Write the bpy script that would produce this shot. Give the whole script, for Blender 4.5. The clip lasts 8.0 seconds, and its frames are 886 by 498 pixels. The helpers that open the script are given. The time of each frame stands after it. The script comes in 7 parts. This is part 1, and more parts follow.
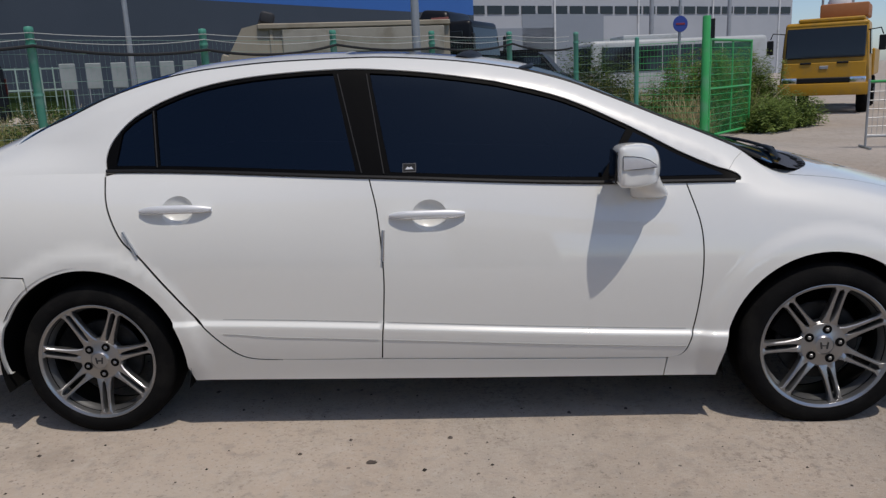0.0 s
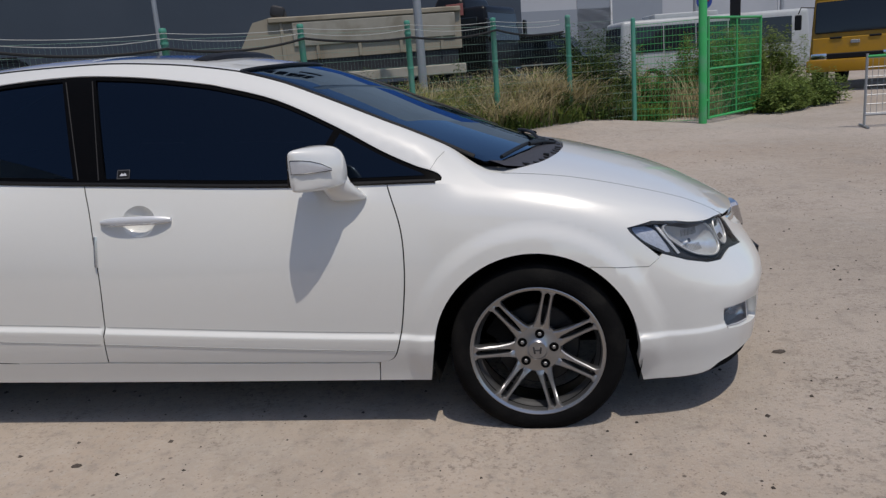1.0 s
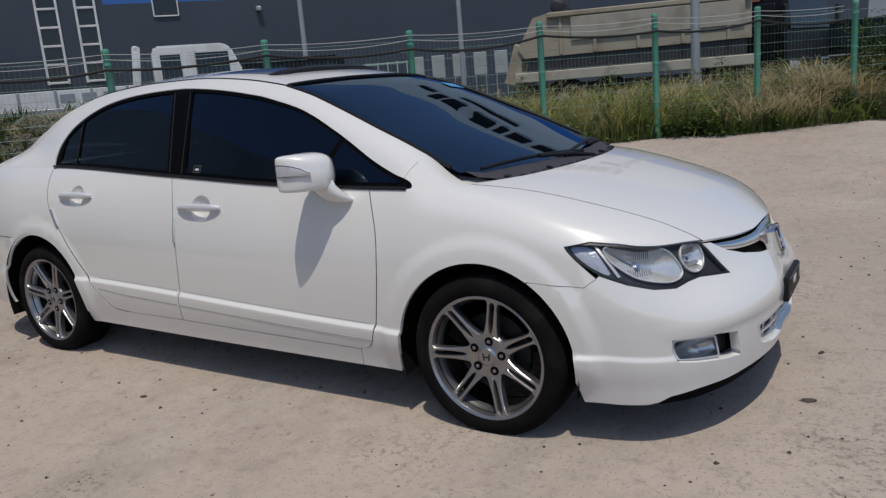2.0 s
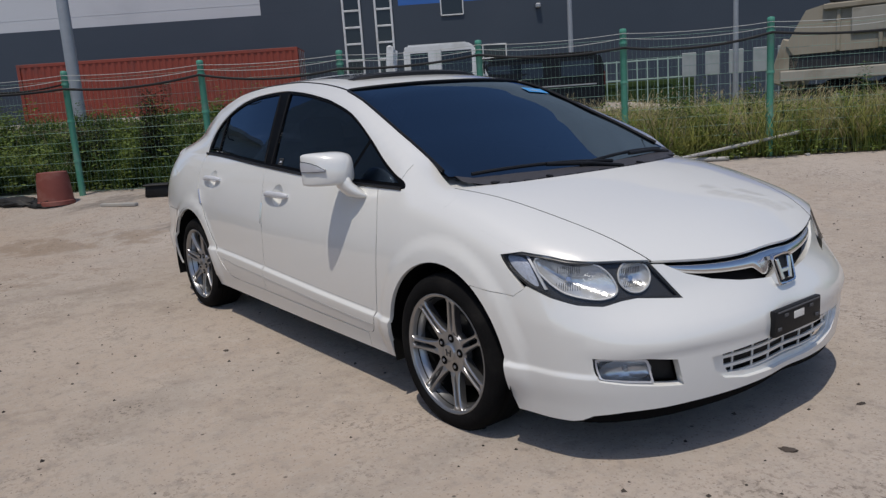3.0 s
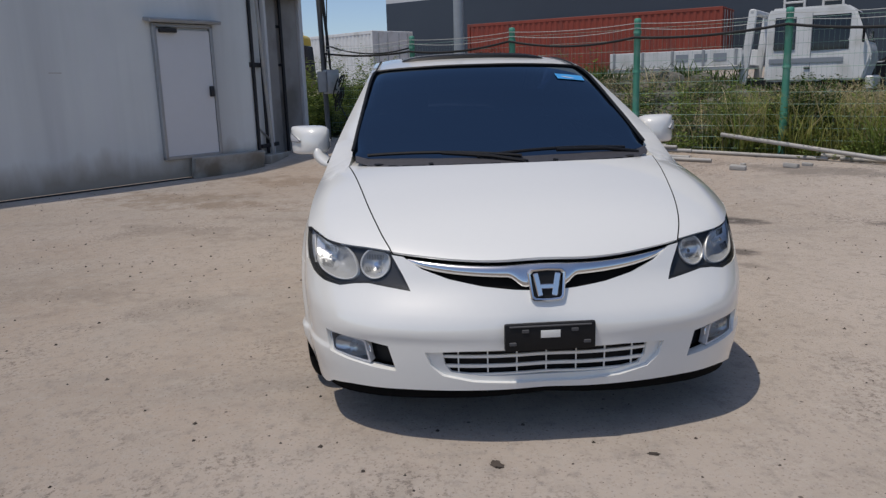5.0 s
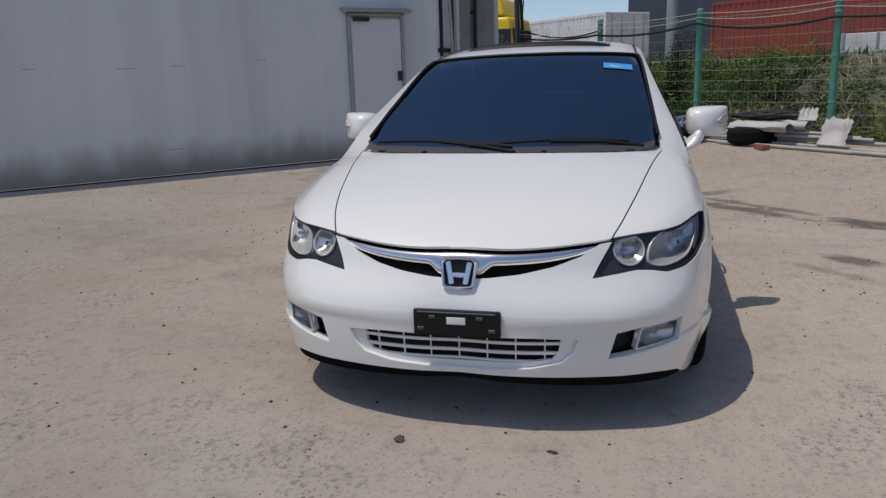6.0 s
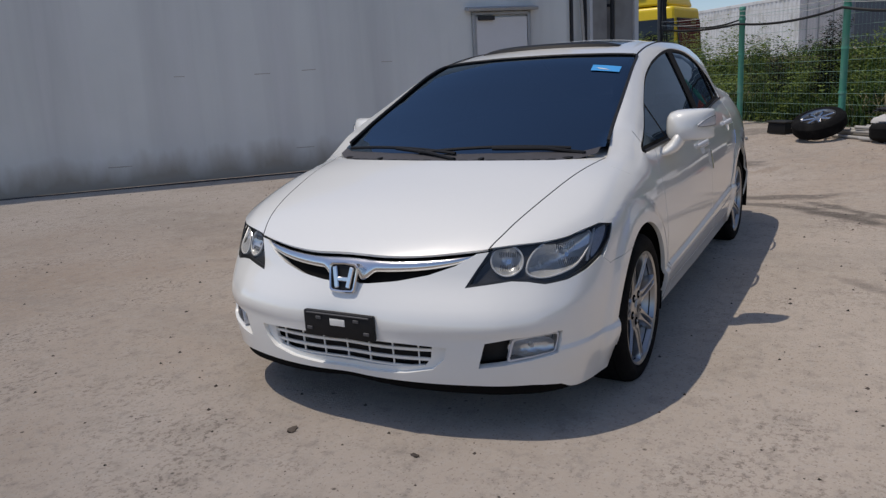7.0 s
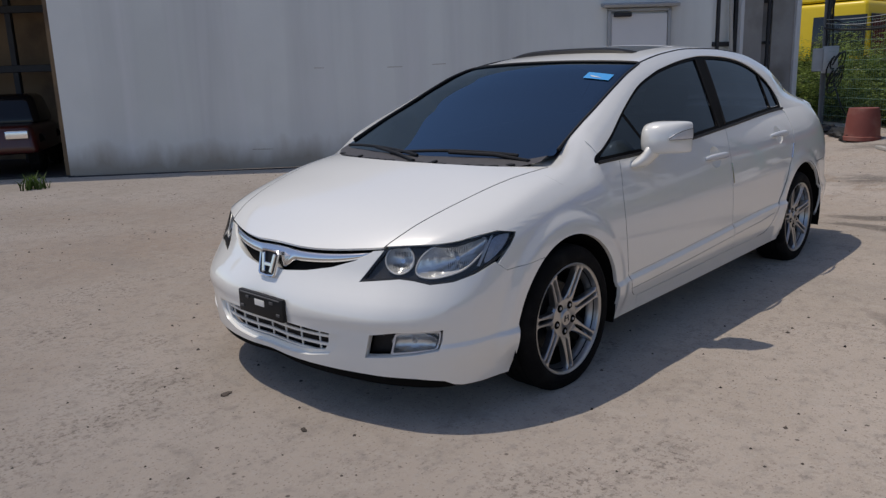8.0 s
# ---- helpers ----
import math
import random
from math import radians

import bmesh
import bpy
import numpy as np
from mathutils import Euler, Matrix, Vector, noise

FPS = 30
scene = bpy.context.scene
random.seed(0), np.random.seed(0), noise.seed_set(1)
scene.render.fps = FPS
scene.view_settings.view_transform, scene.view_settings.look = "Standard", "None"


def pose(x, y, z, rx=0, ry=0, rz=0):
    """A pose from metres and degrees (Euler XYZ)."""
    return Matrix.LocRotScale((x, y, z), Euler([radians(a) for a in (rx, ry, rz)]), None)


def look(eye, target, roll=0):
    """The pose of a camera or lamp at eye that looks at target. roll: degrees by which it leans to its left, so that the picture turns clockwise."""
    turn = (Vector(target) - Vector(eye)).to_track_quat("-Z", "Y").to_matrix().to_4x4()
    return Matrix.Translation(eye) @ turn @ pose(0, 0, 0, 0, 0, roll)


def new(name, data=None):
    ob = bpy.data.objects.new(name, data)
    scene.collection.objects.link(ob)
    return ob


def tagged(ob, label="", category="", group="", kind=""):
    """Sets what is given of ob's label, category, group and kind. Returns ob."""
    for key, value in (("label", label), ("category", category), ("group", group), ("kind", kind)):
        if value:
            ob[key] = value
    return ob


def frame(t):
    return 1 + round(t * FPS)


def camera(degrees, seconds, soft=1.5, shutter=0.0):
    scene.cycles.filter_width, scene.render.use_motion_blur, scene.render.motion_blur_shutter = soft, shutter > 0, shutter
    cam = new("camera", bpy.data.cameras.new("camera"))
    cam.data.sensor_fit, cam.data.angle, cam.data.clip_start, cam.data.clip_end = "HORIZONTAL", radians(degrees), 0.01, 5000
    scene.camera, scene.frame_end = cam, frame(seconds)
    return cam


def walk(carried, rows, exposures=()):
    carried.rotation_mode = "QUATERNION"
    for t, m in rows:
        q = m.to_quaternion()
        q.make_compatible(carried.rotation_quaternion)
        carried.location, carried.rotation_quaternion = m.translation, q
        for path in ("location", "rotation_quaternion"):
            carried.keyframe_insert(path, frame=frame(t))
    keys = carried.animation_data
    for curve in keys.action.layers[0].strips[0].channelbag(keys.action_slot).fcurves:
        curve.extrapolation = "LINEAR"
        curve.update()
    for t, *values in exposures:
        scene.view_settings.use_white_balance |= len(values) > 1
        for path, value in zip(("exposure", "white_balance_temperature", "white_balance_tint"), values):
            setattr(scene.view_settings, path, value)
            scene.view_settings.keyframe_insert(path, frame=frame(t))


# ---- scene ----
cam = camera(60.3, 8.0, soft=1.35)
PATH = [
    (0, (0.153, -3.525, 1.285), (0.038, -1.576, 0.852), -2.6),
    (0.5, (0.799, -3.439, 1.277), (0.644, -1.496, 0.832), -3.3),
    (1, (1.432, -3.363, 1.263), (1.143, -1.438, 0.805), -4.5),
    (1.5, (2.023, -3.264, 1.268), (1.432, -1.407, 0.818), -5.7),
    (2, (2.641, -3.121, 1.259), (1.6, -1.465, 0.839), -4.8),
    (3.3, (3.814, -2.248, 1.222), (2.168, -1.177, 0.842), -4.1),
    (3.5, (3.96, -2.068, 1.233), (2.276, -1.059, 0.847), -4.2),
    (4, (4.303, -1.566, 1.238), (2.479, -0.844, 0.848), -4.3),
    (4.5, (4.507, -1.052, 1.227), (2.6, -0.609, 0.819), -3.5),
    (4.7, (4.578, -0.821, 1.233), (2.642, -0.536, 0.82), -2.7),
    (5.8, (4.693, 0.36, 1.246), (2.766, 0.072, 0.794), -1.4),
    (6, (4.676, 0.604, 1.246), (2.792, 0.105, 0.796), -1.8),
    (6.5, (4.537, 1.104, 1.24), (2.734, 0.367, 0.789), -2.1),
    (7, (4.358, 1.637, 1.267), (2.66, 0.678, 0.822), -3.3),
    (7.5, (4.168, 2.133, 1.269), (2.625, 0.939, 0.828), -3.1),
    (8, (3.878, 2.562, 1.284), (2.468, 1.216, 0.839), -1.9),
]
EXPOSURES = [(0, -.51, 6700, 11), (3.5, -.48, 6700, 11), (8, -.41, 6850, 12)]
walk(cam, [(t, look(eye, target, roll)) for t, eye, target, roll in PATH], EXPOSURES)

# ---- light ----
SUN = Vector((.21, -.33, 1.0)).normalized()
world = bpy.data.worlds.new("world")
scene.world = world
world.use_nodes = True
sky = world.node_tree.nodes.new("ShaderNodeTexSky")
sky.sky_type, sky.sun_disc = "NISHITA", False
sky.sun_elevation, sky.sun_rotation = math.asin(SUN.z), math.atan2(SUN.x, SUN.y)
sky.air_density, sky.dust_density, sky.ozone_density = .7, .75, 3.0
back = world.node_tree.nodes["Background"]
back.inputs["Strength"].default_value = 0.165
world.node_tree.links.new(sky.outputs[0], back.inputs["Color"])
lamp = bpy.data.lights.new("sun", "SUN")
lamp.energy, lamp.angle, lamp.color = 3.2, radians(.55), (1, .945, .86)
new("sun", lamp).matrix_world = look(SUN * 50, (0, 0, 0))


# ---- materials ----
def mat(name, color, rough=.6, metal=0.0, vary=.0, scale=8.0, bump=.0, bscale=60.0, coat=0.0, second=None, sscale=1.0, island=False, obj=False, spec=.5, detail=5.0):
    """A surface with variation at two scales. second: a stain colour laid over in large soft patches."""
    m = bpy.data.materials.new(name)
    m.use_nodes = True
    nt = m.node_tree
    b = nt.nodes["Principled BSDF"]
    b.inputs["Roughness"].default_value, b.inputs["Metallic"].default_value = rough, metal
    b.inputs["Coat Weight"].default_value, b.inputs["Coat Roughness"].default_value = coat, .03
    b.inputs["Specular IOR Level"].default_value = spec
    b.inputs["Base Color"].default_value = (*color, 1)
    tc = nt.nodes.new("ShaderNodeTexCoord")

    def noise_at(s, d=detail):
        n = nt.nodes.new("ShaderNodeTexNoise")
        n.inputs["Scale"].default_value, n.inputs["Detail"].default_value = s, d
        nt.links.new(tc.outputs["Object"], n.inputs["Vector"])
        return n
    out = None
    if vary or second or island or obj:
        ramp = nt.nodes.new("ShaderNodeMix")
        ramp.data_type = "RGBA"
        lo, hi = [max(0, c * (1 - vary)) for c in color], [min(1, c * (1 + vary)) for c in color]
        ramp.inputs["A"].default_value, ramp.inputs["B"].default_value = (*lo, 1), (*hi, 1)
        if island or obj:
            g = nt.nodes.new("ShaderNodeObjectInfo" if obj else "ShaderNodeNewGeometry")
            src = g.outputs["Random" if obj else "Random Per Island"]
        else:
            src = noise_at(scale).outputs["Fac"]
        nt.links.new(src, ramp.inputs["Factor"])
        out = ramp.outputs["Result"]
    if second:
        n = noise_at(sscale, 6)
        r = nt.nodes.new("ShaderNodeMapRange")
        r.inputs["From Min"].default_value, r.inputs["From Max"].default_value = .5, .68
        nt.links.new(n.outputs["Fac"], r.inputs["Value"])
        mx = nt.nodes.new("ShaderNodeMix")
        mx.data_type = "RGBA"
        nt.links.new(r.outputs[0], mx.inputs["Factor"])
        nt.links.new(out, mx.inputs["A"])
        mx.inputs["B"].default_value = (*second, 1)
        out = mx.outputs["Result"]
    if out:
        nt.links.new(out, b.inputs["Base Color"])
    if bump:
        bp = nt.nodes.new("ShaderNodeBump")
        bp.inputs["Strength"].default_value, bp.inputs["Distance"].default_value = bump, .01
        nt.links.new(noise_at(bscale).outputs["Fac"], bp.inputs["Height"])
        nt.links.new(bp.outputs[0], b.inputs["Normal"])
    return m


def tinted_glass(name, tint, rough=.0, gloss=(1, 1, 1), ior=1.52):
    """Dark film on glass: a little light passes, the rest mirrors as glass does."""
    m = bpy.data.materials.new(name)
    m.use_nodes = True
    nt = m.node_tree
    nt.nodes.remove(nt.nodes["Principled BSDF"])
    t, g, mx, f = (nt.nodes.new("ShaderNode" + k) for k in ("BsdfTransparent", "BsdfGlossy", "MixShader", "Fresnel"))
    t.inputs["Color"].default_value = (*tint, 1)
    g.inputs["Roughness"].default_value = rough
    g.inputs["Color"].default_value = (*gloss, 1)
    f.inputs["IOR"].default_value = ior
    nt.links.new(f.outputs[0], mx.inputs[0])
    nt.links.new(t.outputs[0], mx.inputs[1])
    nt.links.new(g.outputs[0], mx.inputs[2])
    nt.links.new(mx.outputs[0], nt.nodes["Material Output"].inputs["Surface"])
    return m


def ground_material():
    """Worn yard concrete: pale dust, tan soil, dark grit and oil, hairline cracks."""
    m = bpy.data.materials.new("yard_concrete")
    m.use_nodes = True
    nt = m.node_tree
    L = nt.links.new
    b = nt.nodes["Principled BSDF"]
    b.inputs["Roughness"].default_value = .92
    b.inputs["Specular IOR Level"].default_value = .25
    tc = nt.nodes.new("ShaderNodeTexCoord")

    def noise_at(s, d, rough=.55, stretch=(1, 1, 1)):
        mp = nt.nodes.new("ShaderNodeMapping")
        mp.inputs["Scale"].default_value = stretch
        L(tc.outputs["Object"], mp.inputs["Vector"])
        n = nt.nodes.new("ShaderNodeTexNoise")
        n.inputs["Scale"].default_value, n.inputs["Detail"].default_value, n.inputs["Roughness"].default_value = s, d, rough
        L(mp.outputs[0], n.inputs["Vector"])
        return n.outputs["Fac"]

    def ranged(v, a, c):
        r = nt.nodes.new("ShaderNodeMapRange")
        r.inputs["From Min"].default_value, r.inputs["From Max"].default_value = a, c
        L(v, r.inputs["Value"])
        return r.outputs[0]

    def over(under, color, fac, most=1.0):
        mx = nt.nodes.new("ShaderNodeMix")
        mx.data_type = "RGBA"
        k = nt.nodes.new("ShaderNodeMath")
        k.operation = "MULTIPLY"
        k.inputs[1].default_value = most
        L(fac, k.inputs[0])
        L(k.outputs[0], mx.inputs["Factor"])
        if isinstance(under, tuple):
            mx.inputs["A"].default_value = (*under, 1)
        else:
            L(under, mx.inputs["A"])
        mx.inputs["B"].default_value = (*color, 1)
        return mx.outputs["Result"]
    c = over((0.397, 0.338, 0.280), (0.505, 0.438, 0.376), ranged(noise_at(.55, 7, .62), .36, .64))
    c = over(c, (0.403, 0.309, 0.232), ranged(noise_at(.17, 6, .6), .47, .62), .65)
    c = over(c, (0.420, 0.384, 0.339), ranged(noise_at(.33, 7, .65), .54, .66), .6)
    c = over(c, (0.245, 0.229, 0.209), ranged(noise_at(.9, 8, .68, (1, .35, 1)), .55, .70), .5)
    c = over(c, (0.262, 0.229, 0.192), ranged(noise_at(4.5, 7, .7), .52, .68), .4)
    c = over(c, (0.480, 0.445, 0.407), ranged(noise_at(26, 4, .7), .50, .70), .5)
    c = over(c, (0.175, 0.145, 0.119), ranged(noise_at(55, 3, .62), .59, .68), .6)
    for sx, sy, rx, ry, k, rz in ((-.93, 3.75, .85, .34, .95, 45), (-2.25, 1.57, 1.1, .20, .9, 45), (-.2, 1.75, .45, .12, .5, 45), (-3.4, 4.0, 1.6, .35, .5, 45), (-1.76, 2.31, .62, .22, .95, 45), (-.58, 1.89, .36, .15, .85, 45), (-2.45, 1.68, 1.2, .12, .8, 45), (-4.9, .3, .55, .42, .75, 105), (-3.1, .95, .75, .22, .75, 105), (-2.75, .80, .45, .12, .7, 100), (-7.3, .2, .9, .5, .6, 105), (-6.6, 1.3, 1.2, .3, .5, 105)):
        mp, ln = nt.nodes.new("ShaderNodeMapping"), nt.nodes.new("ShaderNodeVectorMath")
        mp.vector_type = "TEXTURE"
        mp.inputs["Location"].default_value, mp.inputs["Rotation"].default_value, mp.inputs["Scale"].default_value = (sx, sy, 0), (0, 0, radians(rz)), (rx, ry, 3)
        ln.operation = "LENGTH"
        L(tc.outputs["Object"], mp.inputs["Vector"])
        L(mp.outputs[0], ln.inputs[0])
        add = nt.nodes.new("ShaderNodeMath")
        L(ln.outputs["Value"], add.inputs[0])
        L(ranged(noise_at(2.6, 7, .7, (1, .5, 1)), .68, .32), add.inputs[1])
        c = over(c, (.115, .10, .088), ranged(add.outputs[0], 1.25, .82), k)
    for sx, sy, rx, ry, k, tone in ((-.2, -1.9, 4.2, 1.7, .50, (.52, .45, .375)), (3.6, 1.2, 2.6, 3.0, .35, (.30, .262, .225)), (-6.0, -1.8, 3.2, 1.6, .55, (.43, .315, .22))):
        mp, ln = nt.nodes.new("ShaderNodeMapping"), nt.nodes.new("ShaderNodeVectorMath")
        mp.vector_type = "TEXTURE"
        mp.inputs["Location"].default_value, mp.inputs["Scale"].default_value = (sx, sy, 0), (rx, ry, 3)
        ln.operation = "LENGTH"
        L(tc.outputs["Object"], mp.inputs["Vector"])
        L(mp.outputs[0], ln.inputs[0])
        add = nt.nodes.new("ShaderNodeMath")
        L(ln.outputs["Value"], add.inputs[0])
        L(ranged(noise_at(1.1, 7, .68), .70, .30), add.inputs[1])
        c = over(c, tone, ranged(add.outputs[0], 1.5, .55), k)
    for sx, sy, rx, ry, k, tone in ((-4.3, -2.9, 2.2, .8, .62, (.25, .185, .125)), (-5.4, -1.3, 2.6, .8, .58, (.26, .19, .13)), (-2.2, -2.3, 2.0, .45, .40, (.235, .195, .155)), (-2.6, -1.35, 1.3, .28, .40, (.245, .20, .155)), (.3, -1.65, 1.6, .5, .22, (.24, .205, .17)), (-.6, -3.4, 2.2, .6, .25, (.25, .205, .16)), (4.6, 2.6, 1.8, .7, .35, (.25, .215, .18))):
        mp, ln = nt.nodes.new("ShaderNodeMapping"), nt.nodes.new("ShaderNodeVectorMath")
        mp.vector_type = "TEXTURE"
        mp.inputs["Location"].default_value, mp.inputs["Rotation"].default_value, mp.inputs["Scale"].default_value = (sx, sy, 0), (0, 0, radians(62)), (rx, ry, 3)
        ln.operation = "LENGTH"
        L(tc.outputs["Object"], mp.inputs["Vector"])
        L(mp.outputs[0], ln.inputs[0])
        add = nt.nodes.new("ShaderNodeMath")
        L(ln.outputs["Value"], add.inputs[0])
        L(ranged(noise_at(2.3, 8, .72), .60, .40), add.inputs[1])
        c = over(c, tone, ranged(add.outputs[0], 1.25, .70), k)
    v = nt.nodes.new("ShaderNodeTexVoronoi")
    v.inputs["Scale"].default_value = 9.0
    L(tc.outputs["Object"], v.inputs["Vector"])
    c = over(c, (.255, .222, .188), ranged(noise_at(13, 6, .72), .53, .66), .55)
    c = over(c, (.50, .445, .385), ranged(noise_at(8, 7, .75, (1, .7, 1)), .54, .68), .5)
    pit = nt.nodes.new("ShaderNodeMath")
    pit.operation = "MULTIPLY"
    L(ranged(noise_at(1.1, 5, .7), .50, .62), pit.inputs[0])
    L(ranged(noise_at(34, 4, .72), .52, .60), pit.inputs[1])
    c = over(c, (.125, .10, .08), pit.outputs[0], .56)
    spot = nt.nodes.new("ShaderNodeMath")
    spot.operation = "MULTIPLY"
    L(ranged(noise_at(3.2, 3, .6), .46, .56), spot.inputs[0])
    L(ranged(v.outputs["Distance"], .085, .05), spot.inputs[1])
    c = over(c, (.075, .06, .05), spot.outputs[0], .8)
    v2 = nt.nodes.new("ShaderNodeTexVoronoi")
    v2.inputs["Scale"].default_value = 42.0
    L(tc.outputs["Object"], v2.inputs["Vector"])
    c = over(c, (.13, .105, .085), ranged(v2.outputs["Distance"], .20, .10), .45)
    c = over(c, (.48, .44, .39), ranged(noise_at(75, 3, .65), .60, .68), .45)
    b.inputs["Diffuse Roughness"].default_value = 1.0
    L(c, b.inputs["Base Color"])
    bp = nt.nodes.new("ShaderNodeBump")
    bp.inputs["Strength"].default_value, bp.inputs["Distance"].default_value = .7, .008
    L(noise_at(70, 5, .75), bp.inputs["Height"])
    L(bp.outputs[0], b.inputs["Normal"])
    return m


CONCRETE = ground_material()
PAINT = mat("pearl_white_paint", (.82, .82, .785), .30, 0, .010, 40, 0, 60, 1.0)
PAINT.node_tree.nodes["Principled BSDF"].inputs["Coat IOR"].default_value = 1.9
INNER = mat("dark_underbody", (.006, .006, .006), .9, 0, .3, 30, spec=.1)
BLACK = mat("black_trim", (.009, .009, .010), .5, 0, .2, 60, .1, 300, spec=.3)
GLOSS = mat("gloss_black_trim", (.008, .008, .010), .12, 0, .05)
CHROME = mat("chrome", (.76, .76, .77), .15, 1, .04, 20)
ALLOY = mat("smoked_alloy", (.41, .415, .425), .28, .9, .08, 20, .03, 200)
# Barrel and disc alloy, coloured near-black for the shade behind the spokes.
ALLOY_SHADED = mat("shaded_alloy", (.035, .035, .035), .5, .7, .3, 40)
RUBBER = mat("tyre_rubber", (.0055, .0055, .006), .9, 0, .35, 14, .2, 140, second=(.013, .0125, .012), sscale=9, spec=.15)
SILVER = mat("lamp_silver", (.78, .79, .81), .45, .35, .05, 30)
GREYP = mat("grey_cowl_plastic", (.075, .075, .08), .62, 0, .2, 40, .2, 260)
COWL = mat("pale_grey_scuttle_plastic", (.048, .047, .054), .6, 0, .25, 40, .15, 260)
SEAM = mat("pale_seam", (.36, .36, .35), .6, 0, .1, 60)
WFRAME = mat("black_window_frame", (.0025, .0025, .003), .5, 0, .2, 60, spec=.06)
GREYD = mat("dark_rubber_line", (.02, .02, .022), .6, 0, .1, 60, spec=.2)
FILM = tinted_glass("tinted_side_glass", (.020, .027, .042), gloss=(.56, .76, 1), ior=1.57)
SHADE = tinted_glass("tinted_windscreen", (.022, .03, .05), gloss=(.62, .82, 1), ior=2.5)
CLEAR = tinted_glass("clear_lens", (.95, .96, .97), gloss=(.28, .28, .29))
LAMPB = mat("lamp_housing", (.045, .047, .05), .35, .3, .2, 30)
REFLECT = mat("lamp_reflector", (.86, .87, .89), .16, 1, .04, 30)
REFL = mat("bowl_silver", (.88, .90, .92), .16, .55, .08, 60, .25, 45)
MARKER = mat("side_marker_lens", (.60, .65, .76), .22, .2, .25, 90, .3, 120)
AMBER = mat("indicator_lens", (.66, .67, .70), .25, .05, .06, 40)
INDIC = mat("side_indicator_lens", (.64, .65, .68), .2, .2, .1, 60)
LAMPS = mat("lamp_bezel", (.075, .077, .082), .35, .4, .15, 30)
BLUE = mat("blue_sticker", (.05, .33, .72), .4, 0, .06, 60)
SEAT = mat("dark_seat_cloth", (.05, .05, .055), .9, 0, .2, 50, .2, 300)


# ---- building helpers ----
def thing(name, label, category, at=(0, 0, 0), rz=0.0, group="", kind=""):
    ob = new(name)
    ob.matrix_world = pose(*at, 0, 0, rz)
    return tagged(ob, label, category, group, kind)


def part(name, bm, material, parent, label="", smooth=True, angle=35):
    me = bpy.data.meshes.new(name)
    if isinstance(bm, bmesh.types.BMesh):
        bm.to_mesh(me)
        bm.free()
    else:
        me.from_pydata(*bm)
    me.materials.append(material)
    if smooth:
        me.shade_smooth()
        me.set_sharp_from_angle(angle=radians(angle))
    ob = new(name, me)
    ob.parent = parent
    return tagged(ob, label) if label else ob


def put_box(bm, size, at=(0, 0, 0), rot=(0, 0, 0), bevel=0.0, seg=1, taper=None):
    """A bevelled box in a bmesh; taper: how much narrower (x, y) its top is."""
    m = pose(*at, *rot)
    r = bmesh.ops.create_cube(bm, size=1)
    vs = r["verts"]
    for v in vs:
        k = (taper if taper and v.co.z > 0 else (1, 1))
        v.co = Vector((v.co.x * size[0] * k[0], v.co.y * size[1] * k[1], v.co.z * size[2]))
    if bevel:
        es = list({e for v in vs for e in v.link_edges})
        r2 = bmesh.ops.bevel(bm, geom=es, offset=min(bevel, .45 * min(size)), segments=seg, affect="EDGES", profile=.6)
        vs = list({v for v in r2["verts"]} | {v for f in r2["faces"] for v in f.verts} | {v for v in vs if v.is_valid})
    bmesh.ops.transform(bm, matrix=m, verts=[v for v in vs if v.is_valid])
    return bm


def box(size, at=(0, 0, 0), rot=(0, 0, 0), bevel=0.0, seg=1, taper=None):
    return put_box(bmesh.new(), size, at, rot, bevel, seg, taper)


def put_rod(bm, a, b, r, r2=None, n=10):
    """A round bar from a to b."""
    a, b = Vector(a), Vector(b)
    q = (b - a).to_track_quat("Z", "Y").to_matrix().to_4x4()
    bmesh.ops.create_cone(bm, cap_ends=True, segments=n, radius1=r, radius2=r if r2 is None else r2, depth=(b - a).length,
                          matrix=Matrix.Translation((a + b) / 2) @ q)
    return bm


def rod(a, b, r, r2=None, n=10):
    return put_rod(bmesh.new(), a, b, r, r2, n)


def put_tube(bm, pts, r, n=8):
    """A bent round bar or cable through points."""
    pts = [Vector(p) for p in pts]
    rings = []
    for i, p in enumerate(pts):
        d = (pts[min(i + 1, len(pts) - 1)] - pts[max(i - 1, 0)]).normalized()
        q = d.to_track_quat("Z", "Y").to_matrix()
        rings.append([bm.verts.new(p + q @ Vector((r * math.cos(k * math.tau / n), r * math.sin(k * math.tau / n), 0))) for k in range(n)])
    for a, b in zip(rings, rings[1:]):
        for k in range(n):
            bm.faces.new((a[k], a[(k + 1) % n], b[(k + 1) % n], b[k]))
    bm.faces.new(rings[0][::-1])
    bm.faces.new(rings[-1])
    return bm


def tube(pts, r, n=8):
    return put_tube(bmesh.new(), pts, r, n)


def put_turned(bm, profile, n=32, m=Matrix()):
    """A body of revolution about z from (radius, height) stations."""
    rings = []
    for r, z in profile:
        if r < 1e-6:
            rings.append([bm.verts.new(m @ Vector((0, 0, z)))])
        else:
            rings.append([bm.verts.new(m @ Vector((r * math.cos(k * math.tau / n), r * math.sin(k * math.tau / n), z))) for k in range(n)])
    for a, b in zip(rings, rings[1:]):
        for k in range(n):
            f = [a[k % len(a)], a[(k + 1) % len(a)], b[(k + 1) % len(b)], b[k % len(b)]]
            f = list(dict.fromkeys(f))
            if len(f) > 2:
                bm.faces.new(f)
    return bm


def turned(profile, n=32, m=Matrix()):
    return put_turned(bmesh.new(), profile, n, m)



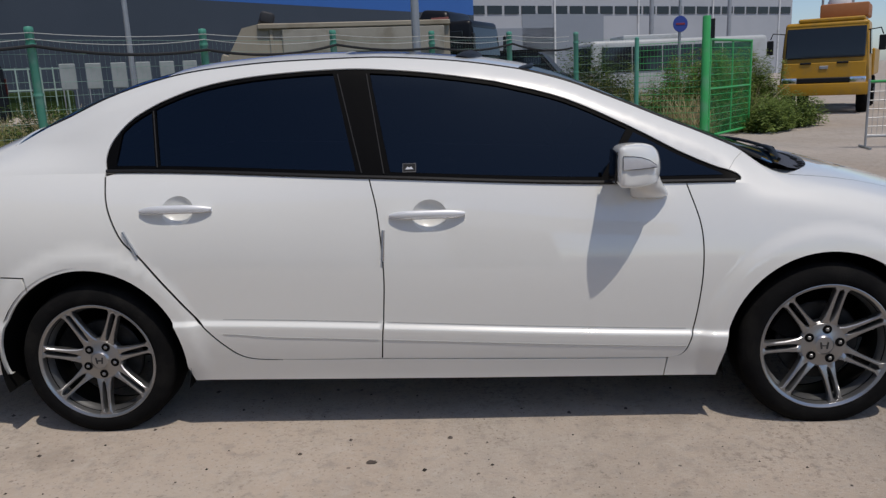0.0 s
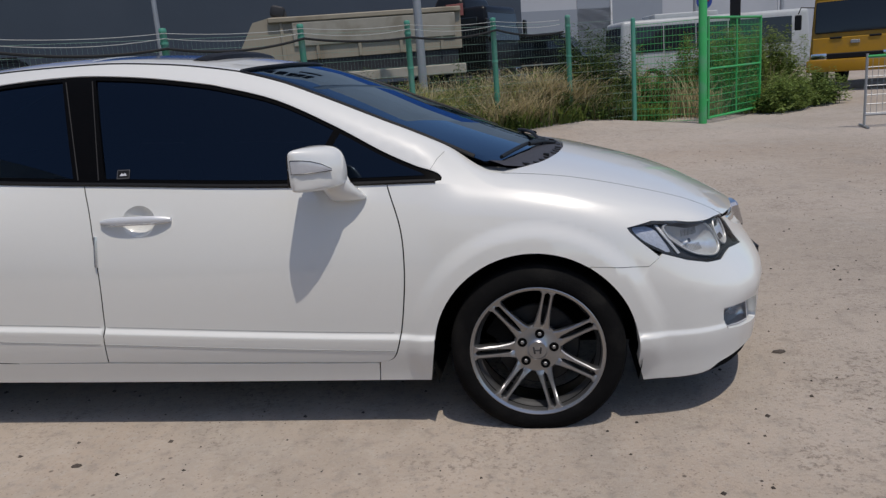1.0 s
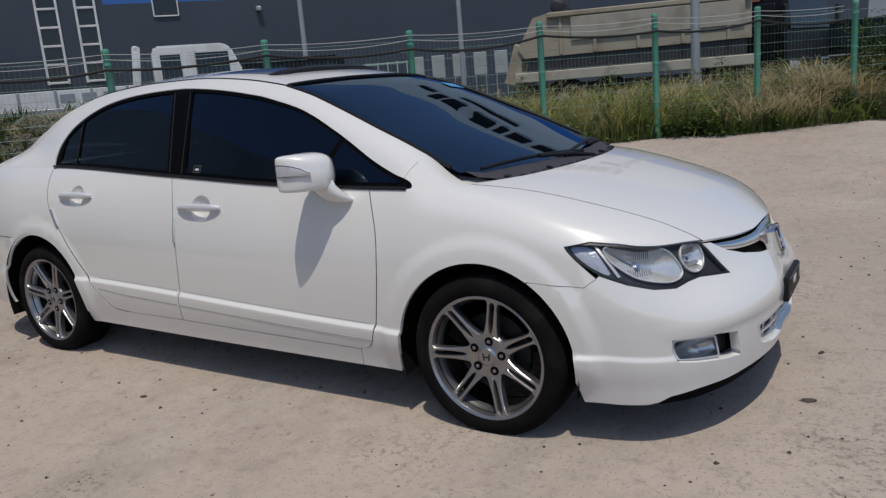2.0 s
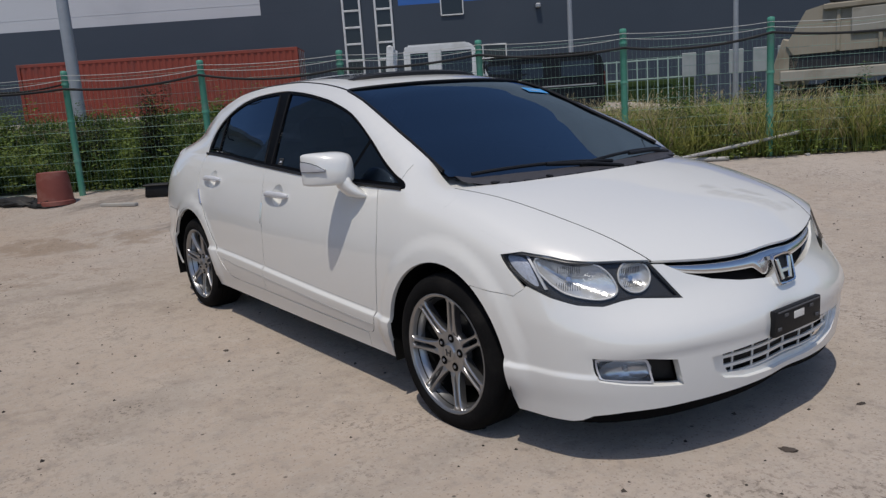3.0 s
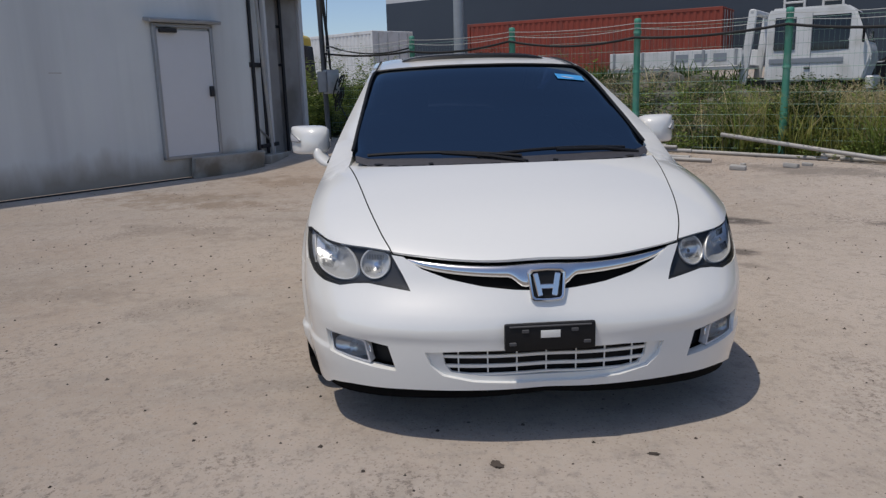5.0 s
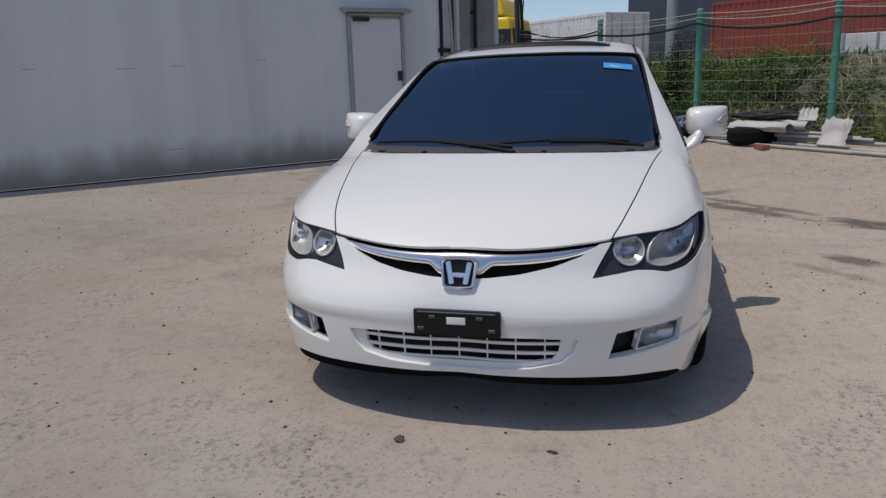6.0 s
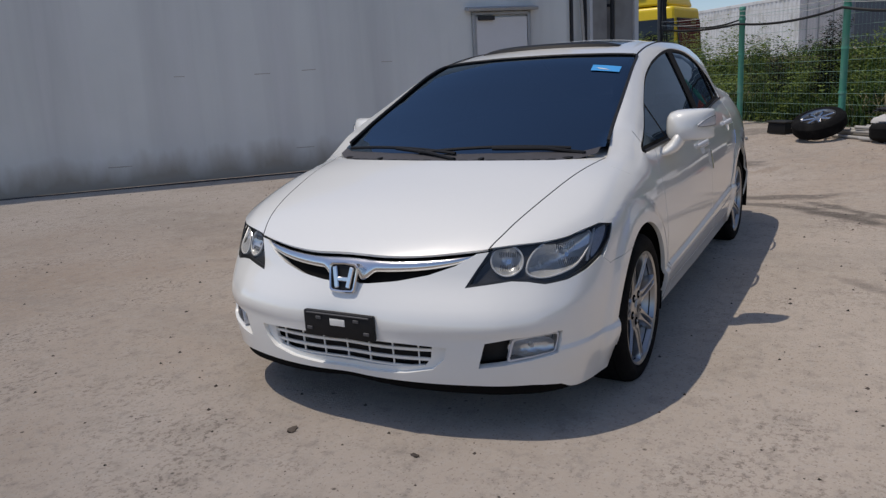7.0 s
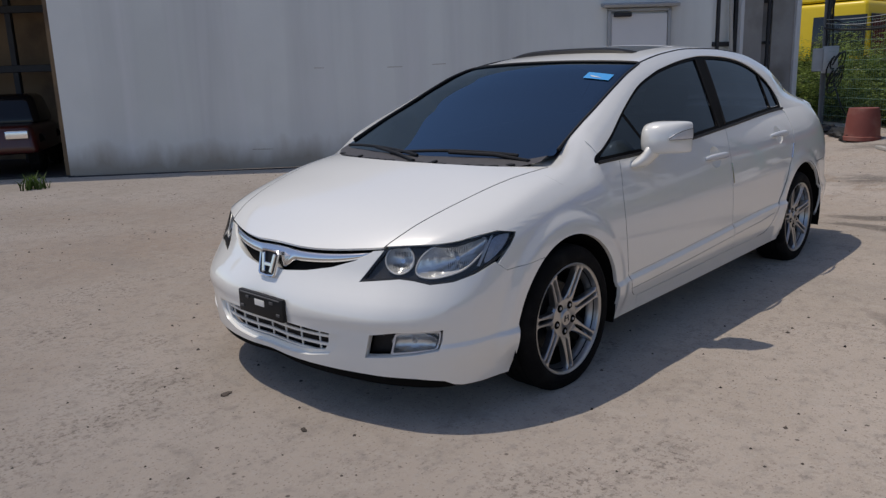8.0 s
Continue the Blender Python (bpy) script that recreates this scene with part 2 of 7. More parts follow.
# ---- car surfaces: smooth curves through a few design stations ----
def curve(xs, ys):
    """A smooth monotone curve y(x) through stations."""
    o = np.argsort(xs)
    xs, ys = np.array(xs, float)[o], np.array(ys, float)[o]
    h, d = np.diff(xs), np.diff(ys) / np.diff(xs)
    m = np.r_[d[0], np.where(d[:-1] * d[1:] > 0, 2 * d[:-1] * d[1:] / (d[:-1] + d[1:] + 1e-12), 0), d[-1]]

    def f(x):
        x = np.clip(np.asarray(x, float), xs[0], xs[-1])
        i = np.clip(np.searchsorted(xs, x) - 1, 0, len(h) - 1)
        t = (x - xs[i]) / h[i]
        return ((1 + 2 * t) * (1 - t) ** 2 * ys[i] + t * (1 - t) ** 2 * h[i] * m[i]
                + t * t * (3 - 2 * t) * ys[i + 1] + t * t * (t - 1) * h[i] * m[i + 1])
    return f


def sstep(a, b, x):
    t = np.clip((np.asarray(x, float) - a) / (b - a), 0, 1)
    return t * t * (3 - 2 * t)


PLAN = [(2.235, 0), (2.23, .15), (2.20, .30), (2.15, .45), (2.085, .60), (2.0, .74), (1.90, .815), (1.70, .858), (1.35, .870),
        (.9, .868), (0, .867), (-.9, .858), (-1.35, .851), (-1.75, .833), (-2.0, .785), (-2.16, .67), (-2.25, .45), (-2.28, .2), (-2.285, 0)]


def plan_table():
    p = np.array(PLAN, float)
    k = np.r_[0, np.cumsum(np.hypot(*np.diff(p, axis=0).T))]
    t = np.zeros_like(p)
    t[1:-1] = (p[2:] - p[:-2]) / (k[2:] - k[:-2])[:, None]
    t[0], t[-1] = (0, 1), (0, -1)
    out = []
    for i in range(len(p) - 1):
        h = k[i + 1] - k[i]
        for u in np.linspace(0, 1, 24, endpoint=False):
            out.append((1 + 2 * u) * (1 - u) ** 2 * p[i] + u * (1 - u) ** 2 * h * t[i] + u * u * (3 - 2 * u) * p[i + 1] + u * u * (u - 1) * h * t[i + 1])
    out = np.array(out + [p[-1]])
    return np.r_[0, np.cumsum(np.hypot(*np.diff(out, axis=0).T))], out


TS, TP = plan_table()
TN = np.gradient(TP, axis=0)
TN = np.stack([-TN[:, 1], TN[:, 0]], 1) / np.hypot(*TN.T)[:, None]     # inward
SIDE0 = int(np.argmax(TP[:, 0] < 2.0))


def s_of_x(x):
    """Path length of a station on the flank."""
    return np.interp(-np.asarray(x, float), -TP[:, 0], TS)


def y_plan(x):
    return np.interp(-np.asarray(x, float), -TP[:, 0], TP[:, 1])


hood_z = curve([.6, .8, 1.05, 1.2, 1.45, 1.7, 1.9, 2.05, 2.16, 2.25], [1.02, 1.0, .975, .955, .915, .85, .785, .715, .652, .585])
belt_z = curve([-2.3, -1.6, -1.22, -.28, .63, 1.05, 1.3], [.97, 1.0, .995, .945, .893, .885, .87])
roof_z = curve([1.52, 1.2, .9, .6, .45, .3, 0, -.3, -.6, -.9, -1.2, -1.5, -1.8, -2.0, -2.3],
               [.878, .992, 1.112, 1.246, 1.308, 1.350, 1.398, 1.422, 1.426, 1.414, 1.372, 1.285, 1.155, 1.075, .99])
roof_k = curve([1.52, 1.2, .9, .6, .3, 0, -.6, -1, -1.3, -1.5, -1.8, -2.3], [.12, .072, .044, .044, .045, .045, .052, .060, .085, .105, .10, .03])
top_in = curve([2.235, 2.1, 1.9, 1.7, 1.4, 1.1, .2, -.25, -.65, -1.0, -1.277, -1.6, -2.0, -2.28], [.082, .08, .065, .035, .055, .075, .075, .082, .099, .119, .131, .130, .125, .09])
top_p = curve([2.235, 2.0, 1.75, 1.4, 0, -1.0, -2.3], [1.2, 1.2, 1.7, 2.3, 2.3, 3.2, 3.2])
mould_z = curve([-2.3, -.95, .9, 1.75, 2.0, 2.3], [.46, .44, .357, .335, .325, .32])


def hood(x, y):
    r = np.abs(y) / np.maximum(y_plan(x), .05)
    return hood_z(x) - .075 * r ** 2 - .06 * np.minimum(r, 1.1) ** 8


def wall_top(s):
    a = np.abs(s)
    px, py = np.interp(a, TS, TP[:, 0]), np.interp(a, TS, TP[:, 1])
    nx, ny = np.interp(a, TS, TN[:, 0]), np.interp(a, TS, TN[:, 1])
    d = top_in(px)
    zf = hood(px + nx * d, py + ny * d)
    w = sstep(.95, 1.15, px)
    return w * zf + (1 - w) * belt_z(px), d, px, py, nx, ny


swell = curve([-.1, 0, .13, .3, .55, .68, .8, .9, 1.1, 9], [.010, .010, .021, .039, .054, .041, .014, 0, 0, 0])
ARCHES = ((1.352, .290, .352), (-1.348, .295, .360))


def wall(s, z):
    """A point of the body's flank, nose or tail: s runs round the car from the middle of the nose (left positive)."""
    s, z = np.asarray(s, float), np.asarray(z, float)
    zt, d, px, py, nx, ny = wall_top(s)
    nose_w = sstep(1.78, 2.06, px)
    zm = .50 - .06 * nose_w
    q = np.clip((z - zm) / np.maximum(zt - zm, .02), 0, 1.1)
    soft = (np.sqrt(q * q + .0324) - .18) / (math.sqrt(1.0324) - .18)
    inset = np.where(z > zm, d * ((1 - nose_w) * q ** top_p(px) + nose_w * soft), .030 * np.clip((zm - z) / .32, 0, 2) ** 2.0)
    for ax, az, ar in ARCHES:                                            # flared lips round the wheel openings
        r = np.hypot(px - ax, z - az)
        inset = inset - np.where(np.abs(s) > .9, .013 * (1 - sstep(.395, .458, r)) * sstep(.15, .3, z), 0)
    full = sstep(.59, .41, z) * (.84 + .16 * sstep(.372, .405, z))
    inset = inset - swell(np.abs(s)) * full                              # full bumper above the intake
    m = mould_z(px)                                                      # low body ledge
    fade = sstep(2.16, 1.95, px) * (1 - .5 * sstep(1.70, 1.82, px))
    inset = inset - .017 * fade * sstep(m + .012, m - .010, z) * (1 - .75 * sstep(m - .03, .20, z))
    return np.stack([px + nx * inset, np.sign(s) * np.maximum(py + ny * inset, 0) + (s == 0) * 0, z + 0 * inset], -1)


def side(x, z):
    """Height of the glasshouse side: y of the left side."""
    d = z - belt_z(x)
    base = np.where(np.asarray(x) < .2, np.minimum(.793, y_plan(x) - top_in(x)), .793)
    return base - .46 * d - .12 * d * d - .11 * sstep(-1.22, -1.95, x) * sstep(0, .12, d)


def edge_z(x):
    return roof_z(x) - roof_k(x)


def roof(x, y):
    ye = side(x, edge_z(x))
    return roof_z(x) - roof_k(x) * (np.abs(y) / ye) ** 2.2
# ---- end surfaces ----



def unit(n):
    return n / np.maximum(np.linalg.norm(n, axis=-1, keepdims=True), 1e-9)


def hood_normal(x, y):
    e = .003
    return unit(np.stack([-(hood(x + e, y) - hood(x - e, y)) / (2 * e), -(hood(x, y + e) - hood(x, y - e)) / (2 * e), np.ones_like(x)], -1))


def wall_map(uv):
    s, z = uv[:, 0], uv[:, 1]
    p, e = wall(s, z), .003
    n = unit(np.cross(wall(s + e, z) - wall(s - e, z), wall(s, z + e) - wall(s, z - e)))
    zt, d, px, *_ = wall_top(s)
    b = (.5 * sstep(.09, 0, zt - z) * sstep(1.0, 1.15, px) * sstep(2.1, 1.95, px))[:, None]
    return p, unit((1 - b) * n + b * hood_normal(p[:, 0], p[:, 1]))


def hood_map(uv):
    x, y = uv[:, 0], uv[:, 1]
    n = hood_normal(x, y)
    dist = y_plan(x) - np.abs(y) - top_in(x)
    b = (.5 * sstep(.09, 0, dist) * sstep(1.0, 1.15, x) * sstep(2.1, 1.95, x))[:, None]
    s = np.sign(y) * s_of_x(x)
    zt = wall_top(s)[0] - .004
    e = .003
    nw = unit(np.cross(wall(s + e, zt) - wall(s - e, zt), wall(s, zt + e) - wall(s, zt - e)))
    return np.stack([x, y, hood(x, y)], -1), unit((1 - b) * n + b * nw)


def roof_normal(x, y):
    e = .003
    return unit(np.stack([-(roof(x + e, y) - roof(x - e, y)) / (2 * e), -(roof(x, y + e) - roof(x, y - e)) / (2 * e), np.ones_like(x)], -1))


def side_normal(x, z, sg):
    e = .003
    return unit(np.stack([-(side(x + e, z) - side(x - e, z)) / (2 * e), sg * np.ones_like(x), -(side(x, z + e) - side(x, z - e)) / (2 * e)], -1))


def post_foot(x, y):
    """How far the foot of the screen post has merged with the wing."""
    return sstep(1.06, 1.27, x) * sstep(.640, .675, np.abs(y))


def post_z(x, y):
    w = post_foot(x, y)
    return (1 - w) * roof(x, y) + w * np.minimum(roof(x, y), hood(x, y) + .001)


def rail_y(x):
    """Where the roof side meets the window side."""
    y = side(x, edge_z(x))
    for _ in range(6):
        y = side(x, post_z(x, y))
    return y


def roof_map(drop=0.0):
    def f(uv):
        x, y = uv[:, 0], uv[:, 1]
        ye = side(x, edge_z(x))
        b = (.55 * sstep(.10, 0, ye - np.abs(y)))[:, None]
        n = roof_normal(x, np.clip(y, -ye, ye))
        ns = side_normal(x, edge_z(x), 1.0)
        ns[:, 1] *= np.sign(y)
        n = unit((1 - b) * n + b * ns)
        w = sstep(.96, 1.16, x)[:, None] * sstep(.640, .675, np.abs(y))[:, None]
        n = unit((1 - w) * n + w * hood_map(uv)[1])
        return np.stack([x, y, (post_z(x, y) if not drop else roof(x, y)) - drop], -1), n
    return f


def side_map(sg, inset=0.0):
    def f(uv):
        x, z = uv[:, 0], uv[:, 1]
        y = side(x, z)
        s = s_of_x(x)
        w = wall(s, z)[:, 1]
        y = np.where((x > .88) & (z < wall_top(s)[0] + .003), np.minimum(y, w - .001), y)
        b = (.5 * sstep(.08, 0, edge_z(x) - z))[:, None]
        nr = roof_normal(x, sg * side(x, edge_z(x)))
        n = unit((1 - b) * side_normal(x, z, sg) + b * nr)
        w = sstep(.96, 1.16, x)[:, None]
        n = unit((1 - w) * n + w * hood_map(np.stack([x, sg * y], 1))[1])
        return np.stack([x, sg * (y - inset), z], -1), n
    return f


def inside(poly, pts):
    poly, pts = np.asarray(poly), np.asarray(pts)
    hit = np.zeros(len(pts), bool)
    for (x0, y0), (x1, y1) in zip(poly, np.roll(poly, -1, 0)):
        if y0 != y1:
            hit ^= ((y0 > pts[:, 1]) != (y1 > pts[:, 1])) & (pts[:, 0] < (x1 - x0) * (pts[:, 1] - y0) / (y1 - y0) + x0)
    return hit


def dense(poly, step):
    out = []
    for a, b in zip(np.asarray(poly, float), np.roll(np.asarray(poly, float), -1, 0)):
        n = max(1, int(math.ceil(np.hypot(*(b - a)) / step)))
        out += [a + (b - a) * k / n for k in range(n)]
    return np.array(out)


def smooth_line(pts, n=6):
    """A rounded line through points."""
    p = np.array(pts, float)
    q = np.vstack([2 * p[0] - p[1], p, 2 * p[-1] - p[-2]])
    out = []
    for i in range(1, len(q) - 2):
        for t in np.linspace(0, 1, n, endpoint=False):
            out.append(.5 * ((2 * q[i]) + (q[i + 1] - q[i - 1]) * t + (2 * q[i - 1] - 5 * q[i] + 4 * q[i + 1] - q[i + 2]) * t * t
                             + (3 * q[i] - q[i - 1] - 3 * q[i + 1] + q[i + 2]) * t ** 3))
    return out + [p[-1]]


def sheet(outline, holes, fmap, step=.03, lip=.010, off=0.0, ledge=False):
    """Verts, normals and faces of a panel cut from a surface, with edges folded in by lip."""
    from mathutils.geometry import delaunay_2d_cdt
    rings = [dense(r, step) for r in [outline, *holes]]
    lo, hi = rings[0].min(0), rings[0].max(0)
    gx, gy = np.meshgrid(np.arange(lo[0] + step / 2, hi[0], step), np.arange(lo[1] + step / 2, hi[1], step))
    gx = gx + (np.arange(gx.shape[0]) % 2)[:, None] * step / 2
    grid = np.stack([gx.ravel(), gy.ravel()], 1)
    ok = inside(rings[0], grid)
    for r in rings[1:]:
        ok &= ~inside(r, grid)
    ring_all = np.vstack(rings)
    grid = grid[ok]
    if ledge:
        us = np.arange(lo[0] + step / 3, hi[0], step * .8)
        px = np.interp(np.abs(us), TS, TP[:, 0])
        rows = np.vstack([np.stack([us, mould_z(px) + dz], 1) for dz in (.020, .012, .006, .001, -.005, -.010, -.020, -.034)])
        keep = inside(rings[0], rows)
        for r in rings[1:]:
            keep &= ~inside(r, rows)
        rows = rows[keep]
        rows = rows[np.array([((ring_all - g) ** 2).sum(1).min() for g in rows]) > (step * .12) ** 2]
        gpx = np.interp(np.abs(grid[:, 0]), TS, TP[:, 0])
        far = (grid[:, 1] > mould_z(gpx) + .034) | (grid[:, 1] < mould_z(gpx) - .048)
        grid = grid[far]
    if len(grid):
        near = np.array([((ring_all - g) ** 2).sum(1).min() for g in grid]) > (step * .55) ** 2
        grid = grid[near]
    if ledge:
        grid = np.vstack([grid, rows])
    edges, at = [], 0
    for r in rings:
        edges += [(at + k, at + (k + 1) % len(r)) for k in range(len(r))]
        at += len(r)
    pts = np.vstack([ring_all, grid]) if len(grid) else ring_all
    v2, e2, f2, *_ = delaunay_2d_cdt([Vector(p) for p in pts], edges, [], 0, 1e-6)
    v2 = np.array([tuple(v) for v in v2])
    f2 = np.array([tuple(f) for f in f2])
    c = v2[f2].mean(1)
    keep = inside(rings[0], c)
    for r in rings[1:]:
        keep &= ~inside(r, c)
    f2 = f2[keep]
    p, n = fmap(v2)
    p = p + off * n
    a = np.cross(p[f2[:, 1]] - p[f2[:, 0]], p[f2[:, 2]] - p[f2[:, 0]])
    flip = (a * n[f2[:, 0]]).sum(1) < 0
    f2[flip] = f2[flip][:, ::-1]
    faces = [tuple(int(i) for i in f) for f in f2]
    verts, normals = list(p), list(n)
    if lip:
        count = {}
        for f in faces:
            for k in range(3):
                e = (f[k], f[(k + 1) % 3])
                count[tuple(sorted(e))] = count.get(tuple(sorted(e)), []) + [e]
        rim = [uses[0] for uses in count.values() if len(uses) == 1]
        outward = {}
        for i, j in rim:
            o = np.cross(p[j] - p[i], n[i])
            for k in (i, j):
                outward[k] = outward.get(k, 0) + o / max(np.linalg.norm(o), 1e-9)
        high, low = {}, {}
        for k, o in outward.items():
            o = o / max(np.linalg.norm(o), 1e-9)
            high[k], low[k] = len(verts), len(verts) + 1
            verts += [p[k], p[k] - lip * n[k]]
            normals += [unit(o + .25 * n[k]), o]
        faces += [(high[j], high[i], low[i], low[j]) for i, j in rim]
    return verts, normals, faces


def panel(name, sheets, material, parent, label=""):
    """Sheets joined into one mesh that shades as the smooth surface it was cut from."""
    verts, normals, faces = [], [], []
    for v, n, f in sheets:
        k = len(verts)
        verts += [tuple(map(float, q)) for q in v]
        normals += [tuple(map(float, q)) for q in n]
        faces += [tuple(i + k for i in q) for q in f]
    me = bpy.data.meshes.new(name)
    me.from_pydata(verts, [], faces)
    me.shade_smooth()
    me.normals_split_custom_set_from_vertices(normals)
    me.materials.append(material)
    ob = new(name, me)
    ob.parent = parent
    return tagged(ob, label) if label else ob


def flank(pts, sg):
    """(x, z) stations on the flank as (path length, z)."""
    return [(sg * float(s_of_x(x)), z) for x, z in pts]


def signed(pts, sg):
    return [(sg * a, b) for a, b in pts]


def arc(i, a0, a1, n=28, grow=0.0):
    ax, az, r = ARCHES[i]
    return [(ax + (r + grow) * math.cos(radians(a)), az + (r + grow) * math.sin(radians(a))) for a in np.linspace(a0, a1, n)]


# shut lines and outlines shared by neighbours, as (x, z) or (path length, z)
DOOR_F = smooth_line([(.866, .884), (.908, .741), (.914, .604), (.899, .459), (.874, .335), (.846, .277), (.795, .262)])
DOOR_B = smooth_line([(-.264, .944), (-.236, .821), (-.221, .619), (-.230, .45), (-.245, .286)])
DOOR_R = smooth_line([(-1.270, .986), (-1.244, .874), (-1.189, .761), (-1.127, .699), (-1.02, .570), (-.919, .445), (-.831, .352), (-.753, .301), (-.622, .288)])
LAMP = [(1.147, .706), (1.137, .690), (1.107, .660), (1.028, .613), (.94, .579), (.845, .557), (.755, .549), (.692, .560), (.636, .564), (.472, .547)]
LAMP_TOP = [(.515, .604), (.560, .660)]
BUMP_SEAM = [(1.272, .586), (1.174, .578), (1.079, .572), (1.040, .600)]
GRILLE_LOW = [(.515, .655), (.440, .617), (.34, .588), (.22, .567), (.10, .555), (0, .550)]
GAP = .0050


def shift(line, dx, dz=0.0):
    return [(x + dx, z + dz) for x, z in line]


def belt(x0, x1, n=24, dz=0.0):
    return [(x, float(belt_z(x)) + dz) for x in np.linspace(x0, x1, n)]


def top_line(s0, s1, n=24, dz=0.0):
    return [(s, float(wall_top(np.array(s))[0]) + dz) for s in np.linspace(s0, s1, n)]


DLO = smooth_line([(-1.270, 1.005), (-1.276, 1.051), (-1.256, 1.112), (-1.195, 1.183), (-1.110, 1.234), (-1.022, 1.270), (-.934, 1.297), (-.823, 1.318), (-.71, 1.331),
                   (-.558, 1.340), (-.416, 1.343), (-.276, 1.339), (-.061, 1.317), (.149, 1.283), (.253, 1.26), (.458, 1.2), (.68, 1.095), (.849, 1.002), (.965, .948), (1.018, .930), (1.046, .918), (1.060, .904), (1.057, .893)], 4)


def dlo(grow=0.0):
    """The side glass outline with its straight sill, drawn in by grow."""
    low = belt(1.036, -1.266, 30, .006 + grow)
    c = np.array([-.15, 1.1])
    up = [tuple(np.array(p) - grow * unit(np.array(p) - c)) for p in DLO]
    return [p for p in up if p[1] > belt_z(p[0]) + .008 + grow] + low


def dlo_top(x):
    p = np.array(DLO)
    i = int(np.argmin(p[:, 0]))
    return float(np.interp(x, p[i:, 0], p[i:, 1]))


def pane(x0a, x0b, x1a, x1b, m=.017):
    """A window between slanting posts: x at sill and head of the rear and front edge."""
    def head(x):
        return dlo_top(x) - m
    lowz = lambda x: float(belt_z(x)) + .008 + m
    out = [(x, lowz(x)) for x in np.linspace(x0a, x1a, 14)]
    if x1b is not None:
        out += [(x, head(x)) for x in np.linspace(x1b, x0b, 22)]
    return out


def rounded(line, times=2):
    """The closed line with its corners cut to curves."""
    for _ in range(times):
        out = []
        for (a, b), (c, d) in zip(line, line[1:] + line[:1]):
            out += [(.75 * a + .25 * c, .75 * b + .25 * d), (.25 * a + .75 * c, .25 * b + .75 * d)]
        line = out
    return line


def dish(sg, s0, z0, a, b, deep, shallow, n=30, power=2.0, line=None):
    """A lamp bowl sunk behind the body surface, centred at path length s0 and height z0."""
    bm = bmesh.new()
    rings = []
    for rho in (0, .12, .3, .5, .7, .85, .95, 1.0, 1.035):
        th = np.linspace(0, math.tau, n, endpoint=False)
        us, vs = np.cos(th), np.sin(th)
        if line is not None:
            us, vs = (np.array(line) - (s0, z0)).T
        p, nn = wall_map(np.stack([sg * (s0 + a * rho * us), z0 + b * rho * vs], 1))
        d = deep + (shallow - deep) * min(rho, 1) ** power if rho <= 1 else shallow - .004
        q = p + d * nn
        rings.append([bm.verts.new(q[0])] if rho == 0 else [bm.verts.new(v) for v in q])
    for ra, rb_ in zip(rings, rings[1:]):
        for k in range(n):
            f = list(dict.fromkeys((ra[k % len(ra)], ra[(k + 1) % len(ra)], rb_[(k + 1) % n], rb_[k])))
            bm.faces.new(f)
    return bm


def oval(s0, z0, a, b, n=40):
    return [(s0 + a * math.cos(t), z0 + b * math.sin(t)) for t in np.linspace(0, math.tau, n, endpoint=False)]


RAIL = np.linspace(1.335, -2.16, 150)


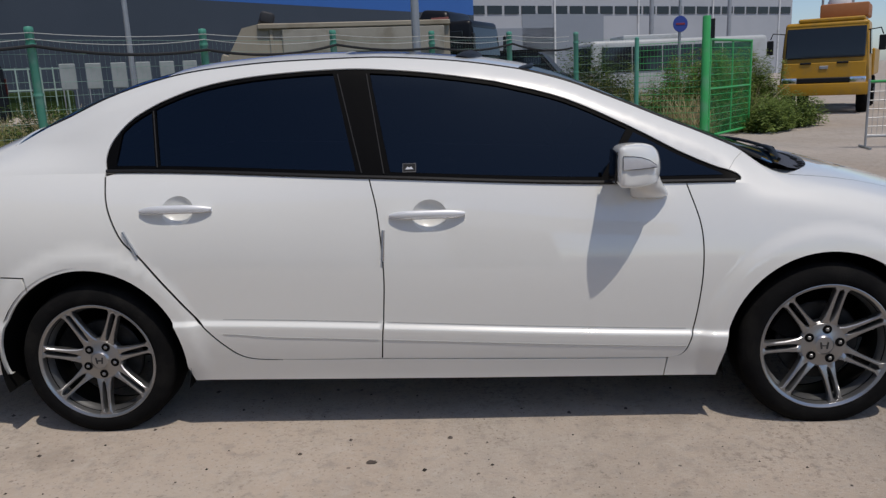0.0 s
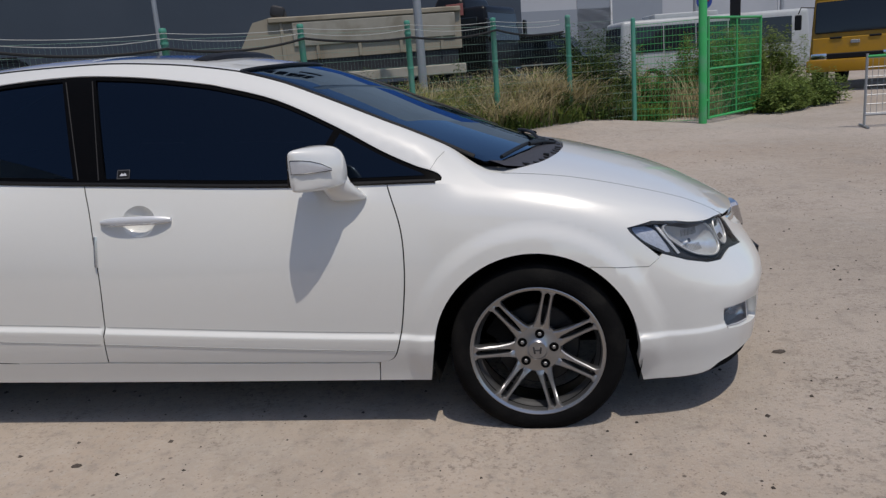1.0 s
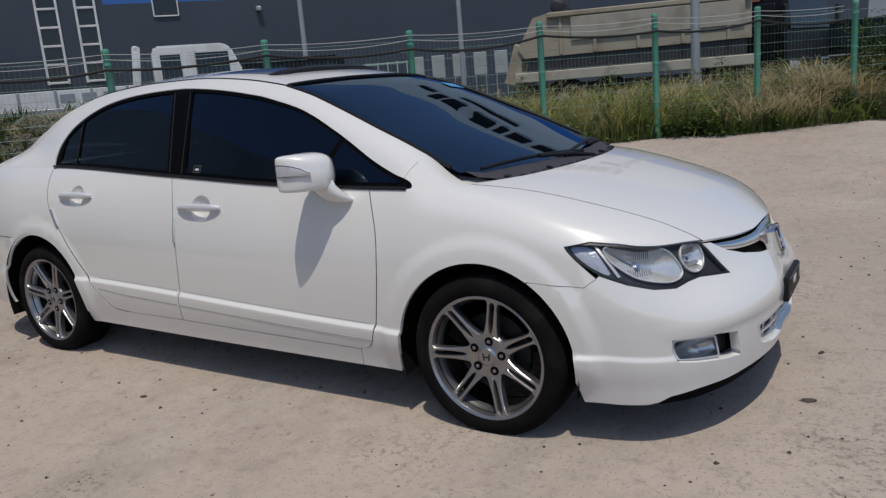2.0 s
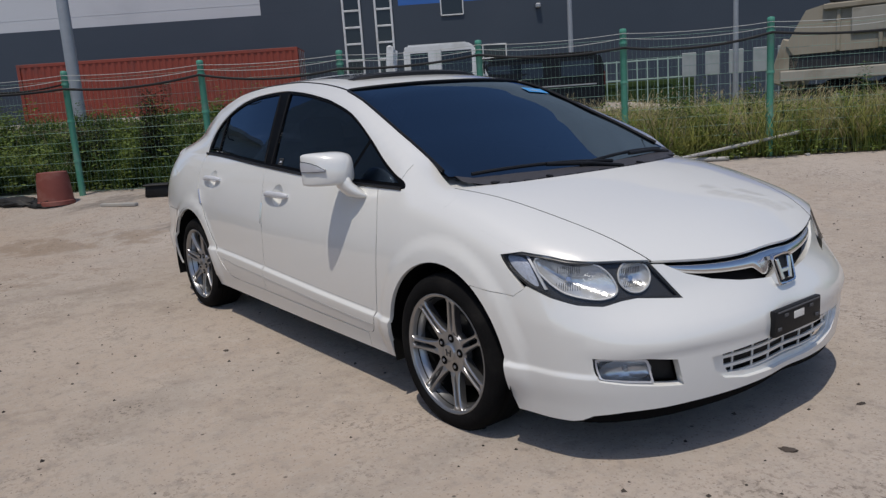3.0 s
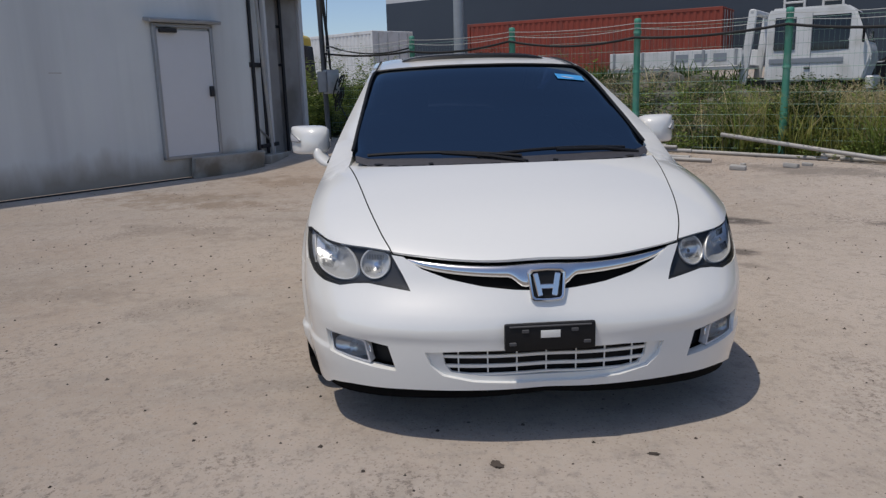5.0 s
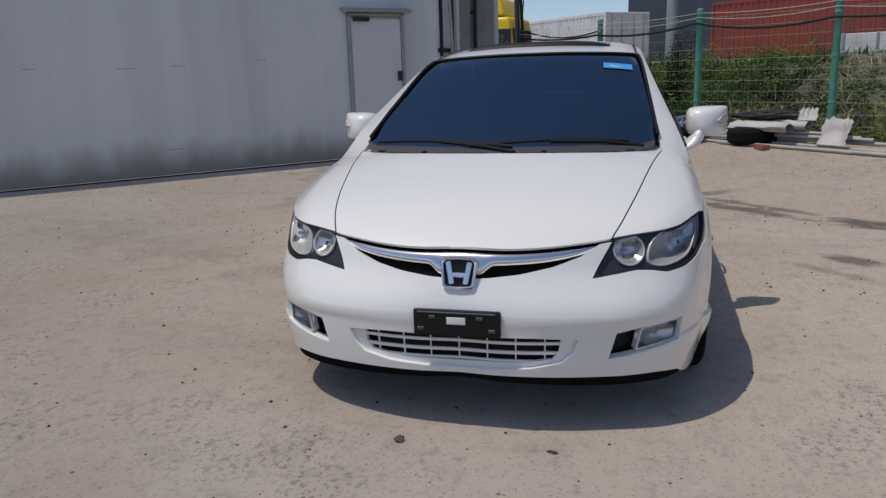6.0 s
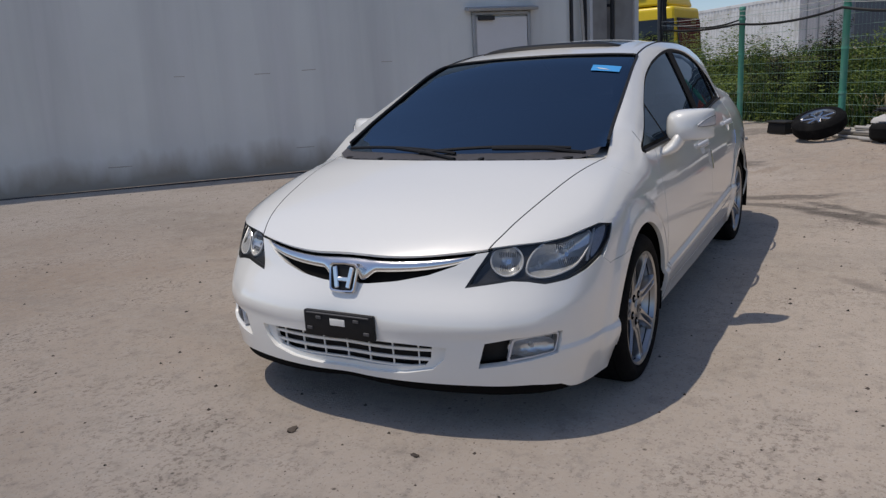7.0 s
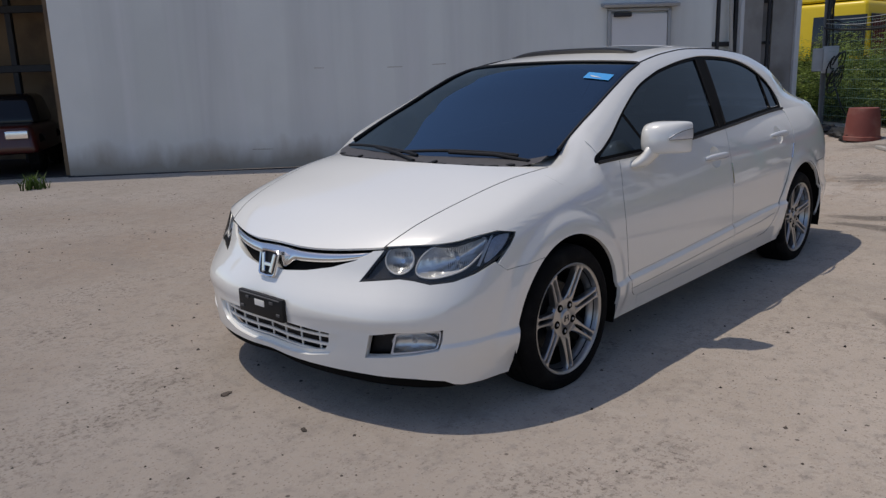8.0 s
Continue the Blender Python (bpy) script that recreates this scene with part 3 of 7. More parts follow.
def build_car():
    car = thing("car", "pearl white four-door saloon parked on worn concrete, dark tinted windows", "car")
    # dark inner shell that shows through the gaps
    core = []
    ss = np.linspace(-4.25, 4.25, 260)
    for z in (.24, .5, .62):
        p, n = wall_map(np.stack([ss, np.full_like(ss, z)], 1))
        core.append([tuple(map(float, q)) for q in p - (.035 + .055 * sstep(1.35, 1.20, np.abs(ss)))[:, None] * n])
    verts = sum(core, [])
    k = len(ss)
    faces = []
    for j in range(2):
        for i in range(k - 1):
            xs = [verts[j * k + i][0], verts[(j + 1) * k + i][0]]
            mid = sum(xs) / 2
            if min(abs(mid - 1.352), abs(mid + 1.348)) < .40 and abs(ss[i]) > 1.0:
                continue
            faces.append((j * k + i, j * k + i + 1, (j + 1) * k + i + 1, (j + 1) * k + i))
    bm = bmesh.new()
    bmesh.ops.create_grid(bm, x_segments=1, y_segments=1, size=.5, matrix=pose(0, 0, .235) @ Matrix.Diagonal((4.1, 1.16, 1, 1)))
    part("floor_pan", bm, INNER, car, "black shaded floor pan", False)
    for x in (1.75, .95, -.95, -1.75):
        part("bulkhead", box((.03, 1.5, .36), (x, 0, .42)), INNER, car, "black shaded bulkhead", False)
    for x in (1.35, -1.35):
        part("axle_box", box((.74, 1.05, .5), (x, 0, .45)), INNER, car, "black shaded axle housing", False)
    # Unseen plate, added to stop sunlight leaking down behind the bumper.
    part("radiator_panel", box((.40, .86, .02), (1.80, 0, .50)), INNER, car, "unseen black plate that stops light behind the bumper", False)
    part("cabin_floor", box((3.1, 1.15, .05), (.2, 0, .50)), INNER, car, "", False)
    part("inner_shell", (verts, [], faces), INNER, car, "black shaded inner body", False)
    for i, (ax, az, r) in enumerate(ARCHES):
        for sg in (1, -1):
            vs, fs = [], []
            ring = np.radians(np.linspace(-18, 198, 30))
            for y in (.86, .52):
                vs += [(ax + (r + .012) * math.cos(a), sg * y, az + (r + .012) * math.sin(a)) for a in ring]
            for q in range(29):
                fs.append((q, q + 1, 31 + q, 30 + q))
            part("wheel_arch_liner", (vs, [], fs), INNER, car, "black inner wheel arch")

    # nose
    half = BUMP_SEAM + [(1.030, .611)] + LAMP[4:] + LAMP_TOP + GRILLE_LOW
    front_arch = [(float(s_of_x(x)), z) for x, z in arc(0, 56, -8, 18)] + [(float(s_of_x(1.722)), .162)]
    bottom = [(1.06, .163), (.97, .160), (.875, .162), (.84, .169), (.80, .188), (.7, .202), (.5, .210), (.25, .216), (0, .218)]
    outline = front_arch[::-1] + half[:-1] + [(0, .550)] + signed(half[:-1], -1)[::-1] + signed(front_arch, -1) + signed(bottom[:-1], -1) + bottom[::-1]
    low = [(.408, .352), (.392, .304), (.352, .268), (.25, .247), (.12, .239), (0, .237)]
    low = low + signed(low[:-1], -1)[::-1] + [(-.25, .361), (0, .366), (.25, .361)]
    fog = [(.802, .390), (.799, .350), (.784, .312), (.70, .298), (.602, .285), (.512, .276), (.537, .368), (.63, .382)]
    nose = panel("front_bumper", [sheet(outline, [low, fog, signed(fog, -1)], wall_map, .028, .036, 0, True)], PAINT, car, "white painted front bumper")
    lip = [(.92, .185), (.8, .195), (.5, .214), (0, .222)]
    lip = lip + signed(lip[:-1], -1)[::-1] + [(-.90, .150), (-.78, .152), (-.5, .166), (0, .190), (.5, .166), (.78, .152), (.90, .150)]
    panel("under_lip", [sheet(lip, [], wall_map, .05, .01, -.018)], INNER, nose, "black plastic under-lip")
    # low grille: backing and pale bars
    panel("grille_backing", [sheet([(a * 1.03, b + (.008 if b > .3 else -.008)) for a, b in low], [], wall_map, .05, 0, -.05)], BLACK, nose, "black air intake")
    surround = [(.352, .350), (.346, .306), (.325, .276), (.22, .262), (0, .257)]
    surround = surround + signed(surround[:-1], -1)[::-1] + [(-.2, .357), (0, .360), (.2, .357)]
    panel("intake_surround", [sheet([(a * 1.012, .302 + (b - .302) * 1.03) for a, b in low], [surround], wall_map, .02, .014, -.016)], PAINT, nose, "white sloping trough of the air intake")
    for z, hb in ((.266, .0035), (.297, .0055), (.332, .0048), (.355, .0035)):
        w = .318 if z < .28 else .350
        bar = [(w, z - hb), (w, z + hb), (-w, z + hb), (-w, z - hb)]
        panel("grille_bar", [sheet(bar, [], wall_map, .03, .008, -.020)], PAINT, nose)
    for s in (-.3, -.2, -.1, 0, .1, .2, .3):
        panel("grille_rib", [sheet([(s - .0022, .262), (s + .0022, .262), (s + .0022, .354), (s - .0022, .354)], [], wall_map, .03, .006, -.022)], PAINT, nose)
    for sg in (1, -1):
        panel("fog_recess", [sheet(signed([(a, b) for a, b in fog], sg), [], wall_map, .03, 0, -.055)], BLACK, nose, "black fog lamp recess")
        rim = [(.797, .380), (.796, .362), (.792, .342), (.783, .322), (.772, .313), (.70, .301), (.614, .290), (.609, .296), (.627, .370), (.635, .377), (.70, .384), (.788, .387)]
        mid = np.mean(np.array(rim), 0)
        rim = [tuple(mid + (np.array(q) - mid) * np.array((.98, .95)) - np.array((0, .001))) for q in rim]
        hole = [tuple(mid + (np.array(q) - mid) * np.array((.92, .83))) for q in rim]
        panel("fog_lamp", [sheet(signed(rim, sg), [signed(hole, sg)], wall_map, .03, .03, -.012)], INDIC, nose, "grey-rimmed fog lamp")
        panel("fog_housing", [sheet(signed(hole, sg), [], wall_map, .03, 0, -.046)], REFL, nose, "silver fog lamp housing")
        panel("fog_lens", [sheet(signed(hole, sg), [], wall_map, .03, 0, -.012)], CLEAR, nose, "clear fog lamp lens")
        part("fog_reflector", dish(sg, .70, .340, .082, .037, -.040, -.020), REFL, nose, "silver fog lamp bowl")
        p, n = wall_map(np.array([[sg * .70, .342]]))
        part("fog_bulb", rod(Vector(p[0] - .042 * n[0]), Vector(p[0] - .020 * n[0]), .010, .007, 12), SILVER, nose, "small silver bulb cap")
    # licence plate carrier, empty
    part("plate_carrier", box((.022, .306, .094), (2.259, .004, .409), (0, 0, 0), .008, 2), BLACK, nose, "empty black number plate carrier")
    part("carrier_slot", box((.004, .066, .026), (2.2705, .004, .420), bevel=.0018, seg=2), PAINT, nose, "pale slot in the plate carrier")
    for y in (-.080, .086, -.122, .128):
        part("carrier_clip", box((.006, .024, .012), (2.271, y, .432 if abs(y) < .1 else .389), bevel=.002), GREYP, nose)
    part("carrier_ridge", box((.006, .276, .006), (2.271, .004, .448), bevel=.002), GREYP, nose)

    # upper grille
    edge = top_line(-.525, .525, 30, -.004)
    deep = [(a, b - .022) for a, b in GRILLE_LOW[1:]]
    back = [(.525, .650)] + deep[:-1] + [deep[-1]] + signed(deep[:-1], -1)[::-1] + [(-.525, .650)] + edge
    g = panel("upper_grille", [sheet(back, [], wall_map, .04, 0, -.034)], INNER, car, "black slot grille")

    gt = lambda s: float(wall_top(np.array(float(s)))[0])
    bar_hi = lambda s: gt(s) - .0165
    bar_low = curve([0, .12, .22, .33, .44, .52], [.595, .597, .600, .607, .622, .650])
    bar_lo = lambda s: min(bar_hi(s) - .003, float(bar_low(s)) - .030 * float(sstep(.125, .065, s)))
    ys = np.linspace(-.50, .50, 81)
    vs, fs = [], []
    prof = np.linspace(-1, 1, 11)
    for y in ys:
        lo, hi = bar_lo(abs(y)), bar_hi(abs(y))
        p, n = wall_map(np.array([(y, (lo + hi) / 2 + (hi - lo) / 2 * q) for q in prof]))
        bulge = min(.011, (hi - lo) * .42)
        vs += [tuple(a - (.014 - bulge * math.sqrt(1.0001 - q * q)) * b) for a, b, q in zip(p, n, prof)]
    fs = [(11 * i + k, 11 * (i + 1) + k, 11 * (i + 1) + k + 1, 11 * i + k + 1) for i in range(80) for k in range(10)]
    part("chrome_bar", (vs, [], fs), CHROME, g, "curved chrome grille bar")
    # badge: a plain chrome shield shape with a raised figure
    bq = Matrix.Translation(Vector((2.203, .004, .571))) @ Matrix.Rotation(radians(-16), 4, "Y") @ Matrix.Scale(1.06, 4)
    bm = bmesh.new()
    ring = [(.053, -.042), (.058, .0), (.062, .038), (.050, .050), (.0, .053)]
    ring = ring + [(-a, b) for a, b in ring[:-1]][::-1] + [(-.045, -.05), (0, -.053), (.045, -.05)]
    nn = len(ring)
    loops = [[bm.verts.new(bq @ Vector((x, y * k, z * k))) for y, z in ring] for x, k in ((-.03, 1.0), (.010, 1.0), (.014, .94), (.012, .84), (.002, .82))]
    for a, b in zip(loops, loops[1:]):
        for i in range(nn):
            bm.faces.new((a[i], a[(i + 1) % nn], b[(i + 1) % nn], b[i]))
    part("badge_frame", bm, CHROME, g, "chrome badge surround")
    part("badge_back", box((.004, .10, .09), bq.translation + Vector((.001, 0, 0)), (0, -14, 0), .002), BLACK, g)
    bm = bmesh.new()
    for sg in (1, -1):
        put_box(bm, (.014, .020, .078), bq @ Vector((.008, sg * .029, 0)), (sg * -11, -14, 0), .003)
    put_box(bm, (.012, .05, .016), bq @ Vector((.008, 0, -.006)), (0, -14, 0), .003)
    part("badge_figure", bm, CHROME, g, "raised chrome badge shape")

    # bonnet
    rear_edge = smooth_line([(1.250, -.682), (1.330, -.60), (1.405, -.48), (1.458, -.30), (1.484, -.12), (1.488, 0), (1.484, .12), (1.458, .30), (1.405, .48), (1.330, .60), (1.250, .682)], 4)
    shut = smooth_line([(1.250, .682), (1.4, .655), (1.6, .620), (1.8, .583), (1.95, .545), (2.043, .508)], 5)
    lead = []
    for s in np.linspace(.555, -.555, 41):
        zt, d, px, py, nx, ny = wall_top(np.array(s))
        lead.append((float(px + nx * (d - .003)), float(np.sign(s) * (py + ny * (d - .003)))))
    bonnet = panel("bonnet", [sheet(rear_edge[:-1] + shut + lead[1:-1] + [(x, -y) for x, y in shut][::-1][:-1], [], hood_map, .04, .012)], PAINT, car, "white painted bonnet")
    for sg in (1, -1):
        pts = np.array([(x, sg * (y + GAP / 2)) for x, y in shut])
        # Near-black tube puts the shade of the shut line into colour.
        part("bonnet_seal", tube([(x, y, float(hood(x, y)) - .0022) for x, y in pts], .0024, 6), INNER, bonnet, "dark tube for the shade in the bonnet shut line")
    # scuttle between bonnet and windscreen
    rows = []
    for y in np.linspace(-.655, .655, 47):
        xf = float(np.interp(abs(y), [0, .12, .30, .48, .60, .69], [1.485, 1.481, 1.455, 1.402, 1.327, 1.235]))
        back = .105 - .045 * float(sstep(.45, .66, abs(y)))
        rows.append([])
        for k in range(8):
            x = xf - back * k / 7
            rows[-1].append((x, y, max(float(hood(x, y)) - .010, float(roof(x, y)) + (.002 if k < 7 else -.004))))
    vs = [q for row in rows for q in row]
    fs = [(8 * i + k, 8 * i + k + 1, 8 * i + k + 9, 8 * i + k + 8) for i in range(46) for k in range(7)]
    cowl = part("cowl", (vs, [], fs), COWL, car, "dark grey plastic scuttle panel")
    for y in np.linspace(-.55, .55, 19):
        if abs(y) < .03 or abs(abs(y) - .30) < .02:
            continue
        xf = float(np.interp(abs(y), [0, .12, .30, .48, .60, .69], [1.485, 1.481, 1.455, 1.402, 1.327, 1.235])) - .018
        slope = math.degrees(math.atan2(float(hood(xf - .03, y)) - float(hood(xf + .03, y)), .06))
        part("cowl_slot", box((.024, .040, .004), (xf, y, max(float(hood(xf, y)) - .0085, float(roof(xf, y)) + .0035)), (0, slope, math.degrees(-math.copysign(min(1.0, abs(y) * .9) * .6, y))), .001), BLACK, cowl)
    for y in (-.33, .20):
        xf = float(np.interp(abs(y), [0, .12, .30, .48, .60, .69], [1.485, 1.481, 1.455, 1.402, 1.327, 1.235])) - .03
        part("washer_nozzle", box((.024, .020, .012), (xf, y, float(hood(xf, y)) - .005), (0, 10, 0), .004, 2), BLACK, cowl)

    # windscreen
    post = smooth_line([(1.27, .686), (1.12, .664), (.85, .634), (.55, .600), (.33, .572), (.300, .545)], 4)
    head = smooth_line([(.300, .545), (.352, .33), (.372, .12), (.375, 0), (.372, -.12), (.352, -.33), (.300, -.545)], 4)
    base = [(float(np.interp(abs(y), [0, .12, .30, .48, .60, .69], [1.392, 1.388, 1.364, 1.316, 1.256, 1.186])), y) for y in np.linspace(-.672, .672, 30)]
    glass_out = [p for p in post if p[0] < 1.20] + head[1:] + [(x, -y) for x, y in post][::-1][1:]
    glass_out = [p for p in glass_out if p[0] < 1.20]
    screen = panel("windscreen", [sheet(glass_out + base, [], roof_map(.004), .045, 0)], SHADE, car, "dark blue tinted windscreen")
    inner = [(1.12, .632), (.85, .602), (.55, .570), (.350, .541), (.325, .52), (.375, .32), (.398, 0)]
    inner = inner + [(x, -y) for x, y in inner[:-1]][::-1] + [(1.185, -.60), (1.282, -.47), (1.349, -.25), (1.370, 0), (1.349, .25), (1.282, .47), (1.185, .60)]
    panel("black_border", [sheet(glass_out + base, [inner], roof_map(.009), .045, 0)], BLACK, screen, "black border of the windscreen")
    bm = bmesh.new()
    put_tube(bm, [(x, y, float(roof(x, y)) + .001) for x, y in glass_out], .0075, 6)
    part("rubber_seal", bm, BLACK, screen, "black rubber seal")
    st = sheet([(.500, .395), (.562, .400), (.562, .545), (.500, .540)], [], roof_map(-.001), .03, 0)
    panel("blue_label", [st], BLUE, screen, "blue paper label behind the glass")
    st = sheet([(.532, .42), (.546, .44), (.552, .50), (.540, .47)], [], roof_map(-.003), .03, 0)
    panel("label_mark", [st], PAINT, screen, "white mark on the blue label")
    # wipers, both turning on pivots towards the left of the car
    for pivot, mid, tip, rear in (((1.285, .600), (1.366, .22), (1.385, -.13), (1.268, .545)), ((1.448, .07), (1.350, -.28), (1.245, -.60), (1.395, .06))):
        base_z = float(hood(*pivot)) - .012 if pivot[1] < .3 else float(roof(*pivot)) - .004
        bm = bmesh.new()
        put_rod(bm, (*pivot, base_z - .02), (*pivot, base_z + .012), .012, .010, 14)
        elbow = (pivot[0] * .6 + mid[0] * .4, pivot[1] * .6 + mid[1] * .4)
        pts = [(*pivot, base_z + .006), (*elbow, float(roof(*elbow)) + .014), (*mid, float(roof(*mid)) + .018)]
        put_tube(bm, [Vector(q) for q in pts], .0085, 8)
        w = part("wiper", bm, BLACK, car, "black windscreen wiper lying at the foot of the glass")
        pts = []
        for t in np.linspace(0, 1, 14):
            x, y = rear[0] + (tip[0] - rear[0]) * t, rear[1] + (tip[1] - rear[1]) * t
            x += .012 + .012 * math.sin(math.pi * t)
            pts.append((x, y, float(roof(x, y)) + .011 + .005 * math.sin(math.pi * t)))
        part("wiper_blade", tube(pts, .0075, 7), BLACK, w)

    # roof with screen posts
    outer = [(x, float(rail_y(x))) for x in RAIL]
    rearline = [(-2.16, y) for y in np.linspace(.48, -.48, 10)]
    edge_in = [(x, y + .004) for x, y in post]
    rl = outer + rearline + [(x, -y) for x, y in outer][::-1] + [(1.335, -.703)] + [(x, -y) for x, y in edge_in[:-1]] + [(x - .006, y) for x, y in head[::-1]] + edge_in[::-1][1:] + [(1.335, .703)]
    rear_glass = smooth_line([(-1.08, .50), (-1.03, 0), (-1.08, -.50)], 6) + smooth_line([(-1.70, -.58), (-1.78, 0), (-1.70, .58)], 6)
    sun = [(.10, .40), (.13, .36), (.155, .0), (.13, -.36), (.10, -.40), (-.36, -.42), (-.40, -.38), (-.40, .38), (-.36, .42)]
    top = panel("roof", [sheet(rl, [rear_glass, sun], roof_map(), .04, .02)], PAINT, car, "white painted roof and screen posts")
    panel("sunroof", [sheet([(-.13 + (x + .13) * .985, y * .985) for x, y in sun], [], roof_map(.003), .05, .004)], GLOSS, top, "dark glass sunroof panel")
    vs, fs = [], []
    for y in np.linspace(-.41, .41, 25):
        x = .165 - .055 * (abs(y) / .41) ** 2.4
        h = .022 * (1 - (abs(y) / .43) ** 6)
        for dx, dz in ((0, -.004), (-.012, h * .75), (-.045, h), (-.06, h - .004), (-.03, -.004)):
            vs.append((x + dx, y, float(roof(x + dx, y)) + dz))
    fs = [(5 * i + k, 5 * i + (k + 1) % 5, 5 * i + 5 + (k + 1) % 5, 5 * i + 5 + k) for i in range(24) for k in range(5)]
    part("sunroof_visor", (vs, [], fs), BLACK, top, "smoked wind visor before the sunroof")
    panel("rear_window", [sheet(rear_glass, [], roof_map(.006), .06, 0)], FILM, top, "dark tinted rear window")
    for sg in (1, -1):
        xs = np.linspace(.30, -1.55, 40)
        pts = [(x, sg * (float(side(x, edge_z(x))) - .030), 0) for x in xs]
        pts = [(x, y, float(roof(x, y)) + .001) for x, y, _ in pts]
        part("roof_strip", tube(pts, .0045, 6), BLACK, top, "thin black roof channel strip")

    # tail
    tail = [(float(s_of_x(x)), z) for x, z in arc(1, 128, 188, 14)] + [(float(s_of_x(-1.69)), .25)]
    smax = float(TS[-1])
    crease = [(float(s_of_x(x)), z) for x, z in ((-1.585, .628), (-1.9, .632))] + [(smax - .55, .66), (smax - .001, .68)]
    rb = [(float(s_of_x(-1.69)), .25), (float(s_of_x(-1.9)), .22), (smax - .001, .22)]
    for sg in (1, -1):
        poly = crease + rb[::-1] + tail[::-1][1:]
        panel("rear_bumper", [sheet(signed(poly, sg), [], wall_map, .05, .012)], PAINT, car, "white painted rear bumper")
        poly = [(crease[1][0] + .08, .636), crease[2], crease[3]] + top_line(smax - .001, crease[1][0] + .08, 12)
        panel("boot_panel", [sheet(signed(poly, sg), [], wall_map, .06, .012)], PAINT, car)
    bm = bmesh.new()
    bmesh.ops.create_grid(bm, x_segments=6, y_segments=10, size=.5, matrix=pose(-2.10, 0, .965) @ Matrix.Diagonal((.30, 1.0, 1, 1)))
    part("boot_lid", bm, PAINT, car)

    # flanks
    for sg in (1, -1):
        # front wing: flank and top
        rear = shift(DOOR_F, GAP)
        w = flank(rear[::-1], sg)
        w += [(sg * a, b) for a, b in top_line(float(s_of_x(.87)), .965, 30)]
        w += signed([(1.06, .7215)] + LAMP[:3], sg) + signed([(a, b + .0022) for a, b in BUMP_SEAM[::-1]], sg)
        w += flank(arc(0, 57, 176, 26), sg) + flank([(.976, .184), (.79, .186)], sg)
        flank_sheet = sheet(w, [], wall_map, .016, .018, 0, True)
        inner_line = [(x, y + GAP) for x, y in shut]
        outer_line = []
        for s in np.linspace(float(s_of_x(1.02)), .565, 40):
            zt, d, px, py, nx, ny = wall_top(np.array(s))
            outer_line.append((float(px + nx * d), float(py + ny * d)))
        tp = [(x, sg * y) for x, y in [(1.02, .70)] + inner_line + outer_line[::-1]]
        fill = [(.95, sg * .60), (1.34, sg * .60), (1.34, sg * .795), (.95, sg * .785)]
        panel("front_wing", [flank_sheet, sheet(tp, [], hood_map, .014, .012), sheet(fill, [], hood_map, .03, 0, -.007)], PAINT, car, "white painted front wing")
        # doors
        cups = [(float(s_of_x(xc)), zc) for xc, zc in ((-.050, .812), (-.978, .858))]
        fd = flank(DOOR_F[::-1] + belt(.866, -.264), sg)[:-1] + flank(DOOR_B, sg)
        d1 = panel("front_door", [sheet(fd, [signed(oval(*cups[0], .064, .055), sg)], wall_map, .03, .012, 0, True)], PAINT, car, "white painted front door")
        rd = flank(belt(-.264 - GAP, -1.270), sg)[:-1] + flank(DOOR_R, sg) + flank(shift(DOOR_B, -GAP)[::-1], sg)[:-1]
        d2 = panel("rear_door", [sheet(rd, [signed(oval(*cups[1], .060, .052), sg)], wall_map, .03, .012, 0, True)], PAINT, car, "white painted rear door")
        # Dark tubes stand in for the shade deep in the door gaps.
        for line, door in ((DOOR_F, d1), (DOOR_B, d1), (DOOR_R, d2)):
            e = GAP / 2 if line is DOOR_F else -GAP / 2
            p, n = wall_map(np.array(flank(shift(line, e, 0 if line is not DOOR_R else -GAP * .4), sg)))
            part("door_seal", tube([Vector(a - .0042 * b) for a, b in zip(p, n)], .0034, 6), INNER, door, "dark tube for the shade in the door gap")
        # rear wing and sill
        q = flank([(.7935, .257), (.3, .267), (-.245, .281), (-.55, .284)], sg) + flank(shift(DOOR_R, -GAP * 1.3, -GAP * .9)[::-1], sg)[2:]
        q += [(sg * a, b) for a, b in top_line(float(s_of_x(-1.2755)), float(s_of_x(-1.9)) + .08, 20)]
        q += signed([(crease[1][0] + .08, .640), (crease[1][0], .637), (crease[0][0] - .01, .633)], sg)
        q += flank(arc(1, 127.2, -4, 28), sg) + flank([(-.972, .207), (0, .195), (.7865, .186)], sg)
        panel("rear_wing", [sheet(q, [], wall_map, .03, .018, 0, True)], PAINT, car, "white painted rear wing and sill")
        # glasshouse
        low_z = lambda x: min(float(belt_z(x)) + .001, float(wall_top(s_of_x(x))[0]) - .006) if x > .92 else float(belt_z(x)) + (.001 if x > -1.278 else -.012)
        sp = [(x, low_z(x)) for x in np.linspace(1.335, -2.16, 72)] + [(x, max(float(post_z(x, rail_y(x))), low_z(x) + .002)) for x in RAIL[::-1]]
        panel("side_frame", [sheet(sp, [dlo()], side_map(sg), .03, .014)], PAINT, car, "white painted roof side and rear pillar")
        p_front = [(x, float(belt_z(x)) + .026) for x in np.linspace(.60, 1.0, 8)] + [(x, dlo_top(x) - .018) for x in np.linspace(.985, .695, 10)]
        panes = (("quarter_glass", pane(-1.238, -1.222, -1.080, -1.112)), ("rear_door_glass", pane(-1.064, -1.098, -.317, -.408)),
                 ("front_door_glass", pane(-.190, -.268, .572, .672)), ("sail_panel", p_front))
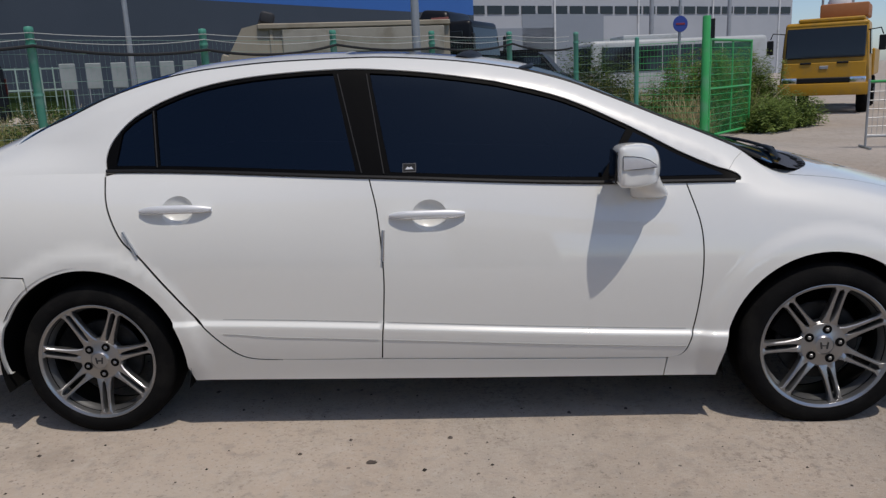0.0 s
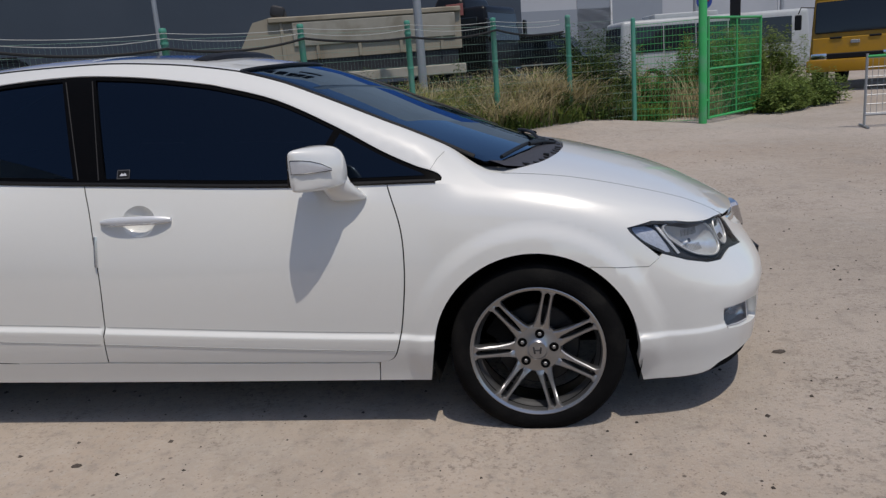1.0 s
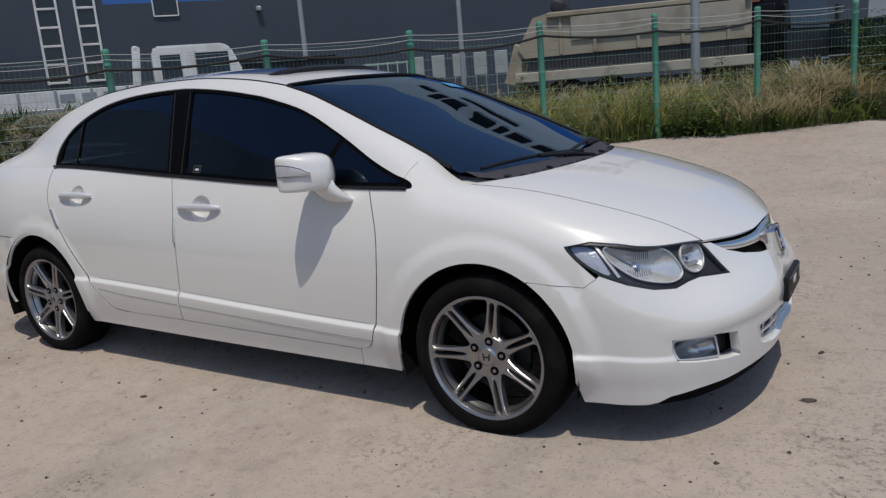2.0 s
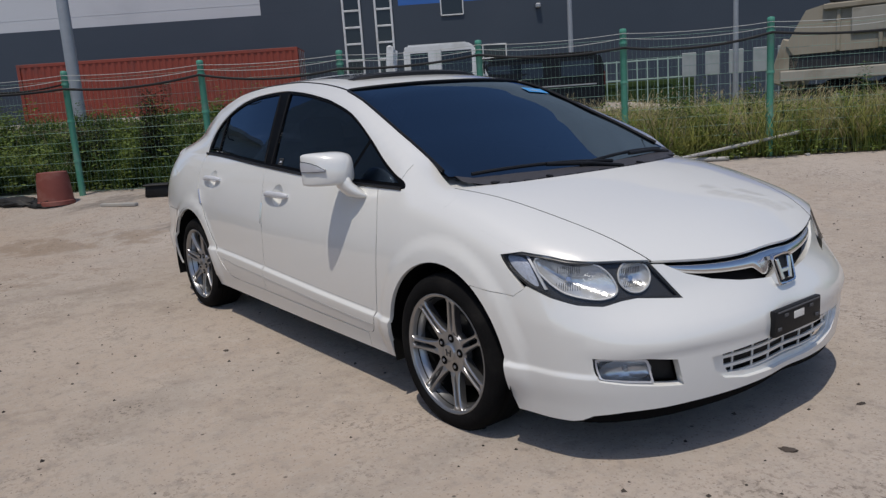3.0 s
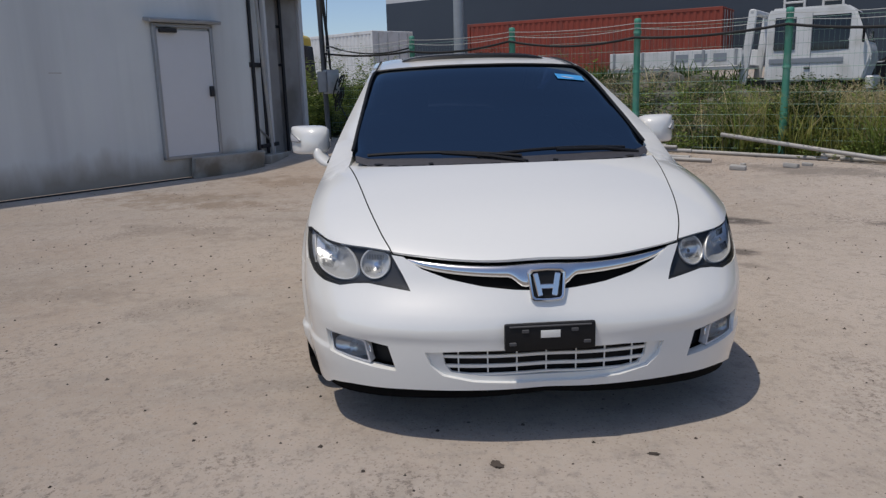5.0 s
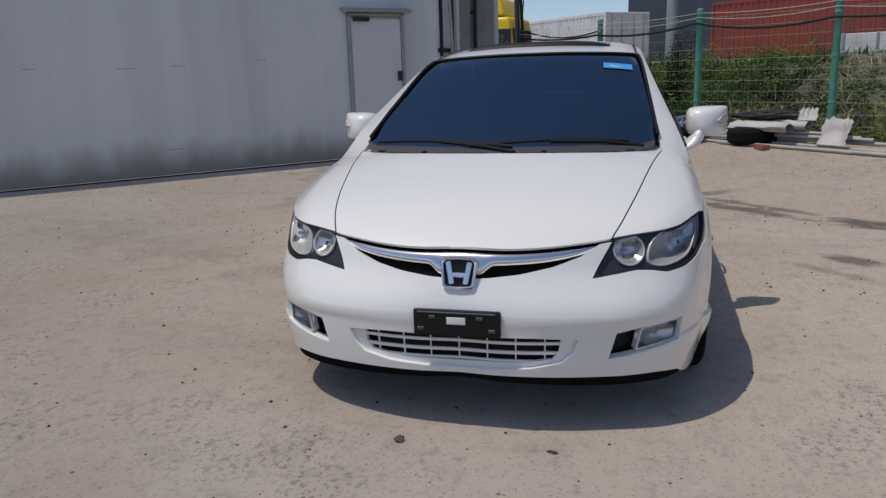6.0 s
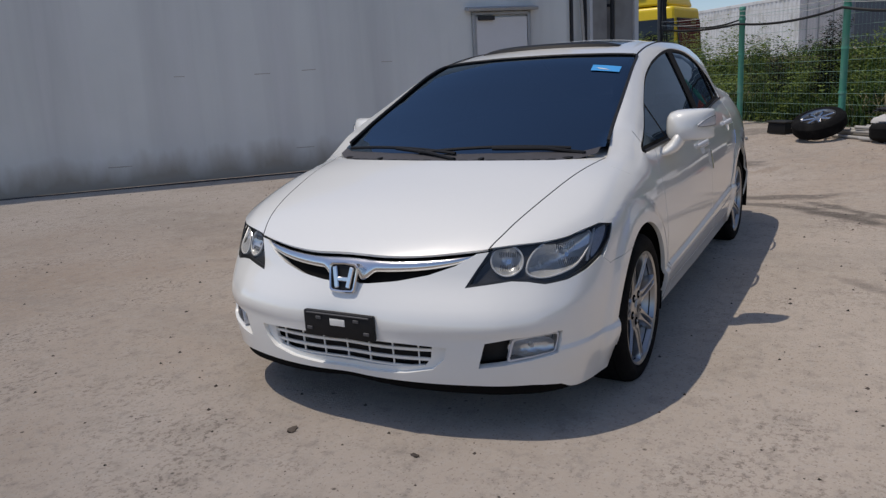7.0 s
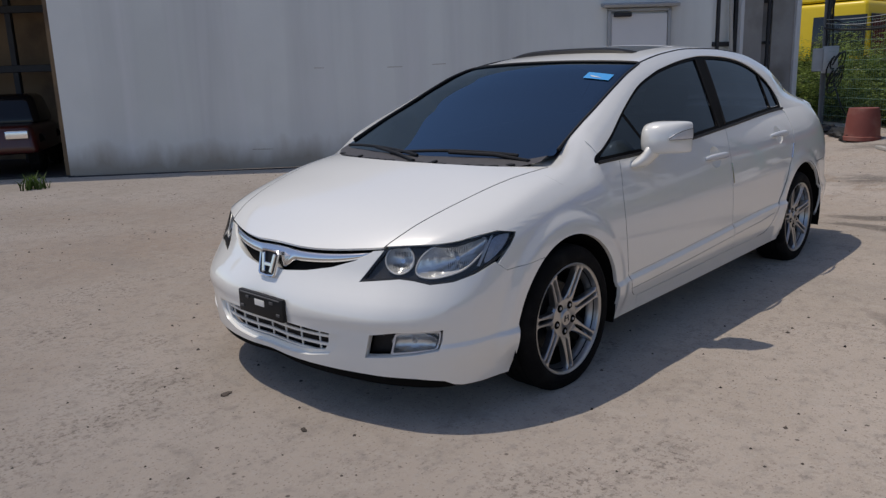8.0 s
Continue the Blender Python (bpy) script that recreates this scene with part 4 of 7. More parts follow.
        fr = panel("window_frame", [sheet(dlo(.001), [q for _, q in panes[:3]], side_map(sg, .006), .04, .006)], WFRAME, car, "black window surround")
        panel("sail_glass", [sheet(p_front, [], side_map(sg, .0045), .06, 0)], FILM, fr, "dark fixed corner glass")
        for nm, poly in panes[:3]:
            panel(nm, [sheet(poly, [], side_map(sg, .013), .06, 0)], FILM, fr, "dark tinted side glass")
        bm = bmesh.new()
        put_tube(bm, [(x, sg * (float(side(x, belt_z(x) + .008)) + .003), float(belt_z(x)) + .008) for x in np.linspace(1.038, -1.268, 40)], .0075, 6)
        part("belt_moulding", bm, BLACK, fr, "black rubber belt moulding")
        for (xa, xb) in ((-1.072, -1.104), (-.295, -.391), (-.213, -.280)):
            za, zb = float(belt_z(xa)) + .02, dlo_top(xb) - .02
            part("glass_channel", tube([(xa, sg * (float(side(xa, za)) - .004), za), (xb, sg * (float(side(xb, zb)) - .004), zb)], .0028, 6), GREYD, fr)
        seam = [(x, float(post_z(x, rail_y(x))) * t + .930 * (1 - t)) for x, t in ((1.070, 1.0), (1.045, .5), (1.020, 0.0))]
        part("pillar_seam", tube([(x, sg * (float(side(x, z)) + .0002), z) for x, z in seam], .0009, 5), SEAM, car, "fine seam at the foot of the screen post")
        # door handles: a dished cup with a tapered grip across it
        for door, (sc, zc), xc, rx, rz in ((d1, cups[0], -.058, .064, .055), (d2, cups[1], -.983, .060, .052)):
            part("handle_cup", dish(sg, sc, zc, rx, rz, -.026, -.0005, 36, 3.0), PAINT, door, "white dished finger cup")
            p, n = wall_map(np.array(flank([(xc, zc)], sg)))
            q = Vector(n[0]).to_track_quat("Y", "Z").to_matrix().to_4x4()
            m = Matrix.Translation(Vector(p[0])) @ q
            for nm, mat_, lo, hi, deep, lb in (("door_handle", SILVER, -.0105, .0165, .015, "bright silver pull door handle"), ("handle_grip", CHROME, -.0165, -.0115, .013, "chrome lower edge of the handle")):
                bm = bmesh.new()
                rings = []
                for t in np.linspace(-1, 1, 25):
                    k = 1 - .5 * abs(t) ** 5
                    off = .005 + .017 * (1 - abs(t) ** 3)
                    cz, hz = (lo + hi) / 2 * k, (hi - lo) / 2 * k
                    rings.append([bm.verts.new(m @ Vector((.136 * t, off + deep * .5 * math.cos(a), cz + hz * math.sin(a)))) for a in np.linspace(0, math.tau, 12, endpoint=False)])
                for ra, rb_ in zip(rings, rings[1:]):
                    for i in range(12):
                        bm.faces.new((ra[i], ra[(i + 1) % 12], rb_[(i + 1) % 12], rb_[i]))
                bm.faces.new(rings[0])
                bm.faces.new(rings[-1])
                bmesh.ops.recalc_face_normals(bm, faces=bm.faces)
                part(nm, bm, mat_, door, lb, True, 60)
        for x0, z0, z1, lean, door in ((-.224, .655, .765, .006, d1), (-1.133, .703, .788, -.05, d2)):
            pts = [(x0 + lean * t + (.012 if t > .5 else 0) * 0, z0 + (z1 - z0) * t) for t in (0, .5, 1)]
            p, n = wall_map(np.array(flank(pts, sg)))
            part("edge_guard", tube([Vector(a + .005 * b) for a, b in zip(p, n)], .0065, 6), CHROME, door, "slim chrome door edge guard")
        # thin lower rub strip
        for x0, x1, door in ((.86, -.235, d1), (-.255, -.835, d2)):
            pts = [(x, float(mould_z(x)) - .050 + .012 * float(sstep(-.6, -.85, x))) for x in np.linspace(x0, x1, 16)]
            p, n = wall_map(np.array(flank(pts, sg)))
            part("sill_groove", tube([Vector(a + .0006 * b) for a, b in zip(p, n)], .0014, 5), SEAM, door, "fine grey groove in the low moulding")
            pts = [(x, float(mould_z(x)) + .015) for x in np.linspace(x0, x1, 16)]
            p, n = wall_map(np.array(flank(pts, sg)))
            part("ledge_seam", tube([Vector(a + .0004 * b) for a, b in zip(p, n)], .0009, 5), SEAM, door, "fine seam over the low moulding")
        # mirror: side outline lofted outwards
        prof = smooth_line([(.588, .925), (.583, .965), (.584, 1.015), (.597, 1.041), (.640, 1.051), (.705, 1.050), (.756, 1.039), (.786, 1.012), (.797, .965), (.793, .926), (.772, .906), (.690, .901), (.615, .905), (.588, .925)], 3)[:-1]
        bm = bmesh.new()
        rings = []
        for y, xf, kz, xr in ((.818, .735, .62, .618), (.832, .764, .86, .596), (.860, .782, .965, .587), (.890, .790, 1.0, .584), (.925, .777, 1.0, .583), (.960, .748, 1.0, .583), (.985, .714, .985, .584), (1.002, .676, .955, .586), (1.011, .648, .905, .590), (1.0155, .630, .82, .597)):
            rings.append([bm.verts.new((xr + .006 + (x - .583) / .214 * ((xf - xr) * .88 - .016), sg * (y - .008), .978 + (z - .978) * kz * .95)) for x, z in prof])
        for a, b in zip(rings, rings[1:]):
            for i in range(len(prof)):
                f = (a[i], a[(i + 1) % len(prof)], b[(i + 1) % len(prof)], b[i])
                bm.faces.new(f)
        bm.faces.new(rings[0])
        bm.faces.new(rings[-1])
        bmesh.ops.recalc_face_normals(bm, faces=bm.faces)
        part("door_mirror", bm, PAINT, d1, "white door mirror housing", True, 70)
        bm = bmesh.new()
        foot = [(.704, .872, .940, .048, .030), (.708, .866, .915, .052, .032), (.716, .852, .892, .059, .040), (.726, .834, .872, .064, .043), (.732, .818, .856, .066, .044), (.734, .800, .846, .060, .042)]
        rings = []
        for x, y, z, rx, ry in foot:
            rings.append([bm.verts.new((x + rx * math.cos(k * math.tau / 16), sg * (y + ry * math.sin(k * math.tau / 16)), z)) for k in range(16)])
        for a, b in zip(rings, rings[1:]):
            for k in range(16):
                bm.faces.new((a[k], a[(k + 1) % 16], b[(k + 1) % 16], b[k]))
        bm.faces.new(rings[0])
        bm.faces.new(rings[-1])
        bmesh.ops.recalc_face_normals(bm, faces=bm.faces)
        part("mirror_foot", bm, PAINT, d1, "white mirror foot", True, 70)
        part("mirror_glass", box((.008, .130, .104), (.588, sg * .924, .976), (0, 3, 0), .003, 2), GLOSS, d1, "dark mirror glass")
        vs = []
        for x, y, h in ((.600, 1.0085, .044), (.632, 1.0065, .043), (.664, .993, .037), (.692, .977, .026), (.720, .956, .006)):
            vs += [(x + .006, sg * (y + .002), .970 + h), (x + .007, sg * (y + .004), .970 + .45 * h), (x + .006, sg * (y + .002), .970), (x - .010, sg * (y - .014), .985)]
        fs = [tuple((4 * i + a, 4 * i + 4 + a, 4 * i + 4 + b, 4 * i + b)[::-sg]) for i in range(4) for a, b in ((0, 1), (1, 2), (2, 3), (3, 0))]
        ring = [vs[4 * i] for i in range(5)] + [vs[4 * i + 2] for i in range(4, -1, -1)]
        part("indicator_rim", tube([Vector(q) for q in ring + ring[:1]], .0014, 5), LAMPB, d1, "dark outline of the indicator")
        part("indicator", (vs, [], fs), INDIC, d1, "clear side indicator strip", True, 60)

    # window sticker
    panel("window_sticker", [sheet([(-.145, .962), (-.095, .960), (-.095, .992), (-.145, .994)], [], side_map(-1, .0115), .03, 0)], BLACK, car, "small dark sticker with pale frame")
    for a, b, c, d in ((-.145, .962, -.095, .965), (-.145, .990, -.095, .993), (-.145, .965, -.142, .990), (-.098, .965, -.095, .990)):
        panel("sticker_line", [sheet([(a, b), (c, b), (c, d), (a, d)], [], side_map(-1, .0108), .03, 0)], GREYP, car)
    panel("sticker_line", [sheet([(-.135, .972), (-.105, .972), (-.113, .982), (-.12, .978), (-.127, .982)], [], side_map(-1, .0108), .03, 0)], AMBER, car)

    # headlamps
    for sg in (1, -1):
        outline = LAMP + LAMP_TOP + top_line(.585, .955, 14, -.004) + [(1.06, .7180), (1.125, .7180), (1.142, .7150)]
        cen = np.mean(np.array(outline), 0)
        ins = [tuple(cen + (np.array(q) - cen) * np.array((.955, .90))) for q in outline]
        small = oval(.625, .632, .058, .050)
        big = rounded([(.688, .584), (.702, .632), (.735, .668), (.795, .693), (.905, .708), (1.022, .711), (1.000, .668), (.990, .655), (.918, .603), (.832, .580), (.748, .569)])
        marker = rounded([(1.046, .710), (1.134, .716), (1.108, .676), (1.050, .633), (.980, .604), (1.012, .656)])
        hl = panel("headlight", [sheet(signed(outline, sg), [], wall_map, .04, 0, -.068)], LAMPB, car, "clear headlight with twin silver bowls and dark surround")
        panel("headlight_rim", [sheet(signed(outline, sg), [signed(ins, sg)], wall_map, .03, .05, -.004)], LAMPB, hl, "dark rim of the headlight")
        panel("headlight_lens", [sheet(signed(outline, sg), [], wall_map, .04, 0, -.001)], CLEAR, hl, "clear headlight lens").visible_shadow = False
        panel("headlight_bezel", [sheet(signed(ins, sg), [signed(big, sg), signed(small, sg), signed(marker, sg)], wall_map, .03, .03, -.0175)], LAMPS, hl, "dark bezel round the bowls")
        for line, s0, z0, deep in ((big, .880, .648, -.058), (small, .632, .634, -.046)):
            part("reflector", dish(sg, s0, z0, 1, 1, deep, -.014, len(line), 1.6, line), REFL, hl, "silver headlight bowl")
            ring = np.array(signed(line, sg))
            p, n = wall_map(np.vstack([ring, ring[:1]]))
            part("bowl_ring", tube([Vector(u - .011 * v) for u, v in zip(p, n)], .0034, 6), SILVER, hl, "pale ring of the bowl")
            p, n = wall_map(np.array([[sg * s0, z0 - .004]]))
            part("bulb_cap", rod(Vector(p[0] + deep * n[0]), Vector(p[0] - .030 * n[0]), .011, .008, 14), CHROME, hl, "silver bulb cap")
            k = .046 if s0 > .8 else .030
            bm = bmesh.new()
            for lo, hi in ((.014, .036), (-.044, -.020)):
                for q in range(-5, 6):
                    t = q * k * .21
                    rr = [(t, lo), (t, (lo + hi) / 2), (t, hi)]
                    rr = [(a, b * (1 if s0 > .8 else .75)) for a, b in rr]
                    p, n = wall_map(np.array([(sg * (s0 + u), z0 + v) for u, v in rr]))
                    put_tube(bm, [Vector(pp + (deep * .50 + .012 * (abs(v) / .05)) * qq) for pp, qq, (u, v) in zip(p, n, rr)], .0010, 5)
            part("reflector_rib", bm, LAMPS, hl, "dark flutes of the bowl")
        strip = [(1.036, .711), (1.046, .7115), (1.004, .655), (.966, .604), (.956, .606), (.994, .657)]
        panel("bright_strip", [sheet(signed(strip, sg), [], wall_map, .02, .006, -.012)], SILVER, hl, "bright strip beside the bowl")
        panel("side_marker", [sheet(signed(marker, sg), [], wall_map, .02, .0, -.020)], MARKER, hl, "pale silver side marker lens")

    # cabin
    bm = bmesh.new()
    for y in (.37, -.37):
        put_box(bm, (.50, .50, .16), (.05, y, .42), (0, -6, 0), .05, 3)
        put_box(bm, (.13, .48, .60), (-.24, y, .72), (0, -16, 0), .05, 3)
        put_box(bm, (.09, .25, .17), (-.36, y, 1.10), (0, -12, 0), .04, 3)
    put_box(bm, (.14, 1.25, .62), (-1.05, 0, .72), (0, -18, 0), .05, 3)
    put_box(bm, (.5, 1.25, .16), (-.78, 0, .44), (0, -4, 0), .05, 3)
    part("seat", bm, SEAT, car, "dark cloth seats")
    bm = bmesh.new()
    put_box(bm, (.42, 1.34, .22), (.86, 0, .82), (0, 6, 0), .06, 3)
    part("dashboard", bm, BLACK, car, "black dashboard")
    m = pose(.52, .37, .90, 0, 65, 0)
    part("steering_wheel", turned([(.172, 0), (.178, .010), (.188, .010), (.194, 0), (.188, -.010), (.178, -.010), (.172, 0)], 32, m), BLACK, car)

    # wheels
    def wheel(at, right, turn=0.0, grow=1.0, nut=90.0):
        sg = -1 if right else 1
        ax = Matrix.Translation(at) @ Matrix.Rotation(radians(-90 * sg), 4, "X") @ Matrix.Scale(grow, 4)      # local z points outwards
        W = .100
        prof = [(.220, -W), (.236, -W), (.262, -W - .004), (.286, -W + .008), (.297, -W + .024), (.300, -.05), (.300, .05), (.297, W - .024),
                (.286, W - .008), (.262, W + .004), (.240, W + .001), (.226, W - .006), (.220, W - .012)]
        hub = part("wheel", turned([(.222, -W + .004), (.205, -.02), (.203, .05), (.212, W - .03), (.214, W - .022)], 64, ax), ALLOY_SHADED, car, "smoked alloy wheel with seven double spokes")
        part("rim_lip", turned([(.200, W - .060), (.206, W - .040), (.2125, W - .030), (.2135, W - .016), (.2175, W - .0075), (.222, W - .005), (.2265, W - .002), (.229, W - .003), (.230, W - .008)], 64, ax), ALLOY, hub, "bright rim lip")
        ty = part("tyre", turned(prof, 64, ax), RUBBER, hub, "black tyre")
        for zz in (-.055, -.02, .02, .055):
            part("tread_groove", turned([(.3002, zz - .004), (.3008, zz), (.3002, zz + .004)], 64, ax), INNER, ty)
        part("brake_disc", turned([(.0, -.005), (.14, -.005), (.145, .0), (.145, .012), (.14, .016), (.07, .016), (.065, .03), (.0, .03)], 40, ax), ALLOY_SHADED, hub, "dark brake disc")
        cal = bmesh.new()
        put_box(cal, (.10, .10, .06), (-.11, .07, .02), (0, 0, 55), .015, 2)
        bmesh.ops.transform(cal, matrix=ax, verts=cal.verts)
        part("brake_caliper", cal, INNER, hub)
        # spokes: seven pairs, narrow at the rim, merging in the hub
        bm = bmesh.new()
        phase = math.radians((-90 if right else 90) + turn)
        stations = ((.070, .033, .0, -.034), (.084, .028, .0, -.029), (.094, .0255, .0050, -.026), (.130, .0212, .0080, -.020), (.170, .0202, .0085, -.014), (.203, .0210, .0085, -.010), (.211, .0265, .0, -.009), (.219, .0325, .0, -.009))
        for k in range(7):
            a0 = phase + k * math.tau / 7 + math.radians(-4 if right else 4)
            c, s = math.cos(a0), math.sin(a0)
            for e in (-1, 1):
                pts = []
                for r, wo, wi, zt in stations:
                    pts.append([(r * c - e * q * s, r * s + e * q * c, W + zt - d) for q, d in ((wi, .0035 if wi else .0015), (wi + .0022, .0), (wo - .0035, .0), (wo, .004), (wo - .001, .032), (wi, .032))])
                rings = [[bm.verts.new(ax @ Vector(q)) for q in ring] for ring in pts]
                for ra, rb_ in zip(rings, rings[1:]):
                    for i in range(6):
                        bm.faces.new((ra[i], ra[(i + 1) % 6], rb_[(i + 1) % 6], rb_[i]))
        bmesh.ops.recalc_face_normals(bm, faces=bm.faces)
        part("spoke", bm, ALLOY, hub, "", True, 40)
        part("wheel_centre", turned([(.086, W - .065), (.085, W - .040), (.078, W - .031), (.040, W - .030), (.034, W - .026), (.030, W - .022), (.0, W - .021)], 36, ax), ALLOY, hub)
        for k in range(5):
            a = math.radians(nut) + k * math.tau / 5
            m = ax @ Matrix.Translation((.057 * math.cos(a), .057 * math.sin(a), W - .036))
            # Solid black disc paints the shade of a nut recess.
            part("nut_pocket", turned([(.0, .0072), (.0135, .0072), (.0155, .0082), (.0165, .0070), (.0165, .0)], 16, m), INNER, hub, "black disc for the shade in the nut pocket")
            part("wheel_nut", turned([(.0070, .004), (.0070, .0095), (.0055, .011), (.0, .0112)], 6, m), ALLOY, hub, "steel wheel nut")
        bm = bmesh.new()
        put_box(bm, (.006, .026, .003), (-.011, 0, W - .0205), (0, 0, 8), .001)
        put_box(bm, (.006, .026, .003), (.011, 0, W - .0205), (0, 0, -8), .001)
        put_box(bm, (.018, .006, .003), (0, 0, W - .0205), (0, 0, 0), .001)
        bmesh.ops.transform(bm, matrix=ax, verts=bm.verts)
        part("centre_badge", bm, LAMPB, hub, "dark mark on the wheel centre")
        return hub
    for x, y, turn, grow, nut in ((1.358, .769, 17.5, 1.022, 80), (-1.350, .743, 5, 1.0, 61)):
        wheel((x, -y, .288), True, turn, grow, nut)
        wheel((x, y, .288), False, 0, grow)
    return car


build_car()


# ---- ground ----
FENCE = [(-9.30, -1.52), (-8.06, -.09), (-6.70, 1.32), (-5.55, 2.80), (-4.39, 4.25), (-3.10, 5.62), (-1.80, 6.90), (-.56, 8.10), (.62, 9.25), (1.82, 10.36)]


def fence_offset(x, y):
    """Distance behind the fence line (positive on the far side)."""
    d = Vector((.70, .714))
    n = Vector((-.714, .70))
    return (x + 3.1) * n.x + (y - 5.62) * n.y, (x + 3.1) * d.x + (y - 5.62) * d.y


def ground_z(x, y):
    o, a = fence_offset(x, y)
    rise = (.30 - .06 * float(sstep(-5, 0, a))) * float(sstep(-3.4, .1, o)) * float(sstep(9.2, 6.6, a))
    bank = 1.2 * float(sstep(12, 21, o)) * float(sstep(9, -6, a))
    near = .85 * float(sstep(.5, 3.6, o)) * float(sstep(-2.2, -4.6, a)) * float(sstep(9, 6, o))
    bank = max(bank, near)
    return rise + bank + .012 * noise.noise(Vector((x * .35, y * .35, 0))) * float(sstep(3.0, 6.0, math.hypot(x, y)))


def axis_steps():
    near = list(np.arange(-26, 26.01, .5))
    far = [30, 36, 45, 60, 85, 130, 220, 400, 800, 1500]
    return [-v for v in far[::-1]] + near + far


ax_ = axis_steps()
vs = [(x, y, ground_z(x, y)) for y in ax_ for x in ax_]
nx_ = len(ax_)
fs = [(j * nx_ + i, j * nx_ + i + 1, (j + 1) * nx_ + i + 1, (j + 1) * nx_ + i) for j in range(nx_ - 1) for i in range(nx_ - 1)]
tagged(part("ground", (vs, [], fs), CONCRETE, None, "tan-grey worn concrete yard with grit and stains"), "", "ground", "", "structure")


# ---- yard materials ----
def cladding_material():
    """Pale sheet cladding with soft rain streaks and a brown splash zone that frays upwards."""
    m = mat("grey_white_cladding", (.73, .755, .735), .6, 0, .05, 1.2, .05, 30, second=(.64, .67, .65), sscale=.4)
    nt = m.node_tree
    L = nt.links.new
    b = nt.nodes["Principled BSDF"]
    base = b.inputs["Base Color"].links[0].from_socket
    tc = nt.nodes.new("ShaderNodeTexCoord")

    def streak(scale, stretch, a, c):
        mp, n, r = nt.nodes.new("ShaderNodeMapping"), nt.nodes.new("ShaderNodeTexNoise"), nt.nodes.new("ShaderNodeMapRange")
        mp.inputs["Scale"].default_value = stretch
        n.inputs["Scale"].default_value, n.inputs["Detail"].default_value = scale, 6
        r.inputs["From Min"].default_value, r.inputs["From Max"].default_value = a, c
        L(tc.outputs["Object"], mp.inputs["Vector"])
        L(mp.outputs[0], n.inputs["Vector"])
        L(n.outputs["Fac"], r.inputs["Value"])
        return r.outputs[0]

    def blend(under, color, fac):
        mx = nt.nodes.new("ShaderNodeMix")
        mx.data_type = "RGBA"
        L(fac, mx.inputs["Factor"])
        L(under, mx.inputs["A"])
        mx.inputs["B"].default_value = (*color, 1)
        return mx.outputs["Result"]

    def math_node(op, a, c):
        k = nt.nodes.new("ShaderNodeMath")
        k.operation = op
        for i, v in enumerate((a, c)):
            if isinstance(v, float):
                k.inputs[i].default_value = v
            else:
                L(v, k.inputs[i])
        return k.outputs[0]
    c = blend(base, (.60, .62, .61), math_node("MULTIPLY", streak(1.0, (1.6, 1, .09), .44, .66), .95))
    c = blend(c, (.78, .79, .79), math_node("MULTIPLY", streak(1.0, (3.2, 1, .15), .52, .7), .5))
    sep = nt.nodes.new("ShaderNodeSeparateXYZ")
    L(tc.outputs["Object"], sep.inputs[0])
    height = math_node("ADD", sep.outputs["Z"], math_node("MULTIPLY", streak(3.0, (1, 1, .4), .3, .7), -.22))
    r = nt.nodes.new("ShaderNodeMapRange")
    r.inputs["From Min"].default_value, r.inputs["From Max"].default_value = .36, .0
    L(height, r.inputs["Value"])
    c = blend(c, (.30, .25, .185), math_node("MULTIPLY", r.outputs[0], .8))
    L(c, b.inputs["Base Color"])
    return m


GREEN = mat("green_post_paint", (.085, .33, .235), .45, 0, .12, 6, .05, 60, second=(.16, .36, .28), sscale=5)
GATEG = mat("bright_green_paint", (.045, .40, .11), .42, 0, .10, 6, .05, 60, second=(.10, .36, .16), sscale=4)
WIRE = mat("green_wire", (.22, .36, .30), .5, .2, .1, 8)
GALV = mat("galvanised_steel", (.40, .41, .42), .5, .6, .15, 8, .05, 80)
PANELW = cladding_material()
SKIRT = mat("stained_cladding_foot", (.42, .40, .36), .8, 0, .25, 3, .15, 40, second=(.25, .215, .165), sscale=2.2)
WHITE = mat("white_door_paint", (.70, .71, .72), .45, 0, .03, 5, .03, 50)
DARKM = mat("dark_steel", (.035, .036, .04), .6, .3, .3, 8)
CABLE = mat("black_cable", (.012, .012, .012), .6, 0, .2, 20)
WHITEW = mat("pale_wire", (.55, .56, .53), .6, 0, .1, 8)
PVC = mat("white_pipe", (.40, .39, .37), .45, 0, .06, 4, .03, 40, second=(.48, .45, .40), sscale=3)
POTM = mat("red_clay_tub", (.21, .058, .045), .75, 0, .15, 8, .12, 60, second=(.25, .10, .08), sscale=6)
SHEET = mat("crumpled_white_sheet", (.50, .49, .475), .7, 0, .12, 5, .5, 14, second=(.40, .38, .34), sscale=4)
SOIL = mat("verge_soil", (.115, .10, .055), .95, 0, .4, 3, .5, 30, second=(.06, .085, .025), sscale=.8)


def leaf_mat(name, color, vary):
    """Leaf that lets some light through; each blade has its own shade."""
    m = mat(name, color, .65, 0, vary, island=True, spec=.3)
    nt = m.node_tree
    b = nt.nodes["Principled BSDF"]
    t, mx = nt.nodes.new("ShaderNodeBsdfTranslucent"), nt.nodes.new("ShaderNodeMixShader")
    mx.inputs[0].default_value = .4
    nt.links.new(b.inputs["Base Color"].links[0].from_socket, t.inputs["Color"])
    nt.links.new(b.outputs[0], mx.inputs[1])
    nt.links.new(t.outputs[0], mx.inputs[2])
    nt.links.new(mx.outputs[0], nt.nodes["Material Output"].inputs["Surface"])
    return m


